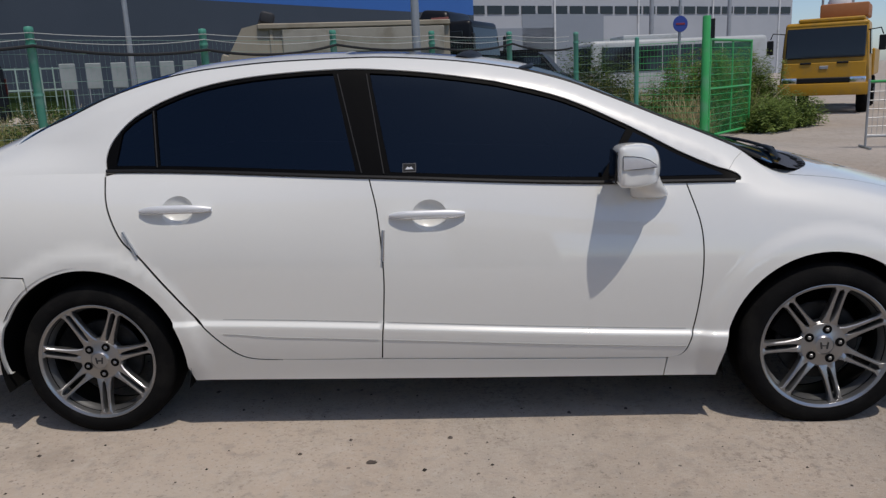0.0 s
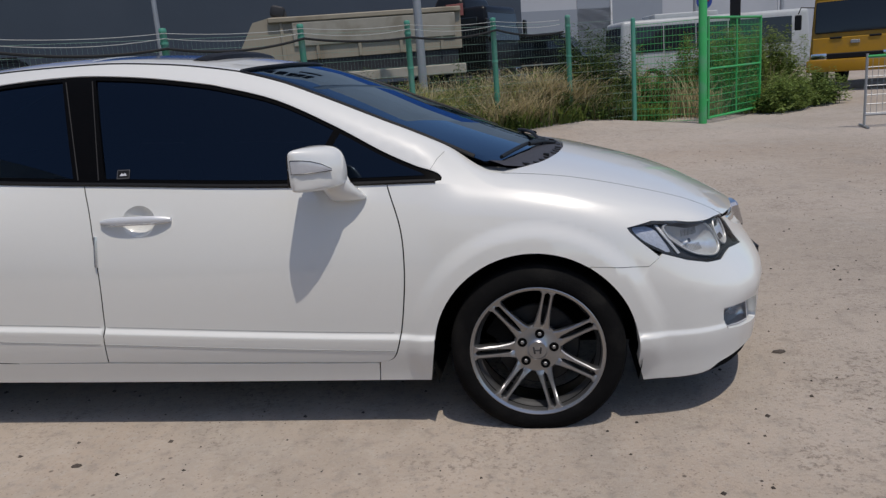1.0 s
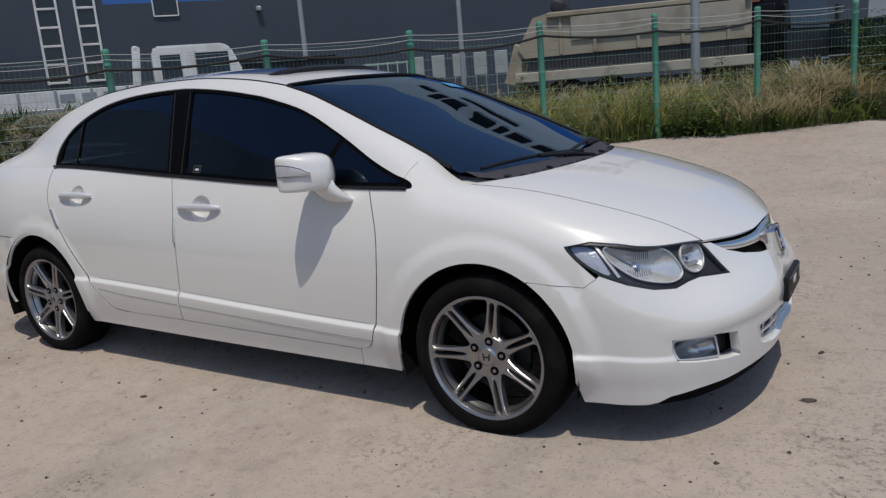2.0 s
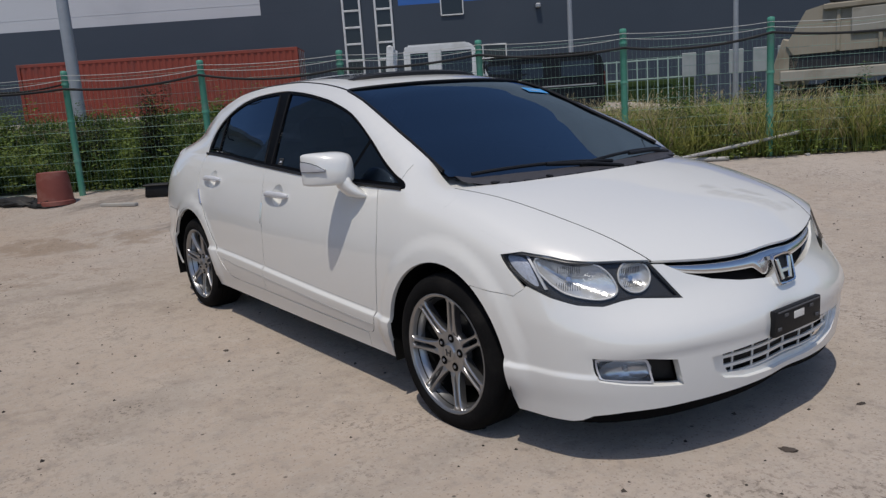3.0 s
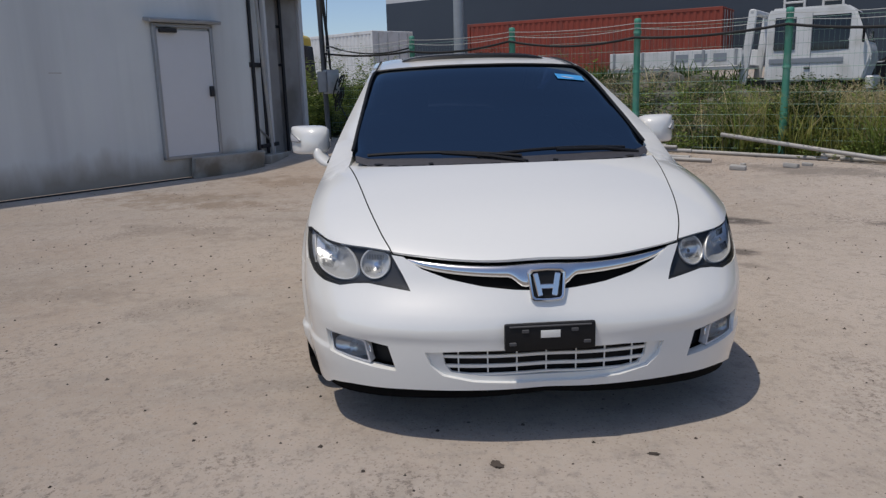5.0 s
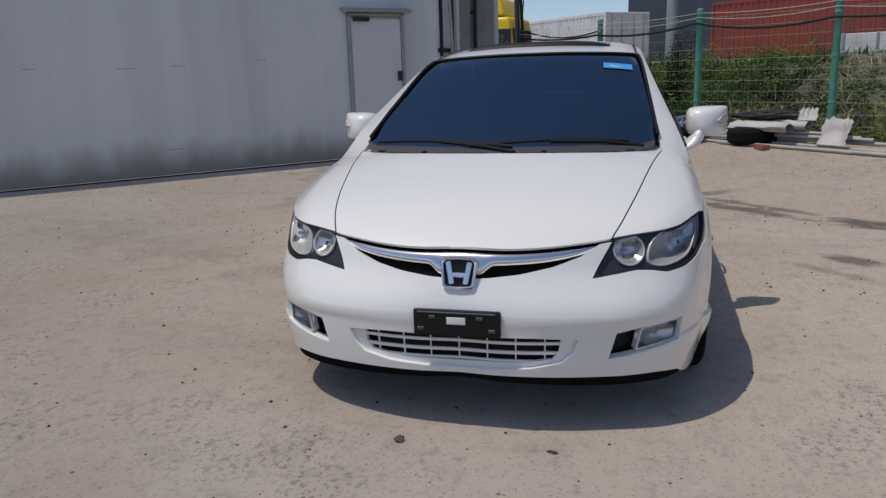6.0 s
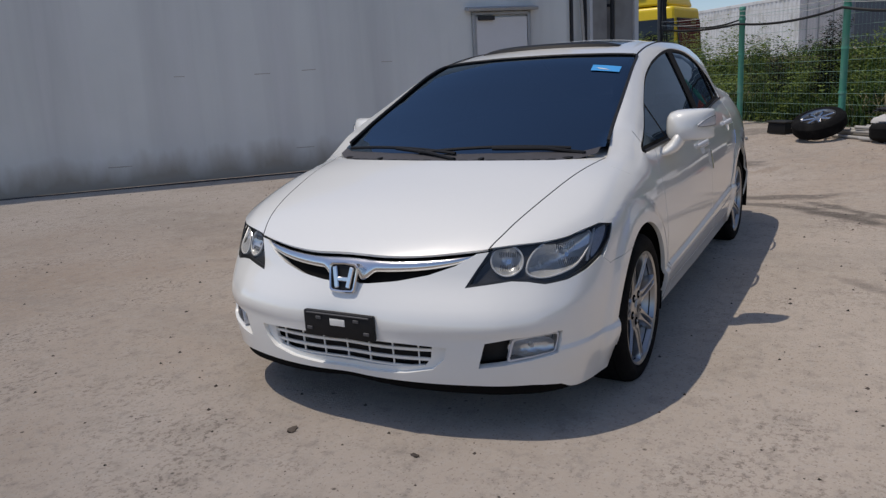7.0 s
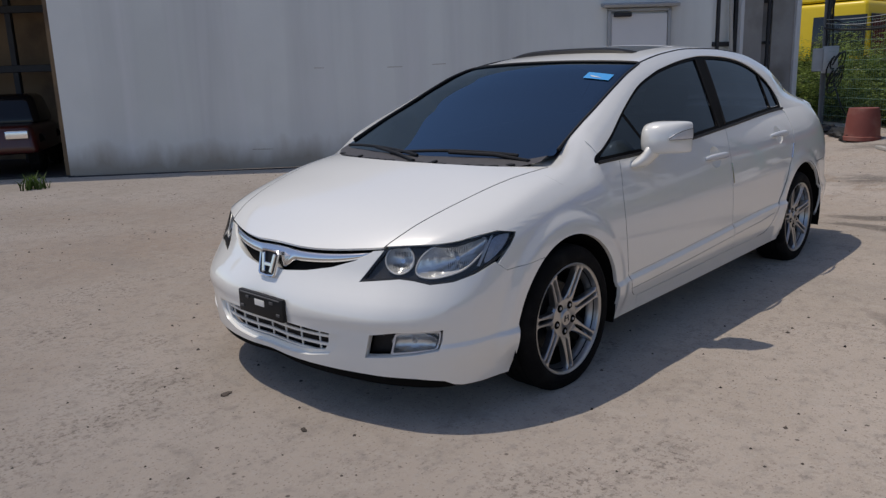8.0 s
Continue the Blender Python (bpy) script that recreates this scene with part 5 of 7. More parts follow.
GRASS = leaf_mat("green_grass", (.185, .245, .060), .45)
LIME = leaf_mat("yellow_green_grass", (.42, .42, .14), .45)
LEAFL = leaf_mat("light_green_leaf", (.20, .25, .07), .5)
GRASS2 = leaf_mat("deep_green_leaf", (.06, .105, .026), .6)
STALK = leaf_mat("dark_seed_stalk", (.030, .030, .018), .4)
STRAW = leaf_mat("dry_grass", (.50, .42, .25), .4)
STONE = mat("bank_stone", (.135, .128, .105), .9, 0, .4, 5, .5, 25, second=(.06, .07, .035), sscale=2)


def facing(at, ahead):
    """The turn about z that points local x along a direction."""
    return math.degrees(math.atan2(ahead[1], ahead[0]))


# ---- workshop wall ----
WALL_AT, WALL_RZ = (-6.36, -3.65, 0), 137.6
shop = thing("workshop_building", "grey-white clad workshop wall with stained foot", "building", WALL_AT, WALL_RZ)
bm = box((9.55, .12, 5.2), (-3.225, .06, 2.6 + .02))
part("wall", bm, PANELW, shop, "grey-white cladding with faint streaks", False)
part("base_strip", box((9.6, .03, .02), (-3.225, -.016, .006), bevel=.005), DARKM, shop, "black strip along the ground")
dr = part("door", box((.84, .05, 1.74), (.425, -.028, 1.20), bevel=.006), WHITE, shop, "plain white steel door")
for u in (-.025, .875):
    part("door_frame", box((.05, .07, 1.84), (u, -.034, 1.22), bevel=.006), GALV, dr, "grey steel door frame")
part("door_frame", box((.95, .07, .05), (.425, -.034, 2.125), bevel=.006), GALV, dr)
part("door_frame", box((.95, .07, .05), (.425, -.034, .315), bevel=.006), GALV, dr)
part("door_canopy", box((1.14, .17, .05), (.425, -.08, 2.19), (10, 0, 0), .008), GALV, dr, "grey drip canopy over the door")
part("door_closer", box((.26, .06, .06), (.16, -.09, 2.055), bevel=.012, seg=2), DARKM, dr, "dark door closer")
part("door_knob", box((.05, .07, .15), (.79, -.08, 1.22), bevel=.014, seg=2), DARKM, dr, "dark door lock")
for u, z, w in ((-4.3, 1.44, .14), (-3.2, 1.42, .22), (-2.55, 1.44, .20), (-1.4, 1.50, .16), (-2.7, .36, .26), (-5.2, .30, .30)):
    part("scuff", box((w, .004, .010), (u, -.001, z), (0, (u * 7) % 3 - 1.5, 0), .001), SKIRT, shop, "thin dark scrape in the cladding")
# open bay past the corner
BAYD = mat("brown_grey_bay_panel", (.36, .345, .33), .8, 0, .2, 2.5, .1, 30, second=(.22, .205, .185), sscale=1.2)
part("bay_wall", box((1.75, .08, 3.0), (2.42, .80, 1.5)), BAYD, shop, "brown-grey lining of the open bay", False)
part("bay_side", box((.08, .8, 3.0), (1.59, .46, 1.5)), PANELW, shop, "", False)
for u, v, w in ((1.66, .04, .04), (2.06, .34, .05), (2.72, .60, .045)):
    part("bay_post", box((w, w, 2.9), (u, v, 1.45), bevel=.005), DARKM, shop, "black steel post")
for z in (1.62, 2.25):
    part("bay_rail", box((1.1, .035, .045), (2.45, .62, z), (0, 0, 20), .005), DARKM, shop, "black steel rail")
part("bay_bracket", box((.42, .05, .07), (1.78, .12, 1.60), (0, 0, 22), .01), DARKM, shop, "dark bracket between the posts")
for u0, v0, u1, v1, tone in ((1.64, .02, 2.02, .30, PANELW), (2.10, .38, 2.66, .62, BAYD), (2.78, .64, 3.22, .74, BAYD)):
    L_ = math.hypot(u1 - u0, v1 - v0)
    part("bay_panel", box((L_ - .06, .03, 2.7), ((u0 + u1) / 2, (v0 + v1) / 2 + .03, 1.45), (0, 0, math.degrees(math.atan2(v1 - v0, u1 - u0))), .004), tone, shop, "cladding panel of the bay")
part("bay_end_post", box((.08, .10, 2.85), (3.26, .74, 1.42), bevel=.008), WHITE, shop, "pale corner post")
part("drain_pipe", tube([(1.84, .10, 2.85), (1.90, .10, 1.6), (1.98, .10, .08)], .028, 10), PVC, shop, "white drain pipe")
part("bay_fascia", box((1.95, .10, .46), (2.38, .32, 2.95), (0, 0, 21), .01), PANELW, shop, "stained pale fascia")
part("bay_roof", box((2.0, 1.4, .08), (2.4, .75, 3.16), (0, 0, 12)), PANELW, shop, "", False)
part("bay_skirt", box((1.25, .10, .30), (.98, -.085, .15), (11, 0, 0), .02, 2), SKIRT, shop, "sagging stained sheet at the foot of the cladding")
part("bay_plinth", box((.62, .34, .20), (2.02, .24, .10), (0, 0, 24), .01), PANELW, shop, "pale plinth of the bay")
part("bay_column", box((.07, .07, 2.7), (2.13, .30, 1.40), (0, 0, 22), .006), WHITE, shop, "pale steel column of the bay")
part("bay_brace", rod((1.72, .10, .62), (2.18, .34, .36), .018, n=8), GALV, shop, "thin grey brace")
part("bay_sill", box((.60, .05, .06), (2.02, .22, .34), (0, 0, 26), .008), DARKM, shop, "dark sill of the bay")
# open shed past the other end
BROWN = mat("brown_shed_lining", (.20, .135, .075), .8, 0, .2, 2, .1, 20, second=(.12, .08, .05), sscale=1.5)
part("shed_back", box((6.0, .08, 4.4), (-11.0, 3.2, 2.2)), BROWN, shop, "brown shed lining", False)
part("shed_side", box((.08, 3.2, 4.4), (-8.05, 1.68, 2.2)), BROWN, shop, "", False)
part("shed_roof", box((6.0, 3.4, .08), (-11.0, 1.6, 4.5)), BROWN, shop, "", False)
part("shed_front_beam", box((6.0, .15, 1.4), (-11.0, .05, 3.75), bevel=.01), PANELW, shop)
for u in (-8.7, -9.7, -10.8):
    part("shed_post", box((.10, .10, 4.3), (u, 2.6, 2.15), bevel=.008), DARKM, shop, "dark shed post")
for z in (1.62, 2.6):
    part("shed_rail", box((5.8, .08, .12), (-11.0, 2.55, z), bevel=.008), DARKM, shop, "dark shed rail")
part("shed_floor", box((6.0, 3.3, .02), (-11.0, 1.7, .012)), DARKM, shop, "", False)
RED = mat("dark_red_paint", (.07, .010, .008), .3, 0, .1, 8, coat=.6)
rc = thing("parked_car", "dark red car nose inside the shaded shed", "car", (-.15, -11.0, .02), 60)
part("body", box((2.2, 1.6, .42), (0, 0, .52), bevel=.12, seg=4, taper=(.94, .9)), RED, rc)
part("cabin", box((1.3, 1.36, .48), (-.45, 0, .95), bevel=.14, seg=4, taper=(.7, .84)), GLOSS, rc, "dark glass cabin")
for y in (.52, -.52):
    part("headlight", box((.12, .32, .13), (1.05, y, .60), bevel=.03, seg=3), REFLECT, rc)
for x in (.65, -.75):
    for y in (.68, -.68):
        part("wheel", turned([(.0, -.09), (.26, -.09), (.30, -.06), (.30, .06), (.26, .09), (.0, .09)], 24, pose(x, y, .30, 90, 0, 0)), RUBBER, rc)

# ---- fence ----
fence = thing("fence", "green wire mesh fence with round posts beside the yard", "fence")


def fence_post_base(x, y):
    return ground_z(x, y) - .08


POST_Z = 1.985
for i, (x, y) in enumerate(FENCE[1:]):
    z0 = fence_post_base(x, y)
    bm = turned([(.0, z0), (.043, z0), (.043, POST_Z - .05), (.046, POST_Z - .045), (.046, POST_Z - .012), (.038, POST_Z + .006), (.0, POST_Z + .012)], 16)
    bmesh.ops.transform(bm, matrix=pose(x, y, 0), verts=bm.verts)
    part("post", bm, GREEN, fence, "green painted round fence post")
    for z in (.75, 1.3, 1.8):
        part("clamp", turned([(.044, z), (.051, z), (.051, z + .03), (.044, z + .03)], 14, Matrix.Translation((x, y, 0))), GREEN, fence)


def mesh_panel(a, b, z0, z1, parent, material, dv=.055, dh=.130, r=.0009, name="mesh_panel"):
    """Welded wire between two posts: one part with all its wires."""
    a, b = Vector((*a, 0)), Vector((*b, 0))
    d = (b - a)
    L = d.length
    d.normalize()
    n = Vector((-d.y, d.x, 0))
    vs, fs = [], []

    def bar(p, q, w):
        k = len(vs)
        t = (q - p).normalized()
        s1 = n * w
        s2 = t.cross(n) * w
        for e in (p, q):
            vs.extend(tuple(e + m) for m in (s1, s2, -s1, -s2))
        fs.extend((k + i, k + (i + 1) % 4, k + 4 + (i + 1) % 4, k + 4 + i) for i in range(4))
    m = int(L / dv)
    for i in range(m + 1):
        p = a + d * (i * L / m)
        bar(p + Vector((0, 0, z0)), p + Vector((0, 0, z1)), r)
    h = int((z1 - z0) / dh)
    for i in range(h + 1):
        z = z0 + (z1 - z0) * i / h
        bar(a + Vector((0, 0, z)) + n * .004, b + Vector((0, 0, z)) + n * .004, r * 2.2)
    return part(name, (vs, [], fs), material, parent, "", False)


for (x0, y0), (x1, y1) in zip(FENCE, FENCE[1:]):
    zb = max(ground_z(x0, y0), ground_z(x1, y1)) + .05
    mesh_panel((x0, y0), (x1, y1), zb, 1.86, fence, WIRE)
last = [(1.82, 10.36), (2.95, 10.75), (4.02, 10.22)]
mesh_panel(last[0], last[1], .2, 1.85, fence, WIRE)


def sag(a, b, drop, n=14):
    a, b = Vector(a), Vector(b)
    return [tuple(a.lerp(b, t) - Vector((0, 0, drop * 4 * t * (1 - t)))) for t in np.linspace(0, 1, n)]


pts = []
for i, ((x0, y0), (x1, y1)) in enumerate(zip(FENCE, FENCE[1:])):
    pts += sag((x0 + .05, y0 - .05, 1.80 - .05 * (i % 2)), (x1 + .05, y1 - .05, 1.80 - .05 * ((i + 1) % 2)), .05 + .02 * (i % 3), 10)[:-1]
tagged(part("cable", tube(pts, .017, 7), CABLE, None, "black power cable strung along the fence posts"), "", "cable")
for k, (zt, dd) in enumerate(((1.93, .035), (1.87, .06))):
    pts = []
    for (x0, y0), (x1, y1) in zip(FENCE, FENCE[1:]):
        pts += sag((x0 + .03, y0 - .03, zt), (x1 + .03, y1 - .03, zt), dd, 8)[:-1]
    tagged(part("wire", tube(pts, .004, 5), WHITEW, None, "thin pale wire strung along the fence tops"), "", "wire", "fence wires")

# gate
gate = thing("gate", "open bright green mesh gate leaf on a thick post", "gate")
part("gate_post", turned([(.0, -.1), (.068, -.1), (.068, 2.13), (.06, 2.15), (.0, 2.155)], 20, Matrix.Translation((4.02, 10.22, 0))), GATEG, gate, "thick bright green gate post")
ga, gb = Vector((4.13, 10.33, 0)), Vector((5.42, 12.10, 0))
for t in (0, .52, 1):
    p = ga.lerp(gb, t)
    part("gate_stile", rod((p.x, p.y, .08), (p.x, p.y, 1.78), .022 if t != .52 else .014, n=10), GATEG, gate)
for z in (.10, .92, 1.76):
    part("gate_rail", rod((ga.x, ga.y, z), (gb.x, gb.y, z), .020, n=10), GATEG, gate)
mesh_panel((ga.x, ga.y), (gb.x, gb.y), .12, 1.74, gate, GATEG, .06, .11, .0028, "gate_mesh")
for z in (.4, 1.4):
    part("hinge", rod((4.05, 10.25, z), (4.15, 10.35, z), .02, n=8), GATEG, gate)
p2 = (2.95, 10.75)
part("end_post", turned([(.0, -.1), (.04, -.1), (.04, 1.86), (.0, 1.88)], 16, Matrix.Translation((p2[0], p2[1], 0))), GREEN, gate, "green fence post beside the gate")
mesh_panel(p2, (3.96, 10.26), .08, 1.74, gate, GATEG, .06, .11, .0020, "side_mesh")

# road barrier
bar_ = thing("road_barrier", "small grey and green mesh barrier standing at the gateway", "barrier", (5.85, 8.25, ground_z(5.85, 8.25)), -8)
for x in (0, 1.4):
    part("upright", rod((x, 0, .0), (x, 0, 1.02), .018, n=8), GALV, bar_)
    part("foot", rod((x, -.25, .02), (x, .25, .02), .018, n=8), GALV, bar_)
for z in (.18, .98):
    part("rail", rod((0, 0, z), (1.4, 0, z), .018, n=8), GATEG if z > .5 else GALV, bar_)
mesh_panel((0, 0), (1.4, 0), .2, .96, bar_, GALV, .07, .12, .003, "infill_mesh")

# verge behind the fence
vs, fs = [], []
us, os_ = np.arange(-16, 16.1, .8), np.array([-.12, .4, 1.2, 2.5, 4, 7, 10, 14, 20, 30, 45])
for u in us:
    for o in os_:
        x, y = -3.1 + .70 * u - .714 * o, 5.62 + .714 * u + .70 * o
        vs.append((x, y, ground_z(x, y) + .012 + .05 * noise.noise(Vector((x, y, 3))) * min(1, max(0, o))))
k = len(os_)
fs = [(i * k + j, (i + 1) * k + j, (i + 1) * k + j + 1, i * k + j + 1) for i in range(len(us) - 1) for j in range(k - 1)]
tagged(part("verge", (vs, [], fs), SOIL, None, "weedy brown soil verge behind the fence"), "", "ground", "", "structure")


def along(u, o):
    x, y = -3.1 + .70 * u - .714 * o, 5.62 + .714 * u + .70 * o
    return x, y, ground_z(x, y)


def blades(name, label, material, count, u_range, o_range, h_range, width, lean, clump, seed, plume=0.0):
    """Many bent blades as one mesh; they stand in clumps."""
    rng = np.random.default_rng(seed)
    vs, fs = [], []
    centres = [(rng.uniform(*u_range), rng.uniform(*o_range), rng.uniform(.55, 1.15)) for _ in range(max(8, count // clump))]
    for i in range(count):
        cu, co, ch = centres[i % len(centres)]
        x, y, z = along(cu + rng.normal(0, .17), max(o_range[0], co + rng.normal(0, .17)))
        h = rng.uniform(*h_range) * ch
        a = rng.uniform(0, math.tau)
        dx, dy = math.cos(a), math.sin(a)
        w = width * rng.uniform(.6, 1.3)
        b = lean * h * rng.uniform(.2, 1.2)
        k = len(vs)
        for t, ww in ((0, 1), (.45, .9), (.8, .55)):
            ox, oy = x + dx * b * t * t, y + dy * b * t * t
            vs.append((ox - dy * w * ww, oy + dx * w * ww, z + h * t * (1 - .12 * t)))
            vs.append((ox + dy * w * ww, oy - dx * w * ww, z + h * t * (1 - .12 * t)))
        vs.append((x + dx * b, y + dy * b, z + h * (1 - .18 * lean)))
        fs += [(k, k + 1, k + 3, k + 2), (k + 2, k + 3, k + 5, k + 4), (k + 4, k + 5, k + 6)]
        if plume and rng.random() < plume:
            tx, ty, tz = vs[-1]
            for q in range(7):
                aa, hh = rng.uniform(0, math.tau), rng.uniform(-.14, .02)
                k = len(vs)
                vs += [(tx, ty, tz + hh), (tx + .02 * math.cos(aa) + dx * .03, ty + .02 * math.sin(aa) + dy * .03, tz + hh + .05), (tx + .006 * math.cos(aa + 1), ty + .006 * math.sin(aa + 1), tz + hh + .012)]
                fs.append((k, k + 1, k + 2))
    ob = part(name, (vs, [], fs), material, None, label, False)
    return tagged(ob, "", "grass", "", "stuff")


def weeds(name, label, material, count, u_range, o_range, h_range, seed, leaf=.05, per=46):
    """Leafy stalks as one mesh."""
    rng = np.random.default_rng(seed)
    vs, fs = [], []
    for _ in range(count):
        x, y, z = along(rng.uniform(*u_range), rng.uniform(*o_range))
        h = rng.uniform(*h_range)
        lx, ly = rng.normal(0, .12), rng.normal(0, .12)
        k = len(vs)
        vs += [(x - .005, y, z), (x + .005, y, z), (x + lx * h, y + ly * h, z + h)]
        fs.append((k, k + 1, k + 2))
        for i in range(per):
            t = rng.uniform(.12, 1.0)
            a, s = rng.uniform(0, math.tau), leaf * rng.uniform(.5, 1.3) * (1.25 - .6 * t)
            r0 = rng.uniform(.0, .16) * (1.1 - .6 * t)
            cx, cy, cz = x + lx * h * t + r0 * math.cos(a), y + ly * h * t + r0 * math.sin(a), z + h * t
            d = Vector((math.cos(a), math.sin(a), rng.uniform(-.5, .5))).normalized()
            sd = d.cross(Vector((0, 0, 1))).normalized() * s * .34
            k = len(vs)
            c = Vector((cx, cy, cz))
            up = Vector((0, 0, s * .12))
            vs += [tuple(c), tuple(c + d * s * .5 + sd + up), tuple(c + d * s), tuple(c + d * s * .5 - sd + up)]
            fs += [(k, k + 1, k + 2), (k, k + 2, k + 3)]
    ob = part(name, (vs, [], fs), material, None, label, False)
    return tagged(ob, "", "weeds", "", "stuff")


# dark soil of the bank behind the fence
SOIL = mat("bank_soil", (.085, .075, .05), .95, 0, .5, 3, .6, 18, second=(.05, .06, .028), sscale=1.5, spec=.1)
us_, os_ = np.linspace(-13, -2.0, 111), np.linspace(.12, 5.2, 52)
vs = []
for u_ in us_:
    for o_ in os_:
        x_, y_, z_ = along(u_, o_)
        q_ = Vector((x_ * 1.7, y_ * 1.7, 0))
        edge_ = float(sstep(-2.0, -2.8, u_) * sstep(.12, .4, o_) * sstep(5.2, 4.6, o_))
        vs.append((x_, y_, z_ - .03 + edge_ * (.075 + .07 * noise.noise(q_) + .05 * noise.noise(q_ * 3.1))))
fs = [(i * 52 + k, (i + 1) * 52 + k, (i + 1) * 52 + k + 1, i * 52 + k + 1) for i in range(110) for k in range(51)]
tagged(part("verge", (vs, [], fs), SOIL, None, "dark weedy soil bank behind the wire fence"), "", "ground", "", "structure")
blades("grass", "green verge grass growing through the wire fence", GRASS, 13000, (-2.9, 10.5), (-.10, 2.4), (.2, .85), .007, .9, 44, 11)
blades("corner_grass", "green grass by the fence corner", GRASS2, 3600, (-9.8, -5.8), (-.10, 2.2), (.2, .7), .011, .9, 44, 41)
blades("pale_grass", "long yellow-green grass behind the fence", LIME, 24000, (-2.7, 8.0), (-.05, 2.4), (.3, .85), .0055, .95, 90, 31, .10)
blades("thin_grass", "sparse dry grass between the bank stones", STRAW, 1500, (-6.0, -2.5), (.1, 2.6), (.2, .6), .007, 1.0, 20, 42)
blades("tall_grass", "tall pale plumed grass behind the fence", STRAW, 8500, (-2.5, 7.3), (.05, 2.2), (.45, 1.02), .006, .9, 50, 12, .5)
blades("dry_clump", "dry straw clump hanging over the fence foot", STRAW, 1200, (6.4, 7.1), (-.15, .7), (.7, 1.15), .009, 1.1, 300, 32)
blades("far_grass", "rough green grass on the land past the fence", GRASS, 9000, (-2.6, 11), (2.0, 9.0), (.35, .8), .014, .7, 30, 13)
blades("bank_top_grass", "rough grass on top of the bank", GRASS2, 2500, (-13, -2.6), (3.6, 8.0), (.2, .5), .014, .8, 24, 46)
blades("edge_grass", "ragged grass spilling over the concrete edge", GRASS, 2600, (4.0, 9.2), (-.60, .10), (.15, .55), .010, 1.1, 40, 66)
blades("edge_straw", "dry grass spilling over the concrete edge", STRAW, 1500, (4.6, 8.2), (-.50, .20), (.3, .85), .008, 1.2, 60, 67)
weeds("edge_weeds", "dark leafy weeds at the concrete edge", GRASS2, 120, (3.6, 9.4), (-.62, .2), (.15, .6), 68, .075, 60)
blades("gateside_straw", "dry grass in front of the minibus", STRAW, 1500, (7.6, 11.0), (.0, 1.4), (.5, 1.15), .008, .9, 40, 69, .2)
weeds("gateside_weeds", "green weeds in front of the minibus", GRASS, 90, (7.4, 11.2), (.0, 1.4), (.4, 1.2), 70, .075, 90)
weeds("stalks", "dark seeding stalks standing in the bank", STALK, 16, (-6.2, -3.6), (.2, 1.2), (.6, 1.0), 43, .06, 110)
weeds("tall_stalks", "tall dark seeding stalks by the fence", STALK, 9, (-7.05, -6.7), (.35, .65), (1.15, 1.5), 48, .07, 240)
weeds("low_stalks", "short dark seeding stalks by the fence", STALK, 9, (-8.2, -7.7), (.3, .7), (.7, 1.1), 49, .07, 200)
weeds("bank_creeper", "dark creeper over the bank stones", GRASS2, 260, (-6.4, -2.4), (.1, 3.0), (.12, .45), 44, .07, 46)
weeds("dry_creeper", "dry brown creeper over the bank stones", STRAW, 110, (-7.5, -2.6), (.2, 2.8), (.1, .4), 47, .06, 30)
weeds("post_weeds", "leafy green weeds climbing by the fence post", GRASS, 60, (-4.6, -2.6), (.3, 1.6), (.5, 1.0), 50, .07, 60)
weeds("weeds", "leafy green weeds against the fence", GRASS2, 110, (-2.9, 7.5), (.05, 1.8), (.3, 1.0), 14, .075, 60)
weeds("tall_leafy_weeds", "tall dark leafy weeds standing in the grass", GRASS2, 22, (-2.4, 6.6), (.3, 1.5), (.7, 1.2), 61, .075, 130)
weeds("dark_clump", "dense dark leafy weeds beside a fence post", GRASS2, 26, (-2.1, -1.4), (.05, .7), (.5, 1.0), 71, .07, 130)
weeds("young_weeds", "fresh green leafy weeds standing in the grass", GRASS, 60, (-2.6, 6.8), (.0, 1.2), (.4, .9), 62, .08, 90)
weeds("bright_weeds", "bright leafy weeds behind the fence", GRASS, 340, (-2.6, 11), (-.05, 1.6), (.25, .95), 38, .085, 40)
weeds("low_weeds", "low bright weeds along the fence foot", GRASS, 260, (-8, 8), (-.25, .4), (.10, .35), 34, .06, 30)
weeds("tall_weeds", "tall dark leafy weeds near the gate", GRASS2, 46, (7.45, 8.75), (.05, .5), (1.1, 1.75), 15, .075, 200)
weeds("mid_weeds", "green leafy weeds near the gate", GRASS, 40, (7.3, 9.6), (.0, .6), (.7, 1.5), 52, .075, 170)
weeds("gate_post_weeds", "dark leafy weeds beside the gate fence", GRASS2, 90, (7.4, 10.5), (-.05, .9), (.4, 1.2), 45, .07, 110)
weeds("creeper", "dense green creeper on the bank by the workshop", GRASS2, 340, (-11.5, -5.6), (.1, 2.8), (.2, .75), 16, .08, 50)
weeds("bank_weeds", "bright leafy weeds on the bank by the workshop", GRASS, 330, (-12.5, -5.8), (-.1, 2.8), (.2, .85), 36, .09, 60)
weeds("lime_weeds", "light green leafy weeds on the bank", LEAFL, 190, (-12.5, -6.3), (-.05, 2.4), (.2, .75), 39, .08, 50)
weeds("corner_weeds", "tall green weeds behind the workshop corner", GRASS, 230, (-15.5, -10.2), (-.4, 2.6), (.5, 1.35), 64, .09, 80)
weeds("corner_shade_weeds", "dark leafy weeds behind the workshop corner", GRASS2, 160, (-15.5, -9.8), (-.3, 2.2), (.4, 1.1), 65, .09, 70)
blades("bank_straw", "dry grass stalks on the bank by the workshop", STRAW, 350, (-10.5, -4.5), (.1, 2.2), (.3, .7), .006, .8, 14, 40)
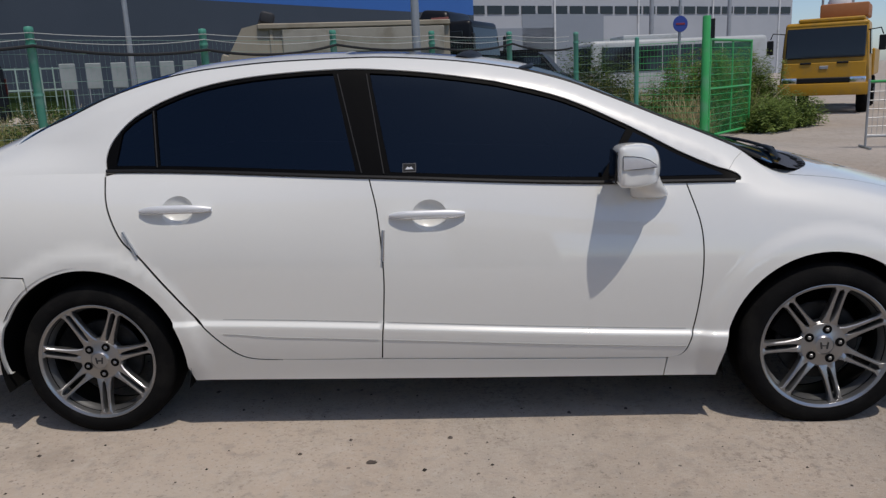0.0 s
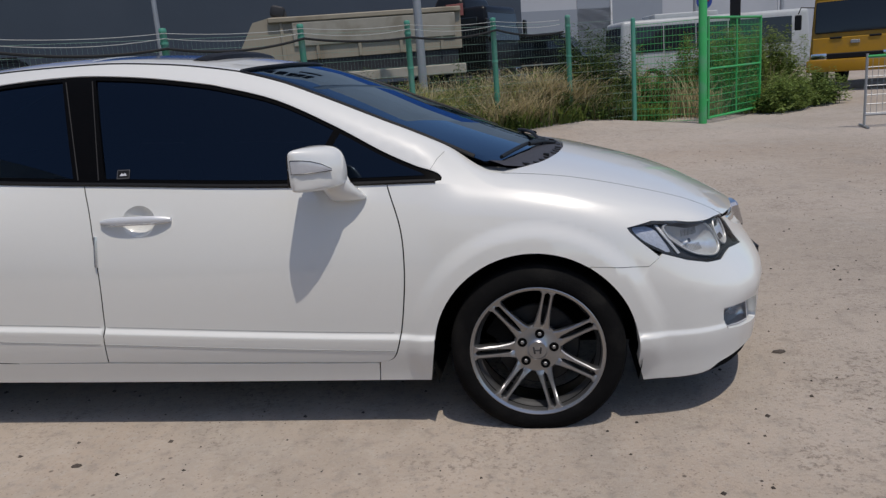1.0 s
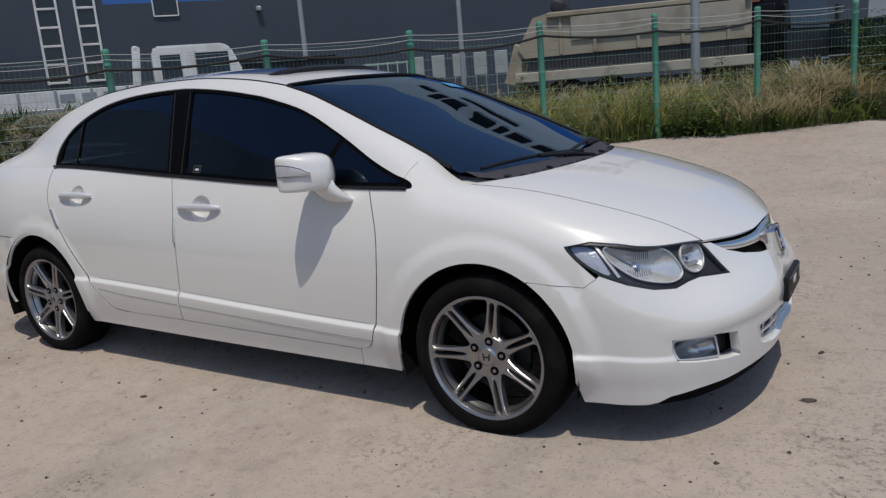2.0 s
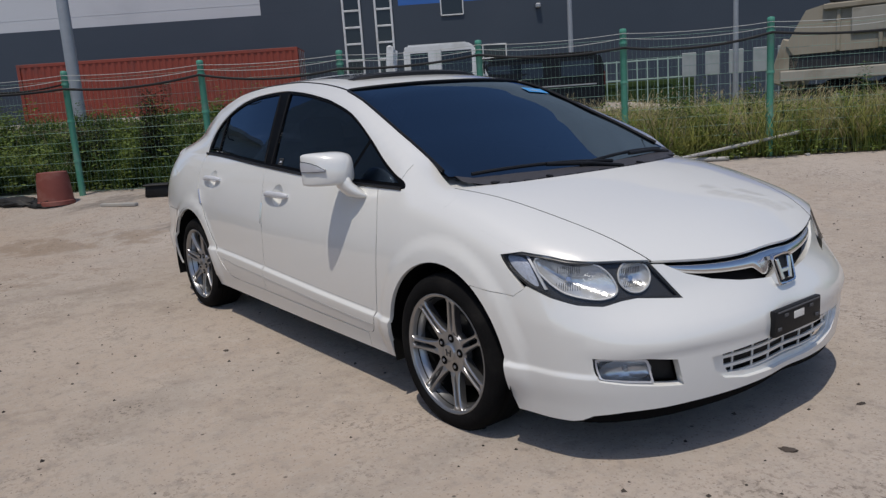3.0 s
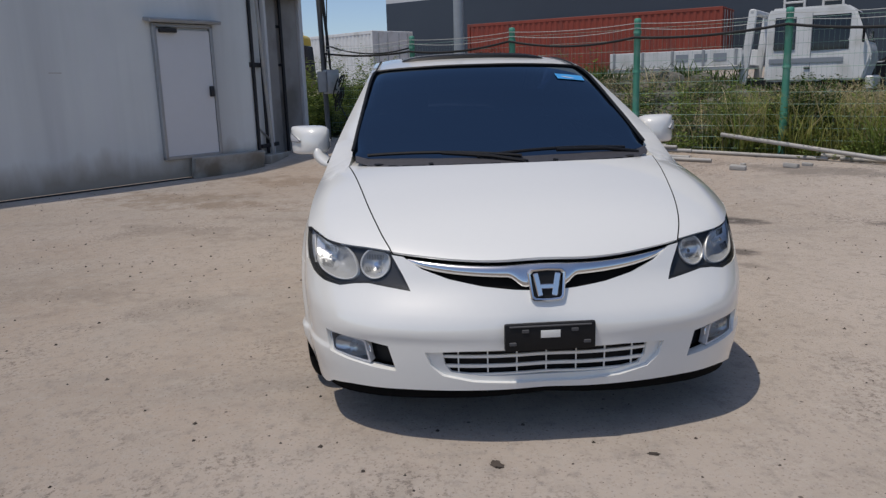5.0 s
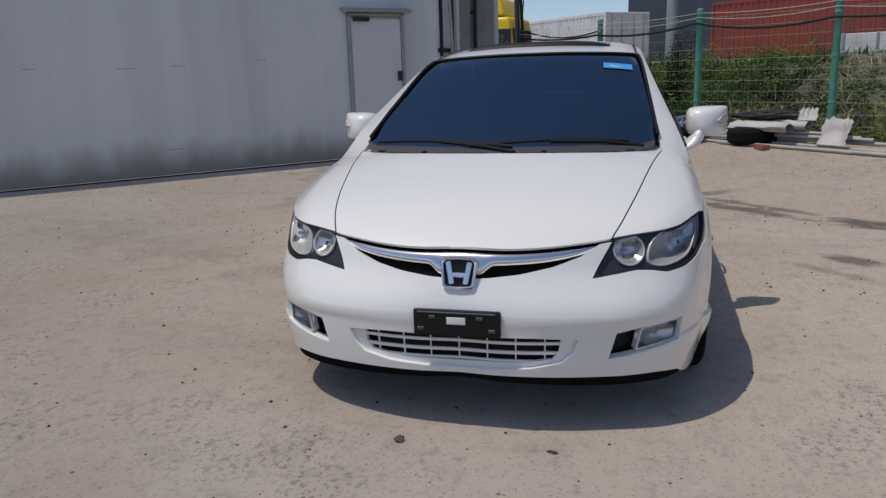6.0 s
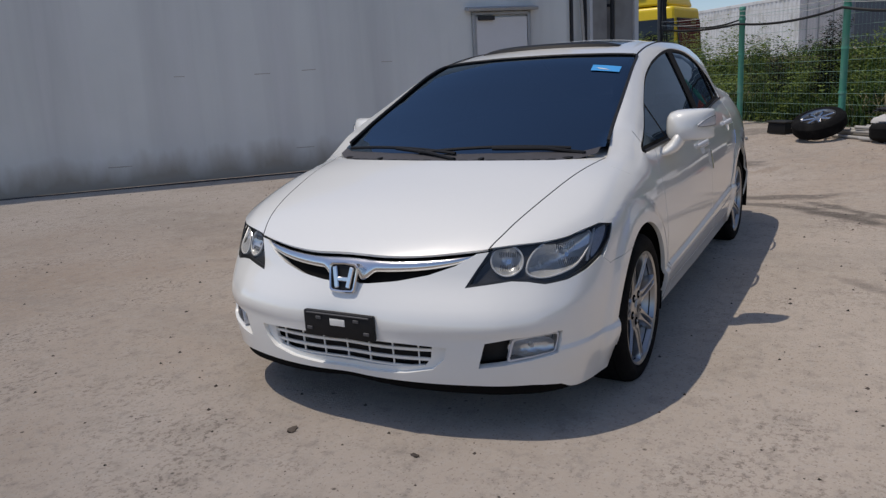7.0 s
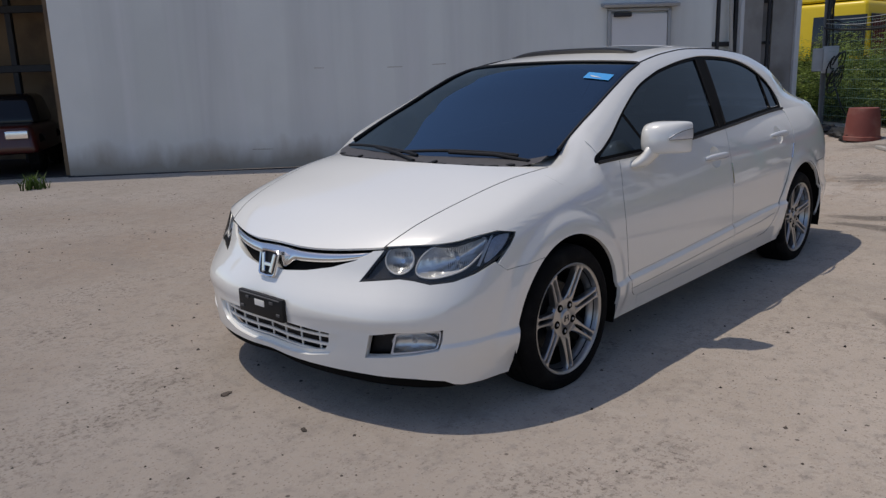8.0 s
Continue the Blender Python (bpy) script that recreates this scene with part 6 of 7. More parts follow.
BUSH = leaf_mat("light_bush_leaf", (.20, .27, .075), .45)
weeds("gate_bush", "green bushes behind the gate leaf", GRASS, 200, (11.0, 13.4), (-.9, .9), (.6, 1.7), 17, .085, 220)
weeds("gate_bush_light", "light green bushes behind the gate leaf", BUSH, 260, (10.2, 13.4), (-1.2, .6), (.35, 1.5), 37, .075, 170)
weeds("gate_scrub", "low light green scrub beside the yellow truck", BUSH, 150, (10.2, 13.2), (-2.2, -1.0), (.2, .75), 63, .075, 120)
blades("gate_grass", "long dry grass behind the gate leaf", STRAW, 1800, (9.4, 12.0), (-1.2, .8), (.4, 1.0), .008, .8, 40, 18, .1)

rng = np.random.default_rng(77)
vs, fs = [], []
for _ in range(80):
    a, r = rng.uniform(0, math.tau), rng.uniform(0, .22)
    x, y, h = .34 + r * math.cos(a), -8.12 + .6 * r * math.sin(a), rng.uniform(.10, .28)
    d, w, k = rng.uniform(0, math.tau), rng.uniform(.005, .012), len(vs)
    for t in (0, .5):
        vs += [(x + math.cos(d) * .5 * h * t * t - math.sin(d) * w, y + math.sin(d) * .5 * h * t * t + math.cos(d) * w, h * t), (x + math.cos(d) * .5 * h * t * t + math.sin(d) * w, y + math.sin(d) * .5 * h * t * t - math.cos(d) * w, h * t)]
    vs.append((x + math.cos(d) * .5 * h, y + math.sin(d) * .5 * h, h * .85))
    fs += [(k, k + 1, k + 3, k + 2), (k + 2, k + 3, k + 4)]
tagged(part("wall_weeds", (vs, [], fs), GRASS2, None, "green tuft of weeds at the shed entrance", False), "", "weeds", "", "stuff")


# ---- vehicles and goods past the fence ----
YELLOW = mat("yellow_truck_paint", (.46, .24, .012), .4, 0, .06, 6, .02, 40, second=(.36, .20, .03), sscale=3)
VWHITE = mat("white_vehicle_paint", (.68, .69, .69), .35, 0, .04, 6, second=(.55, .55, .53), sscale=2)
VBLACK = mat("black_vehicle_paint", (.007, .007, .008), .35, 0, .15, 6, spec=.25)
BEIGE = mat("dusty_beige_steel", (.34, .30, .23), .7, 0, .12, 3, .1, 30, second=(.25, .21, .15), sscale=1.5)
BEIGEL = mat("pale_dusty_steel", (.40, .37, .31), .75, 0, .15, 3, .2, 14, second=(.30, .27, .21), sscale=2)
BUSW = mat("dull_white_paint", (.46, .48, .48), .4, 0, .05, 5, second=(.40, .41, .40), sscale=2)
RUST = mat("red_container_paint", (.25, .046, .026), .55, 0, .12, 3, .05, 30, second=(.18, .046, .032), sscale=1.2)
GLASSD = mat("dark_vehicle_glass", (.015, .02, .025), .08, 0, .05)
TEAL = mat("teal_container_paint", (.03, .16, .22), .55, 0, .1, 3)
NAVY = mat("dark_grey_cladding", (.040, .054, .074), .55, 0, .06, .4, .05, 6, second=(.046, .060, .081), sscale=.15)
BLUEC = mat("blue_cladding", (.03, .13, .42), .5, 0, .06, .4)
WHITEC = mat("white_cladding", (.54, .56, .58), .55, 0, .04, .4, second=(.49, .51, .53), sscale=.2)
GREYC = mat("grey_cladding", (.26, .29, .33), .55, 0, .05, .5)
SIGNB = mat("blue_sign_face", (.03, .06, .30), .4, 0, .05)
BRICKM = mat("red_brick", (.30, .10, .07), .85, 0, .2, 10, .3, 60)


def tyre_at(parent, x, y, r=.48, w=.26, z=None):
    m = pose(x, y, r if z is None else z, 90, 0, 0)
    t = part("wheel", turned([(.0, -w / 2 + .03), (r * .55, -w / 2 + .02), (r * .6, -w / 2), (r * .92, -w / 2), (r, -w / 2 + .05), (r, w / 2 - .05), (r * .92, w / 2), (r * .6, w / 2), (r * .55, w / 2 - .02), (.0, w / 2 - .03)], 28, m), RUBBER, parent, "black truck wheel")
    part("hub", turned([(.0, -w / 2 + .01), (r * .3, -w / 2 + .01), (r * .34, -w / 2 + .03), (r * .34, w / 2 - .03), (r * .3, w / 2 - .01), (.0, w / 2 - .01)], 18, m), GALV, t)


def yellow_truck():
    at = (8.78, 16.7, ground_z(8.78, 16.7))
    v = thing("yellow_truck", "yellow works truck parked facing the yard, roof beacon and platform", "truck", at, facing(None, (-.47, -.88)))
    part("cab", box((1.55, 2.05, 1.60), (-.75, 0, 1.48), bevel=.10, seg=3, taper=(.86, .92)), YELLOW, v)
    part("windscreen", box((.10, 1.80, .76), (-.055, 0, 1.76), (0, -8, 0), .045, 3), GLASSD, v, "dark windscreen")
    part("roof_visor", box((.10, 1.86, .07), (-.12, 0, 2.20), (0, 0, 0), .03, 2), YELLOW, v)
    for q in (.42, -.42):
        part("front_vent", box((.03, .26, .05), (.045, q, 1.27), bevel=.01), BLACK, v)
    part("front_panel", box((.05, 1.88, .40), (.02, 0, 1.08), (0, -3, 0), .015), YELLOW, v)
    part("front_bumper", box((.22, 2.1, .30), (.04, 0, .62), bevel=.04, seg=2), YELLOW, v, "yellow steel bumper")
    part("lower_grille", box((.08, 1.7, .14), (.05, 0, .84), bevel=.02), BLACK, v, "black grille slot")
    for y in (.78, -.78):
        part("headlight", box((.06, .36, .16), (.07, y, .84), bevel=.03, seg=2), REFLECT, v)
        part("side_window", box((.70, .03, .60), (-.62, y * 1.265, 1.74), (math.copysign(3.5, y), 0, 0), .01), GLASSD, v)
        part("side_mirror", box((.06, .16, .36), (.12, y * 1.62, 1.70), bevel=.02), BLACK, v)
        part("mirror_arm", tube([(-.05, y * 1.2, 2.02), (.10, y * 1.55, 2.05), (.12, y * 1.62, 1.9)], .015, 6), BLACK, v)
        part("wiper", rod((.03, y * .3, 1.42), (.02, y * .85, 1.46), .012, n=6), BLACK, v)
        tyre_at(v, -.72, y * 1.12, .44)
        tyre_at(v, -4.0, y * 1.12, .44)
    part("badge_plate", box((.02, .20, .08), (.055, 0, 1.16), bevel=.01), GALV, v)
    part("chassis", box((5.0, .8, .22), (-2.9, 0, .62), bevel=.02), DARKM, v)
    part("body", box((3.3, 2.1, .7), (-3.3, 0, 1.25), bevel=.03), YELLOW, v, "yellow works body")
    part("roof_frame", box((1.3, 1.5, .10), (-.75, .1, 2.32), bevel=.03), YELLOW, v)
    part("lift_platform", box((1.6, 1.1, .34), (-1.2, .35, 2.54), bevel=.05, seg=2), mat("orange_platform", (.40, .15, .05), .6, 0, .15, 4), v, "orange-brown lift platform")
    part("beacon", turned([(.0, 0), (.26, 0), (.28, .14), (.20, .34), (.0, .42)], 20, pose(-.9, .2, 2.62)), VWHITE, v, "pale dome on the roof")
    for y in (.5, -.2):
        part("platform_post", rod((-1.0, y, 2.6), (-1.0, y, 3.1), .03, n=8), GALV, v)


def bus():
    at = (6.9, 25.0, ground_z(6.9, 25.0))
    v = thing("minibus", "white minibus with roof air unit parked past the gate", "bus", at, facing(None, (-.98, -.20)))
    part("body", box((6.6, 2.05, 1.95), (0, 0, 1.35), bevel=.16, seg=4, taper=(.97, .92)), BUSW, v)
    part("roof_unit", box((2.2, 1.3, .18), (.9, 0, 2.40), bevel=.06, seg=3), BUSW, v, "white roof air unit")
    part("windscreen", box((.04, 1.7, .85), (3.235, 0, 1.72), (0, -4, 0), .02), GLASSD, v, "dark windscreen")
    for y in (1.0, -1.0):
        for i, x in enumerate((2.35, 1.25, .15, -.95, -2.05)):
            part("side_window", box((1.06, .03, .84), (x, y * .985, 1.68), (math.copysign(2.4, y), 0, 0), .02), GLASSD, v, "dark side window")
        tyre_at(v, 2.2, y * .92, .38, .22)
        tyre_at(v, -2.0, y * .92, .38, .22)
    part("front_bumper", box((.2, 2.0, .36), (3.27, 0, .55), bevel=.05, seg=2), BUSW, v)


def black_tractor():
    at = (-.7, 18.6, ground_z(-.7, 18.6))
    v = thing("black_truck", "black heavy truck cab parked past the fence", "truck", at, facing(None, (.93, -.35)))
    part("cab", box((1.7, 2.2, 1.9), (.3, 0, 1.85), bevel=.14, seg=3, taper=(.88, .93)), VBLACK, v)
    part("roof_fairing", box((1.1, 1.9, .55), (-.1, 0, 2.85), (0, 6, 0), .14, 3, (.7, .85)), VBLACK, v, "black roof fairing")
    part("windscreen", box((.04, 1.9, .75), (1.10, 0, 2.25), (0, -7, 0), .02), GLASSD, v)
    for y in (1.06, -1.06):
        part("side_window", box((.75, .03, .55), (.45, y, 2.25), bevel=.02), GLASSD, v)
        part("side_mirror", box((.08, .18, .5), (1.2, y * 1.2, 2.2), bevel=.03), VBLACK, v)
        part("front_lamp", box((.05, .4, .2), (1.16, y * .72, 1.05), bevel=.04), REFLECT, v)
        tyre_at(v, .4, y * .95, .5)
    part("front_bumper", box((.25, 2.3, .45), (1.12, 0, .75), bevel=.06, seg=2), GREYP, v)
    part("door_mark", box((.5, .01, .3), (.2, -1.085, 2.75), bevel=.003), mat("faded_red_label", (.35, .12, .10), .6, 0, .1, 6), v, "faded red label")


def dump_truck():
    at = (-3.4, 16.2, ground_z(-3.4, 16.2))
    v = thing("tipper_truck", "dusty beige tipper body with a sloped tail", "truck", at, facing(None, (.955, .30)))
    bm = bmesh.new()
    prof = [(-2.6, 1.52), (2.6, 1.55), (2.6, 2.45), (-1.9, 2.55), (-2.35, 2.45), (-2.75, 1.75)]
    a = [bm.verts.new((x, -1.1, z)) for x, z in prof]
    b = [bm.verts.new((x, 1.1, z)) for x, z in prof]
    bm.faces.new(a)
    bm.faces.new(b[::-1])
    for i in range(len(prof)):
        bm.faces.new((a[i], b[i], b[(i + 1) % len(prof)], a[(i + 1) % len(prof)]))
    bmesh.ops.recalc_face_normals(bm, faces=bm.faces)
    part("tipper_body", bm, BEIGE, v, "dusty beige steel body", False)
    for x in (-1.7, -.9, .1, 1.1, 2.1):
        part("side_rib", box((.08, .05, .92), (x, -1.12, 2.0), bevel=.012), BEIGE, v)
    part("top_rail", box((4.6, .12, .12), (.3, -1.14, 2.47), bevel=.02), BEIGE, v)
    part("low_rail", box((5.5, .12, .24), (-.1, -1.14, 1.06), bevel=.02), BEIGEL, v, "pale beige side rail")
    part("tail_flap", box((.5, 2.1, 1.0), (-2.75, 0, 1.35), (0, 18, 0), .03), BEIGE, v, "sloped beige tail")
    part("side_cover", box((3.9, .04, .55), (.5, -1.15, 2.12), (4, 0, 0), .015), BEIGEL, v, "dusty pale cover hanging over the side")
    part("dark_band", box((5.2, .9, .34), (-.1, -.6, 1.36), bevel=.01), DARKM, v, "dark frame under the body")
    part("rolled_sheet", box((.35, 2.0, .28), (-1.75, 0, 2.68), (0, 15, 0), .1, 3), DARKM, v, "dark rolled cover")
    part("chassis", box((6.0, .8, .25), (0, 0, .72), bevel=.02), DARKM, v)
    for x in (-1.7, -.6, 1.9):
        for y in (.95, -.95):
            tyre_at(v, x, y, .48)


def white_truck():
    at = (-9.22, 7.28, ground_z(-9.22, 7.28))
    v = thing("white_truck", "white crew-cab truck with a low board bed", "truck", at, facing(None, (.61, .79)))
    k = (2.36 - at[2]) / 2.56
    v.scale = (k, k, k)
    bm = bmesh.new()
    prof = [(-1.0, .75), (1.25, .75), (1.42, 1.3), (1.34, 1.58), (1.0, 2.42), (.80, 2.56), (-.9, 2.56), (-1.0, 2.44)]
    a = [bm.verts.new((x, -.95 + (.08 if z > 1.7 else 0), z)) for x, z in prof]
    b = [bm.verts.new((x, .95 - (.08 if z > 1.7 else 0), z)) for x, z in prof]
    bm.faces.new(a)
    bm.faces.new(b[::-1])
    for i in range(len(prof)):
        bm.faces.new((a[i], b[i], b[(i + 1) % len(prof)], a[(i + 1) % len(prof)]))
    bmesh.ops.recalc_face_normals(bm, faces=bm.faces)
    bmesh.ops.bevel(bm, geom=list(bm.edges), offset=.05, segments=2, affect="EDGES")
    part("cab", bm, VWHITE, v)
    for y in (-.94, .94):
        s = math.copysign(1, y)
        part("front_window", box((.86, .03, .84), (.48, y * .965, 1.92), (s * 4, 0, 0), .05, 3), GLASSD, v, "dark door window")
        part("rear_window", box((.50, .03, .80), (-.56, y * .965, 1.93), (s * 4, 0, 0), .05, 3), GLASSD, v, "dark rear door window")
        part("grey_stripe", box((1.7, .012, .12), (-.05, y * 1.012, 1.26), bevel=.003), GREYC, v, "grey side stripe")
        part("door_handle", box((.14, .03, .05), (.0, y * 1.02, 1.08), bevel=.01), BLACK, v)
        part("door_seam", box((.015, .008, 1.6), (.06, y * 1.008, 1.60)), GREYC, v)
        part("side_mirror", box((.05, .14, .34), (1.22, y * 1.16, 1.80), bevel=.02), BLACK, v)
        tyre_at(v, .55, y * .85, .42)
        tyre_at(v, -3.6, y * .85, .42)
        part("side_board", box((3.6, .05, .42), (-3.35, y * 1.06, 1.42), bevel=.01), VWHITE, v, "white side board")
        for i in range(5):
            part("board_post", box((.07, .03, .44), (-1.7 - i * .83, y * 1.095, 1.42), bevel=.006), GALV, v)
        for i in range(3):
            part("board_mark", box((.34, .006, .20), (-2.1 - i * .5, y * 1.092, 1.43)), GREYC, v, "grey lettering block")
    part("windscreen", box((.03, 1.55, .78), (1.17, 0, 2.02), (0, -21, 0), .02), GLASSD, v)
    for y in (-.86, .86):
        part("guard_post", box((.20, .14, 1.9), (-1.45, y, 1.62), (0, 6, 0), .03, 2), VWHITE, v, "white guard post behind the cab")
    part("cab_guard", box((.14, 1.86, .14), (-1.37, 0, 2.52), bevel=.03), VWHITE, v, "white guard frame behind the cab")
    part("bed", box((3.7, 2.1, .10), (-3.35, 0, 1.15), bevel=.01), GALV, v)
    part("chassis", box((6.2, .8, .22), (-2.0, 0, .75), bevel=.02), DARKM, v)
    part("front_bumper", box((.18, 1.9, .34), (1.40, 0, .68), bevel=.04), VWHITE, v)


def dark_van(at, ahead, L, name, label):
    v = thing(name, label, "van", (*at, ground_z(*at)), facing(None, ahead))
    bm = bmesh.new()
    prof = [(-L / 2, .45), (L / 2, .45), (L / 2, 1.05), (L / 2 - .55, 1.28), (L / 2 - 1.15, 1.98), (-L / 2 + .15, 2.02), (-L / 2, 1.8)]
    a = [bm.verts.new((x, -.9 + (.10 if z > 1.3 else 0), z)) for x, z in prof]
    b = [bm.verts.new((x, .9 - (.10 if z > 1.3 else 0), z)) for x, z in prof]
    bm.faces.new(a)
    bm.faces.new(b[::-1])
    for i in range(len(prof)):
        bm.faces.new((a[i], b[i], b[(i + 1) % len(prof)], a[(i + 1) % len(prof)]))
    bmesh.ops.recalc_face_normals(bm, faces=bm.faces)
    bmesh.ops.bevel(bm, geom=list(bm.edges), offset=.08, segments=3, affect="EDGES")
    part("body", bm, VBLACK, v)
    for y in (.84, -.84):
        part("trim_strip", box((L - .5, .02, .035), (0, y * 1.075, 1.16), bevel=.004), GALV, v, "bright trim under the windows")
        part("roof_rail", rod((-L / 2 + .3, y * .93, 2.05), (L / 2 - 1.2, y * .93, 2.05), .025, n=8), VBLACK, v, "black roof rail")
        for x in (L / 2 - 1.6, 0, -L / 2 + .75):
            part("side_window", box((.95, .03, .45), (x, y, 1.62), (math.copysign(7, y), 0, 0), .02), GLASSD, v)
        tyre_at(v, L / 2 - .85, y, .34, .2)
        tyre_at(v, -L / 2 + .85, y, .34, .2)
        part("tail_lamp", box((.05, .16, .4), (-L / 2 - .01, y * .85, 1.3), bevel=.02), RED, v)


yellow_truck()
bus()
black_tractor()
dump_truck()
white_truck()
dark_van((-13.2, 13.4), (-.62, -.78), 4.4, "black_van", "glossy black van parked past the fence")
dark_van((1.2, 21.6), (.97, -.2), 4.2, "dark_car", "dark car parked behind the fence")


def container(at, ahead, L, H, material, name, label):
    v = thing(name, label, "container", at, facing(None, ahead))
    part("shell", box((L, 2.4, H), (0, 0, H / 2), bevel=.02), material, v, "", False)
    n = int(L / .28)
    for sg in (-1, 1):
        vs, fs = [], []
        w = (L - .3) / n
        for i in range(n):
            x0 = -L / 2 + .15 + i * w
            for dx, dy in ((0, 1.202), (.2, 1.235), (.55, 1.235), (.75, 1.202)):
                vs += [(x0 + dx * w, sg * dy, .16), (x0 + dx * w, sg * dy, H - .14)]
        fs = [(2 * k, 2 * k + 2, 2 * k + 3, 2 * k + 1)[::-sg] for k in range(len(vs) // 2 - 1)]
        part("corrugated_side", (vs, [], fs), material, v, "", False)
    for sg in (-1, 1):
        for z in (.08, H - .07):
            part("rail", box((L, .06, .14), (0, sg * 1.215, z), bevel=.01), material, v)
        for x in (-L / 2 + .06, L / 2 - .06):
            part("corner_post", box((.14, .08, H), (x, sg * 1.215, H / 2), bevel=.01), material, v)
    for y in (-.9, -.35, .35, .9):
        part("locking_bar", rod((L / 2 + .03, y, .1), (L / 2 + .03, y, H - .1), .02, n=8), GALV, v)


container((-32.3, 9.3, 1.45), (.565, .825), 12.19, 2.6, RUST, "red_container", "red-brown corrugated shipping container on the raised ground")
container((-36.7, -4.2, 1.20), (.753, .659), 12.19, 2.46, VWHITE, "white_container", "white corrugated container on the raised ground")
container((-19.2, -6.9, .9), (.3, .95), 3.0, 2.5, TEAL, "teal_container", "teal container behind the workshop")
LEMON = mat("lemon_yellow_paint", (.78, .56, .015), .35, 0, .06, 6)
v = thing("yellow_cab", "yellow truck cab behind the workshop corner", "truck", (-17.6, -3.7, 1.0), facing(None, (.12, .99)))
part("cab", box((2.0, 2.2, 1.35), (0, 0, 1.0), bevel=.12, seg=3, taper=(.9, .93)), LEMON, v)
part("upper_body", box((1.9, 2.0, .5), (-.2, 0, 1.95), bevel=.10, seg=3, taper=(.8, .9)), LEMON, v)
part("side_window", box((1.25, .03, .95), (.30, -1.07, .88), (-2, 0, 0), .05, 2), GLASSD, v, "dark side opening of the cab")
part("windscreen", box((.03, 1.8, .95), (.985, 0, .9), (0, -4, 0), .02), GLASSD, v)
part("front_bumper", box((.2, 2.2, .3), (1.0, 0, .25), bevel=.04), VBLACK, v)
for i in range(3):
    part("body_mark", box((.22, .01, .16), (-.6 + i * .3, -1.0, 2.0)), mat("teal_mark", (.03, .22, .30), .5), v, "teal lettering block")
for x in (.55, -.7):
    tyre_at(v, x, -.9, .42)
    tyre_at(v, x, .9, .42)


# ---- buildings ----
big = thing("warehouse", "large dark grey warehouse with white and blue upper cladding", "building", (-43.7, -.43, .35), 53.13)
big.scale = (.72, .72, .72)
part("wall", box((100.5, 30, 8.35), (50.25, 15, 3.67)), NAVY, big, "dark grey cladding", False)
part("upper_wall", box((25.6, 30, 5.5), (12.8, 15.02, 10.6)), WHITEC, big, "white upper cladding", False)
part("upper_wall", box((9.4, 30, 5.5), (30.3, 15.02, 10.6)), NAVY, big, "dark grey upper cladding", False)
part("upper_wall", box((65.5, 30, 5.5), (67.75, 15.02, 10.6)), BLUEC, big, "blue upper cladding", False)
part("top_wall", box((74.9, 30, 15.6), (63.05, 15.04, 21.15)), WHITEC, big, "light grey top cladding", False)
part("top_wall", box((25.6, 30, 15.6), (12.8, 15.04, 21.15)), WHITEC, big, "white top cladding", False)
for u, w, z, hh in ((65.0, 1.6, 23.0, 1.6), (67.2, 1.2, 25.2, 3.2), (69.0, 1.5, 25.2, 3.2), (71.2, 1.5, 25.2, 3.2), (72.8, .6, 25.2, 3.2), (74.4, 1.5, 25.2, 3.2), (76.6, 1.4, 25.2, 3.2), (78.6, 1.3, 25.2, 3.2), (80.4, 1.5, 25.2, 3.2), (82.4, 1.2, 25.2, 3.2), (70.5, 5.0, 20.8, 1.2), (80.5, 4.4, 20.8, 1.2)):
    part("sign_bar", box((w, .3, hh), (u, -.12, z), bevel=.03), VBLACK, big, "plain dark sign block")
for i in range(3):
    part("cladding_joint", box((25.6, .012, .02), (12.8, .014, 8.6 + i * 1.7)), WHITEC, big)
for u0, u1 in ((31.2, 32.35), (33.4, 34.5)):
    w = part("window_strip", box((u1 - u0, .08, 9.4), ((u0 + u1) / 2, -.02, 7.9)), GLASSD, big, "tall dark window strip with white frame")
    for u in (u0, u1):
        part("frame", box((.14, .16, 9.4), (u, -.06, 7.9), bevel=.02), VWHITE, w)
    for i in range(9):
        part("frame", box((u1 - u0, .16, .13), ((u0 + u1) / 2, -.06, 3.3 + i * 1.1), bevel=.02), VWHITE, w)
for u0, u1, z0, z1 in ((37.9, 39.4, 7.0, 8.6), (39.0, 42.2, 3.95, 4.85)):
    w = part("window", box((u1 - u0, .08, z1 - z0), ((u0 + u1) / 2, -.02, (z0 + z1) / 2)), GLASSD, big, "white-framed window")
    for u in (u0, (u0 + u1) / 2, u1):
        if u0 != 37.9 or u != (u0 + u1) / 2:
            part("frame", box((.08, .12, z1 - z0), (u, -.06, (z0 + z1) / 2), bevel=.02), VWHITE, w)
    for z in (z0, z1):
        part("frame", box((u1 - u0, .12, .08), ((u0 + u1) / 2, -.06, z), bevel=.02), VWHITE, w)
for u in (44.5,):
    part("wall_lamp", box((.35, .4, .3), (u, -.2, 7.2), bevel=.06), GALV, big)
far = thing("far_hall", "white industrial hall with a dark window band", "building", (-4, 91.5, 0), 30.5)
HALLW = mat("pale_grey_hall_cladding", (.44, .46, .49), .6, 0, .04, .4, second=(.40, .42, .45), sscale=.2)
part("wall", box((61, 25, 20), (30.5, 12.5, 10)), HALLW, far, "white cladding", False)
part("grey_wall", box((13, .1, 9.0), (17.5, -.03, 4.5)), GREYC, far, "grey cladding field", False)
part("lower_wall", box((18, .1, 7.2), (7.0, -.03, 3.6)), GREYC, far, "", False)
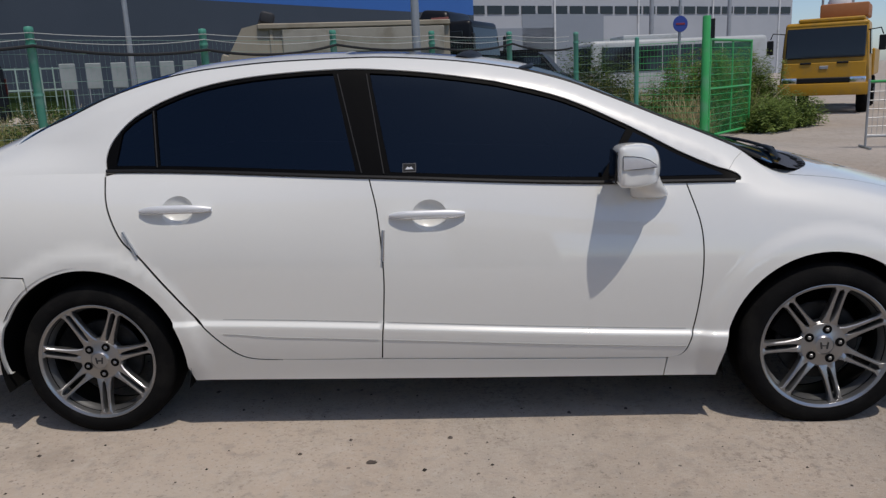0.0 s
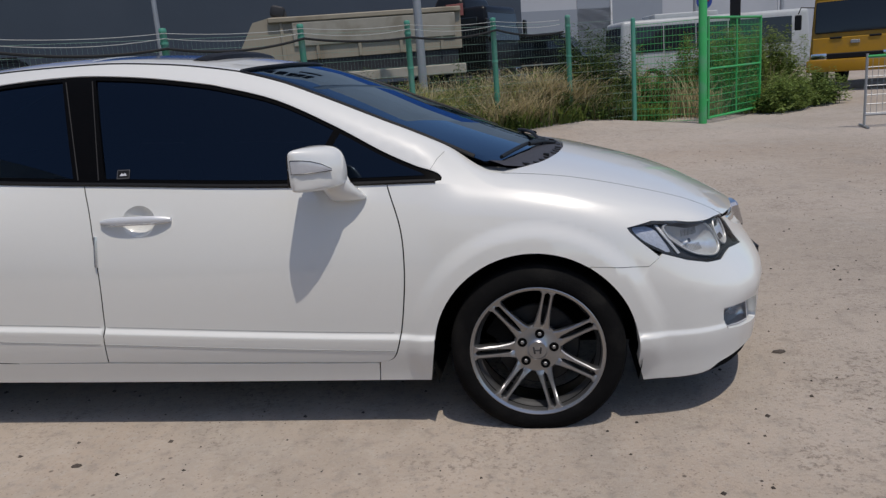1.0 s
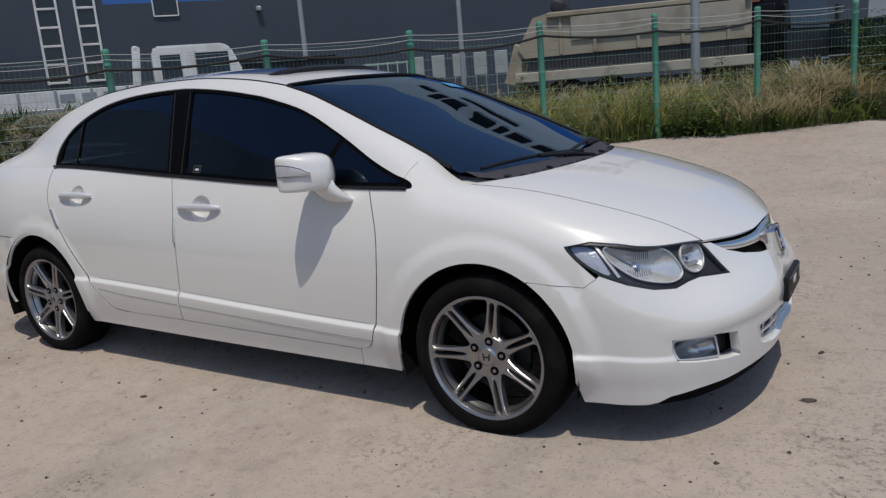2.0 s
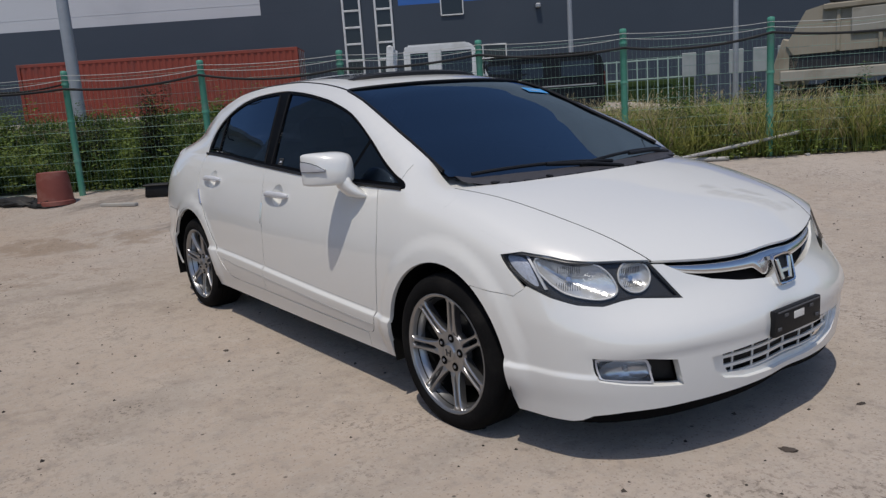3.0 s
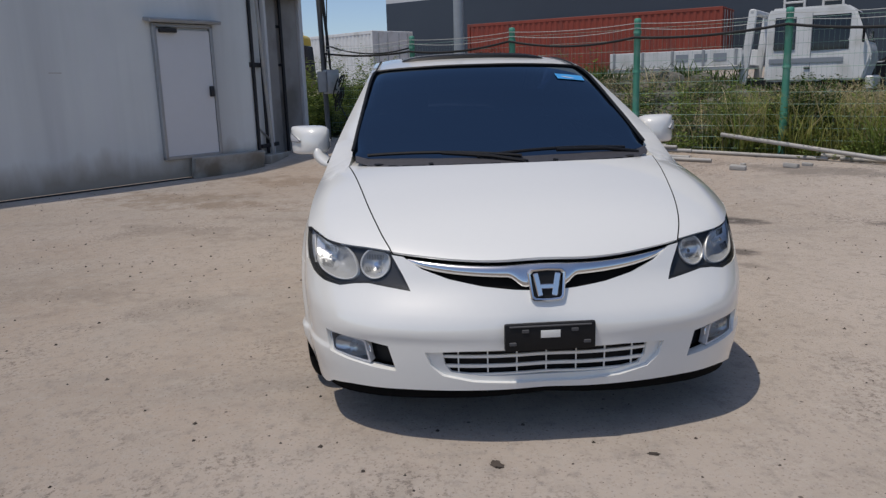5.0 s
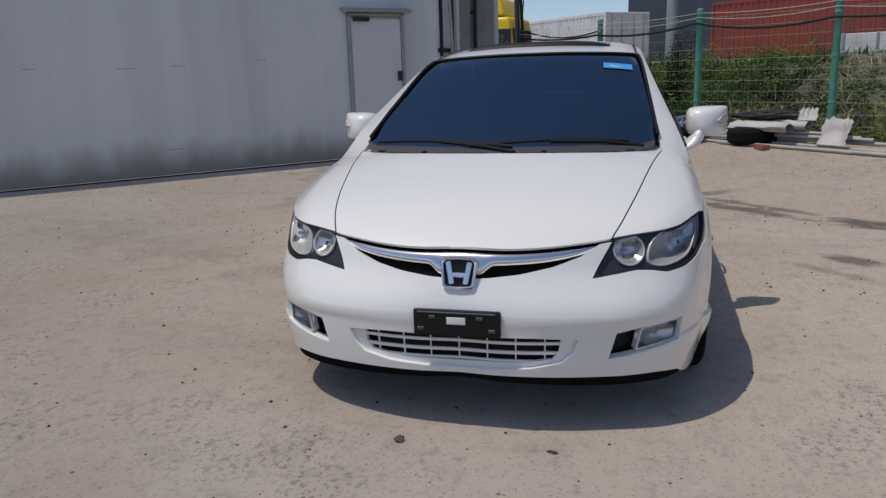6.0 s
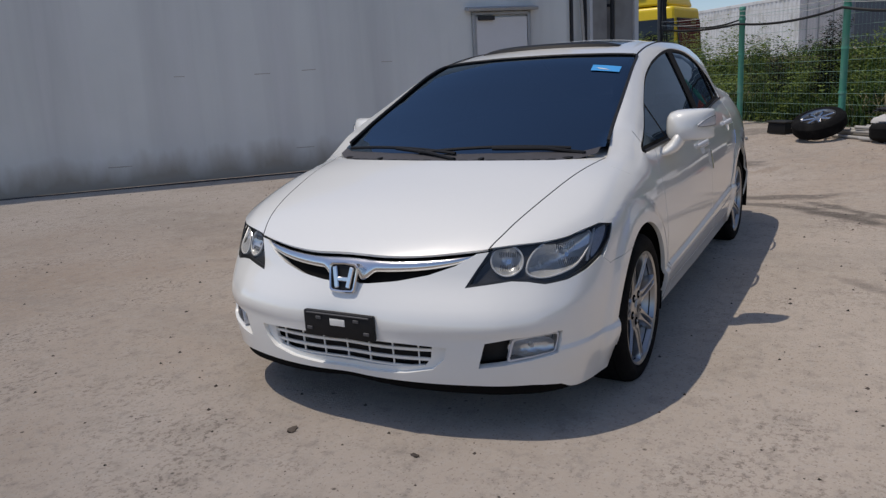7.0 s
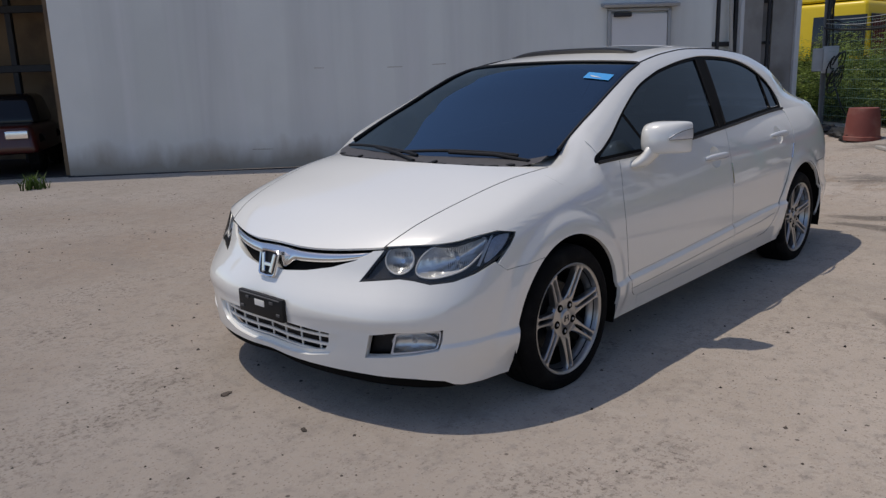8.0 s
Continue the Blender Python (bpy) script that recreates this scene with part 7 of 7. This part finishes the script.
for i in range(24):
    part("window", box((2.1, .1, 1.0), (2.0 + i * 2.5, -.04, 9.4)), GLASSD, far, "dark window")
for i in range(5):
    part("down_pipe", box((.25, .2, 11), (2 + i * 14, -.1, 5.5)), VWHITE, far)

# ---- poles and signs ----


def pole(at, h, r, label, arm=None, lean=0.0, group="lamp poles"):
    v = thing("street_lamp", label, "lamp post", (*at, ground_z(*at) - .1), 0, group)
    part("mast", turned([(.0, 0), (r * 1.5, 0), (r * 1.5, .08), (r * 1.15, .1), (r * .75, h), (.0, h)], 16), GALV, v)
    part("arm", tube([(0, 0, h - .1), (.3, -.1, h + .15), (1.3, -.4, h + .3)], .035, 8), GALV, v)
    part("lamp_head", box((.6, .22, .10), (1.5, -.46, h + .3), (0, 0, -17), .03, 2), GALV, v)
    if arm:
        part("bracket", box((.35, .05, .05), (-.2, 0, arm), bevel=.01), GALV, v)
        part("camera_box", box((.22, .12, .12), (-.38, 0, arm), bevel=.02), GALV, v)
    v.rotation_euler[0] = radians(lean)
    return v


pole((-1.2, 13.2), 7.5, .085, "thick grey steel lamp pole behind the fence")
pole((-10.6, 20.2), 7.5, .08, "slim grey lamp pole with camera bracket", 4.2)
pole((-13.2, 1.15), 7.5, .11, "thick grey concrete pole past the fence")
pole((-15.8, 18.2), 7.5, .085, "slim grey lamp pole with small bracket", 4.4)
pole((8.6, 36), 8.0, .12, "grey lamp pole in the distance")
pole((14.2, 42), 8.0, .12, "grey lamp pole in the distance")
sg_ = thing("road_sign", "round blue road sign on a grey pole", "sign", (5.6, 18.4, ground_z(5.6, 18.4)), 0)
part("pole", rod((0, 0, 0), (0, 0, 3.6), .04, n=10), GALV, sg_)
part("sign_disc", turned([(.0, -.01), (.21, -.01), (.215, 0), (.21, .01), (.0, .01)], 28, pose(0, -.06, 2.48, 90, 0, 12)), SIGNB, sg_, "blue disc")
part("sign_bar", box((.26, .012, .05), (0, -.075, 2.48), (0, 0, 12), .004), mat("dark_red_bar", (.25, .03, .05), .5), sg_, "dark red bar")
sb = thing("notice_board", "narrow black notice board on a post by the gate", "sign", (6.35, 18.2, ground_z(6.35, 18.2)), -10)
part("post", rod((0, 0, 0), (0, 0, 2.6), .03, n=8), GALV, sb)
part("board", box((.26, .04, .82), (0, -.05, 2.16), bevel=.01), BLACK, sb)

# power pole with meter box at the fence corner
POLEG = mat("weathered_grey_pole", (.14, .145, .15), .6, .2, .25, 6, .1, 40)
ep = thing("power_pole", "dark leaning power pole with a grey meter box and cables", "pole", (-9.55, -1.62, .1), 0)
part("mast", tube([(0, 0, 0), (-.04, -.03, 2.0), (-.12, -.10, 4.6)], .046, 10), POLEG, ep)
part("meter_box", box((.34, .22, .42), (.08, .10, 1.22), (0, 0, 20), .02, 2), GALV, ep, "grey meter box")
part("box_lid", box((.30, .02, .36), (.19, .02, 1.22), (0, 0, 110), .008), GALV, ep)
rng = np.random.default_rng(5)
for i in range(5):
    a = rng.uniform(.12, .22)
    z = rng.uniform(.85, 1.2)
    pts = [(.25 + a * math.cos(t), .25 + .5 * a * math.sin(t * .9), z + a * math.sin(t)) for t in np.linspace(0, math.tau * 1.1, 16)]
    part("cable_loop", tube(pts, .012, 6), CABLE, ep, "coiled black cable")
for i in range(3):
    part("hanging_cable", tube(sag((-.1, -.05, 4.2 - .4 * i), (.18, .1, 1.45), -.25 + .1 * i, 12), .012, 6), CABLE, ep)
part("long_cable", tube([(.1, .1, 3.6), (.9, -.4, 3.0), (1.8, -1.2, 2.55), (2.1, -1.5, 2.7)], .014, 6), CABLE, ep)
for i in range(3):
    pts = [(-.02 - .03 * t + .10 * math.sin(4.2 * t + i) * (1 - .4 * t), .05 + .05 * math.cos(3 * t + 2 * i), 1.3 + 2.4 * t) for t in np.linspace(0, 1, 18)]
    part("drop_cable", tube(pts, .017 - .003 * i, 6), CABLE, ep, "black cable running down the pole")
part("swag_cable", tube(sag((-.08, -.06, 3.15), (.55, -.62, 3.0), .42, 14), .02, 6), CABLE, ep, "thick black cable hanging from the pole")
part("tangle", tube([(.2, .2, .9), (.35, .4, .5), (.1, .5, .2), (.5, .3, .05), (.9, .5, .04)], .014, 6), CABLE, ep)
tagged(part("cable", tube(sag((-9.5, -1.55, 1.95), (-8.06, -.09, 1.82), .12), .013, 6), CABLE, None, "black cable from the power pole to the fence"), "", "cable")

# ---- row of white boards and rails on the far side ----
BOARDG = mat("dull_white_board", (.33, .36, .355), .6, 0, .08, 4, second=(.26, .30, .28), sscale=2)
for i in range(6):
    t = i / 5
    x, y = -13.8 + 3.4 * t, 22.3 + 2.2 * t
    b_ = thing("white_board", "white panel board on short legs past the fence", "board", (x, y, ground_z(x, y)), 33, "white boards")
    part("board", box((.50, .05, .86), (0, 0, 1.94 - ground_z(x, y)), bevel=.02), BOARDG, b_)
    for e in (-.2, .2):
        part("leg", rod((e, 0, 0), (e, 0, 1.6), .02, n=6), GALV, b_)
RAILG = mat("pale_green_rail", (.34, .46, .40), .5, 0, .1, 6)
rail_ = thing("far_railing", "pale green-grey railing on the far side", "railing", (-18.4, 19.6, 0), 38)
for i in range(15):
    part("post", box((.045, .045, 2.3), (i * .38, 0, 1.15), bevel=.006), RAILG, rail_)
for z in (1.55, 2.25):
    part("rail", box((5.4, .04, .05), (2.65, 0, z), bevel=.006), RAILG, rail_)
part("hedge", box((6.0, .4, 1.2), (2.6, .6, .9), bevel=.1, seg=2), GRASS2, rail_, "dark green strip of hedge")

# ---- things lying in the yard ----
tub = thing("clay_tub", "upturned red-brown clay tub beside the fence", "tub", (-7.72, -.50, ground_z(-7.72, -.50)), 0)
part("body", turned([(r * .90, z * .86) for r, z in ((.20, .50), (.205, .505), (.225, .40), (.24, .20), (.248, .07), (.262, .06), (.265, .0), (.245, .0), (.24, .05), (.20, .47), (.0, .475))], 28), POTM, tub)
part("base_plate", turned([(.0, .427), (.171, .427), (.183, .433), (.0, .433)], 28), POTM, tub)


def loose_wheel(at, tilt, turn, label, alloy=True):
    v = thing("loose_wheel", label, "wheel", at, turn, "loose wheels")
    m = pose(0, 0, .12, tilt, 0, 0)
    part("tyre", turned([(.20, -.10), (.235, -.105), (.28, -.09), (.31, -.05), (.31, .05), (.28, .09), (.235, .105), (.20, .10)], 40, m), RUBBER, v)
    if alloy:
        part("rim", turned([(.20, -.095), (.185, -.05), (.185, .06), (.205, .095), (.215, .10), (.21, .085), (.195, .06)], 40, m), ALLOY, v, "pale alloy rim")
        bm = bmesh.new()
        for k in range(7):
            a = k * math.tau / 7
            put_box(bm, (.15, .030, .02), (.115 * math.cos(a), .115 * math.sin(a), .07), (0, 0, math.degrees(a)), .006)
        bmesh.ops.transform(bm, matrix=m, verts=bm.verts)
        part("spoke", bm, CHROME, v)
        part("hub", turned([(.0, .075), (.05, .075), (.055, .06), (.055, .02)], 20, m), ALLOY, v)


loose_wheel((-6.14, 1.10, ground_z(-6.14, 1.10) + .075), 22, 60, "loose alloy wheel with black tyre leaning by the fence")
loose_wheel((-5.72, 1.95, ground_z(-5.72, 1.95) - .02), 2, 0, "black tyre lying flat by the fence", False)
pile = [((-6.98, .70, .03), (-5.6, 2.10, .03), .024), ((-6.80, .72, .075), (-5.7, 1.90, .07), .022), ((-6.35, 1.35, .03), (-4.5, 3.15, .03), .022), ((-6.2, 1.25, .025), (-4.6, 2.85, .025), .020), ((-6.25, 1.45, .075), (-4.7, 3.25, .07), .024), ((-6.05, 1.5, .125), (-4.8, 3.1, .115), .022), ((-5.8, 1.55, .03), (-4.2, 3.3, .03), .022), ((-6.1, 1.62, .12), (-4.9, 3.0, .13), .02), ((-5.9, 1.72, .17), (-5.0, 2.85, .16), .018)]
for a, b, r in pile:
    za, zb = ground_z(a[0], a[1]), ground_z(b[0], b[1])
    tagged(part("plastic_pipe", rod((a[0], a[1], a[2] + za), (b[0], b[1], b[2] + zb), r, n=14), PVC, None, "white plastic pipe lying in a pile by the fence"), "", "pipe", "piled pipes")


def sheet_roll(label, at, length, r, turn, seed):
    """A loosely rolled, creased plastic sheet with an open end."""
    v = thing("sheet_roll", label, "sheet", at, turn, "sheet bundles")
    vs, fs = [], []
    nu, nv = 26, 22
    for i in range(nu):
        x = length * (i / (nu - 1) - .5)
        for k in range(nv):
            a = k * math.tau / nv
            q = Vector((x * 2.2, math.cos(a) * 1.2, math.sin(a) * 1.2 + seed))
            rr = r * (1 + .34 * noise.noise(q * 1.4) + .22 * abs(noise.noise(q * 4.0)) + .25 * math.sin(a * 3 + x * 3) * .3)
            rr *= 1 - .25 * (i / (nu - 1))
            vs.append((x, rr * 1.25 * math.cos(a), max(.0, r * .75 + rr * .8 * math.sin(a))))
    fs = [(i * nv + k, i * nv + (k + 1) % nv, (i + 1) * nv + (k + 1) % nv, (i + 1) * nv + k) for i in range(nu - 1) for k in range(nv)]
    part("rolled_sheet", (vs, [], fs), SHEET, v, "", True, 50)


def torn_sheet(label, at, w, h, turn, seed):
    """A stiff torn sheet standing in folds."""
    v = thing("torn_sheet", label, "sheet", at, turn, "sheet bundles")
    n = 18
    vs = []
    for face in (0, .004):
        for i in range(n):
            for k in range(n):
                x, z = w * (i / (n - 1) - .5), h * k / (n - 1)
                q = Vector((x * 5, z * 5, seed))
                e = 1 + .12 * noise.noise(Vector((k * .4, seed, i * .1)))
                vs.append((x * e, face + .45 * z + .06 * noise.noise(q) + .05 * math.sin(x * 14 + z * 5), z * (.8 + .2 * noise.noise(Vector((i * .5, 1, seed)))) + .02))
    m = n * n
    fs = [(i * n + k, (i + 1) * n + k, (i + 1) * n + k + 1, i * n + k + 1) for i in range(n - 1) for k in range(n - 1)]
    fs = fs + [tuple(m + q for q in f[::-1]) for f in fs]
    part("folded_sheet", (vs, [], fs), SHEET, v, "", True, 40)


sheet_roll("crumpled white plastic sheet roll on the pipes", (-5.52, 2.02, ground_z(-5.52, 2.02) + .17), .85, .075, 40, 2)
sheet_roll("long creased white sheet roll on the pipes", (-5.50, 2.18, ground_z(-5.50, 2.18) + .19), .8, .06, 52, 12)
sheet_roll("small creased white sheet roll on the pipes", (-5.48, 2.36, ground_z(-5.48, 2.36) + .21), .55, .055, 35, 5)
torn_sheet("torn white plastic sheet beside the pipes", (-4.90, 2.68, ground_z(-4.90, 2.68) + .05), .40, .36, 30, 7)
torn_sheet("small torn white sheet on the pile", (-5.32, 2.50, ground_z(-5.32, 2.50) + .28), .2, .17, 70, 9)
bm = bmesh.new()
bmesh.ops.create_icosphere(bm, subdivisions=4, radius=1)
for q in bm.verts:
    q.co *= 1 + .22 * noise.noise(q.co * 2.6) + .10 * noise.noise(q.co * 8)
    q.co = Vector((q.co.x * .5, q.co.y * .16, q.co.z * (.06 + .025 * q.co.x)))
bmesh.ops.transform(bm, matrix=pose(-5.82, 2.06, ground_z(-5.82, 2.06) + .33, 3, -3, 46), verts=bm.verts)
tagged(part("black_sheet", bm, CABLE, None, "folded black sheet on the pipe pile"), "", "sheet")
x, y, z = along(-6.26, 2.45)
tagged(part("stone_slab", box((.95, .5, .12), (x, y, z + .05), (10, 4, 48), .02, 2), STONE, None, "pale stone slab lying on the bank"), "", "slab")
tagged(part("brick", box((.21, .10, .06), (-5.25, 2.0, ground_z(-5.25, 2.0) + .03), (0, 0, 20), .005), BRICKM, None, "single red brick on the concrete"), "", "brick")
for a, b, r in (((-4.02, 4.55, .03), (-2.02, 6.33, .03), .028), ((-3.75, 4.62, .025), (-2.75, 5.42, .025), .022), ((-2.58, 5.52, .03), (-1.56, 7.20, .29), .022), ((-4.78, 3.66, .24), (-3.05, 5.05, .03), .026), ((-5.0, 3.30, .025), (-3.8, 4.50, .025), .022)):
    za, zb = ground_z(a[0], a[1]), ground_z(b[0], b[1])
    tagged(part("long_pipe", rod((a[0], a[1], a[2] + za), (b[0], b[1], b[2] + zb), r, n=14), PVC, None, "long white pipe lying along the fence foot"), "", "pipe", "long pipes")
rng = np.random.default_rng(51)
for x, y, s in ((-3.71, 3.40, .11), (-3.58, 3.95, .10), (-3.60, 4.15, .07), (-2.1, 6.62, .09), (-2.62, 5.9, .06), (-3.9, 3.55, .06), (-1.4, 7.1, .06)):
    z = ground_z(x, y)
    tagged(part("rubble", box((s * 1.6, s * .8, s * .5), (x, y, z + s * .22), (rng.uniform(-8, 8), 4, rng.uniform(0, 180)), s * .12, 2), PVC, None, "pale broken piece of rubble at the fence foot"), "", "rubble", "rubble pieces")
for x, y, sx, sy, rz in ((-8.15, -.88, .34, .13, 40), (-7.72, -.66, .24, .11, 30), (-8.62, -1.22, .26, .14, 50)):
    bm = bmesh.new()
    bmesh.ops.create_icosphere(bm, subdivisions=4, radius=1)
    for q in bm.verts:
        q.co *= 1 + .35 * noise.noise(q.co * 2.2 + Vector((x * 3, y, 0))) + .12 * noise.noise(q.co * 7)
        q.co = Vector((q.co.x * sx, q.co.y * sy, max(-.02, q.co.z) * .11))
    bmesh.ops.transform(bm, matrix=pose(x, y, ground_z(x, y) + .005, 0, 0, rz), verts=bm.verts)
    tagged(part("black_sheet", bm, CABLE, None, "crumpled black plastic sheet on the ground by the tub"), "", "sheet", "black sheets")
crate = thing("black_crate", "small black plastic crate lying by the pipes", "crate", (-6.86, .62, ground_z(-6.86, .62)), 48)
part("body", box((.34, .22, .16), (0, 0, .08), bevel=.02, seg=2, taper=(.9, .9)), BLACK, crate)
part("rim", box((.36, .24, .025), (0, 0, .155), bevel=.01), CABLE, crate, "black rim of the crate")
tagged(part("timber", box((.55, .07, .04), (-6.75, .05, ground_z(-6.75, .05) + .02), (0, 0, 35), .006), PVC, None, "short pale batten on the concrete"), "", "timber")
bl = thing("blue_canister", "small blue canister in the grass past the fence", "canister", (*along(3.9, 3.2)[:2], along(3.9, 3.2)[2]), 0)
part("body", turned([(.0, 0), (.16, 0), (.17, .04), (.17, .30), (.10, .36), (.0, .37)], 18), BLUE, bl)
rng = np.random.default_rng(21)
for i in range(130):
    x, y, z = along(rng.uniform(-6.6, -2.4), rng.uniform(.5, 3.6))
    s = rng.uniform(.09, .30)
    bm = bmesh.new()
    bmesh.ops.create_icosphere(bm, subdivisions=2, radius=s)
    for q in bm.verts:
        q.co *= 1 + .35 * noise.noise(q.co * 4 + Vector((i, 0, 0)))
        q.co.z *= .7
    bmesh.ops.translate(bm, vec=(x, y, z + s * .2), verts=bm.verts)
    tagged(part("rock", bm, STONE, None, "grey-brown rock on the grassy bank", False), "", "rock", "bank rocks")

# grit on the concrete
rng = np.random.default_rng(9)
vs, fs = [], []
for i in range(7000):
    r, a = 7.5 * math.sqrt(rng.random()), rng.uniform(0, math.tau)
    x, y = 1.2 + r * math.cos(a), -.3 + r * math.sin(a)
    s = .0024 + .009 * rng.random() ** 5
    z = ground_z(x, y)
    k = len(vs)
    t = rng.uniform(0, 1)
    for j in range(4):
        b = t + j * math.tau / 4
        vs.append((x + s * math.cos(b) * rng.uniform(.7, 1.3), y + s * math.sin(b) * rng.uniform(.7, 1.3), z))
    vs.append((x, y, z + s * .8))
    fs += [(k + j, k + (j + 1) % 4, k + 4) for j in range(4)]
GRIT = mat("dark_grit", (.06, .048, .040), .9, 0, .75, 5, island=True)
tagged(part("grit", (vs, [], fs), GRIT, None, "scattered dark grit on the concrete", False), "", "gravel", "", "stuff")
for x, y, sx, sy, rz in ((2.348, -.192, .028, .017, 20), (2.34, .34, .018, .010, 70), (-.27, -1.12, .018, .012, 0)):
    bm = bmesh.new()
    bmesh.ops.create_icosphere(bm, subdivisions=3, radius=1)
    for q in bm.verts:
        q.co *= 1 + .6 * noise.noise(q.co * 2.3 + Vector((x * 7, y, 0)))
        q.co = Vector((q.co.x * sx, q.co.y * sy, max(0, q.co.z) * .005))
    bmesh.ops.transform(bm, matrix=pose(x, y, ground_z(x, y) + .0005, 0, 0, rz), verts=bm.verts)
    tagged(part("dirt_clod", bm, GRIT, None, "small dark clod of dirt on the concrete"), "", "dirt", "dirt clods")
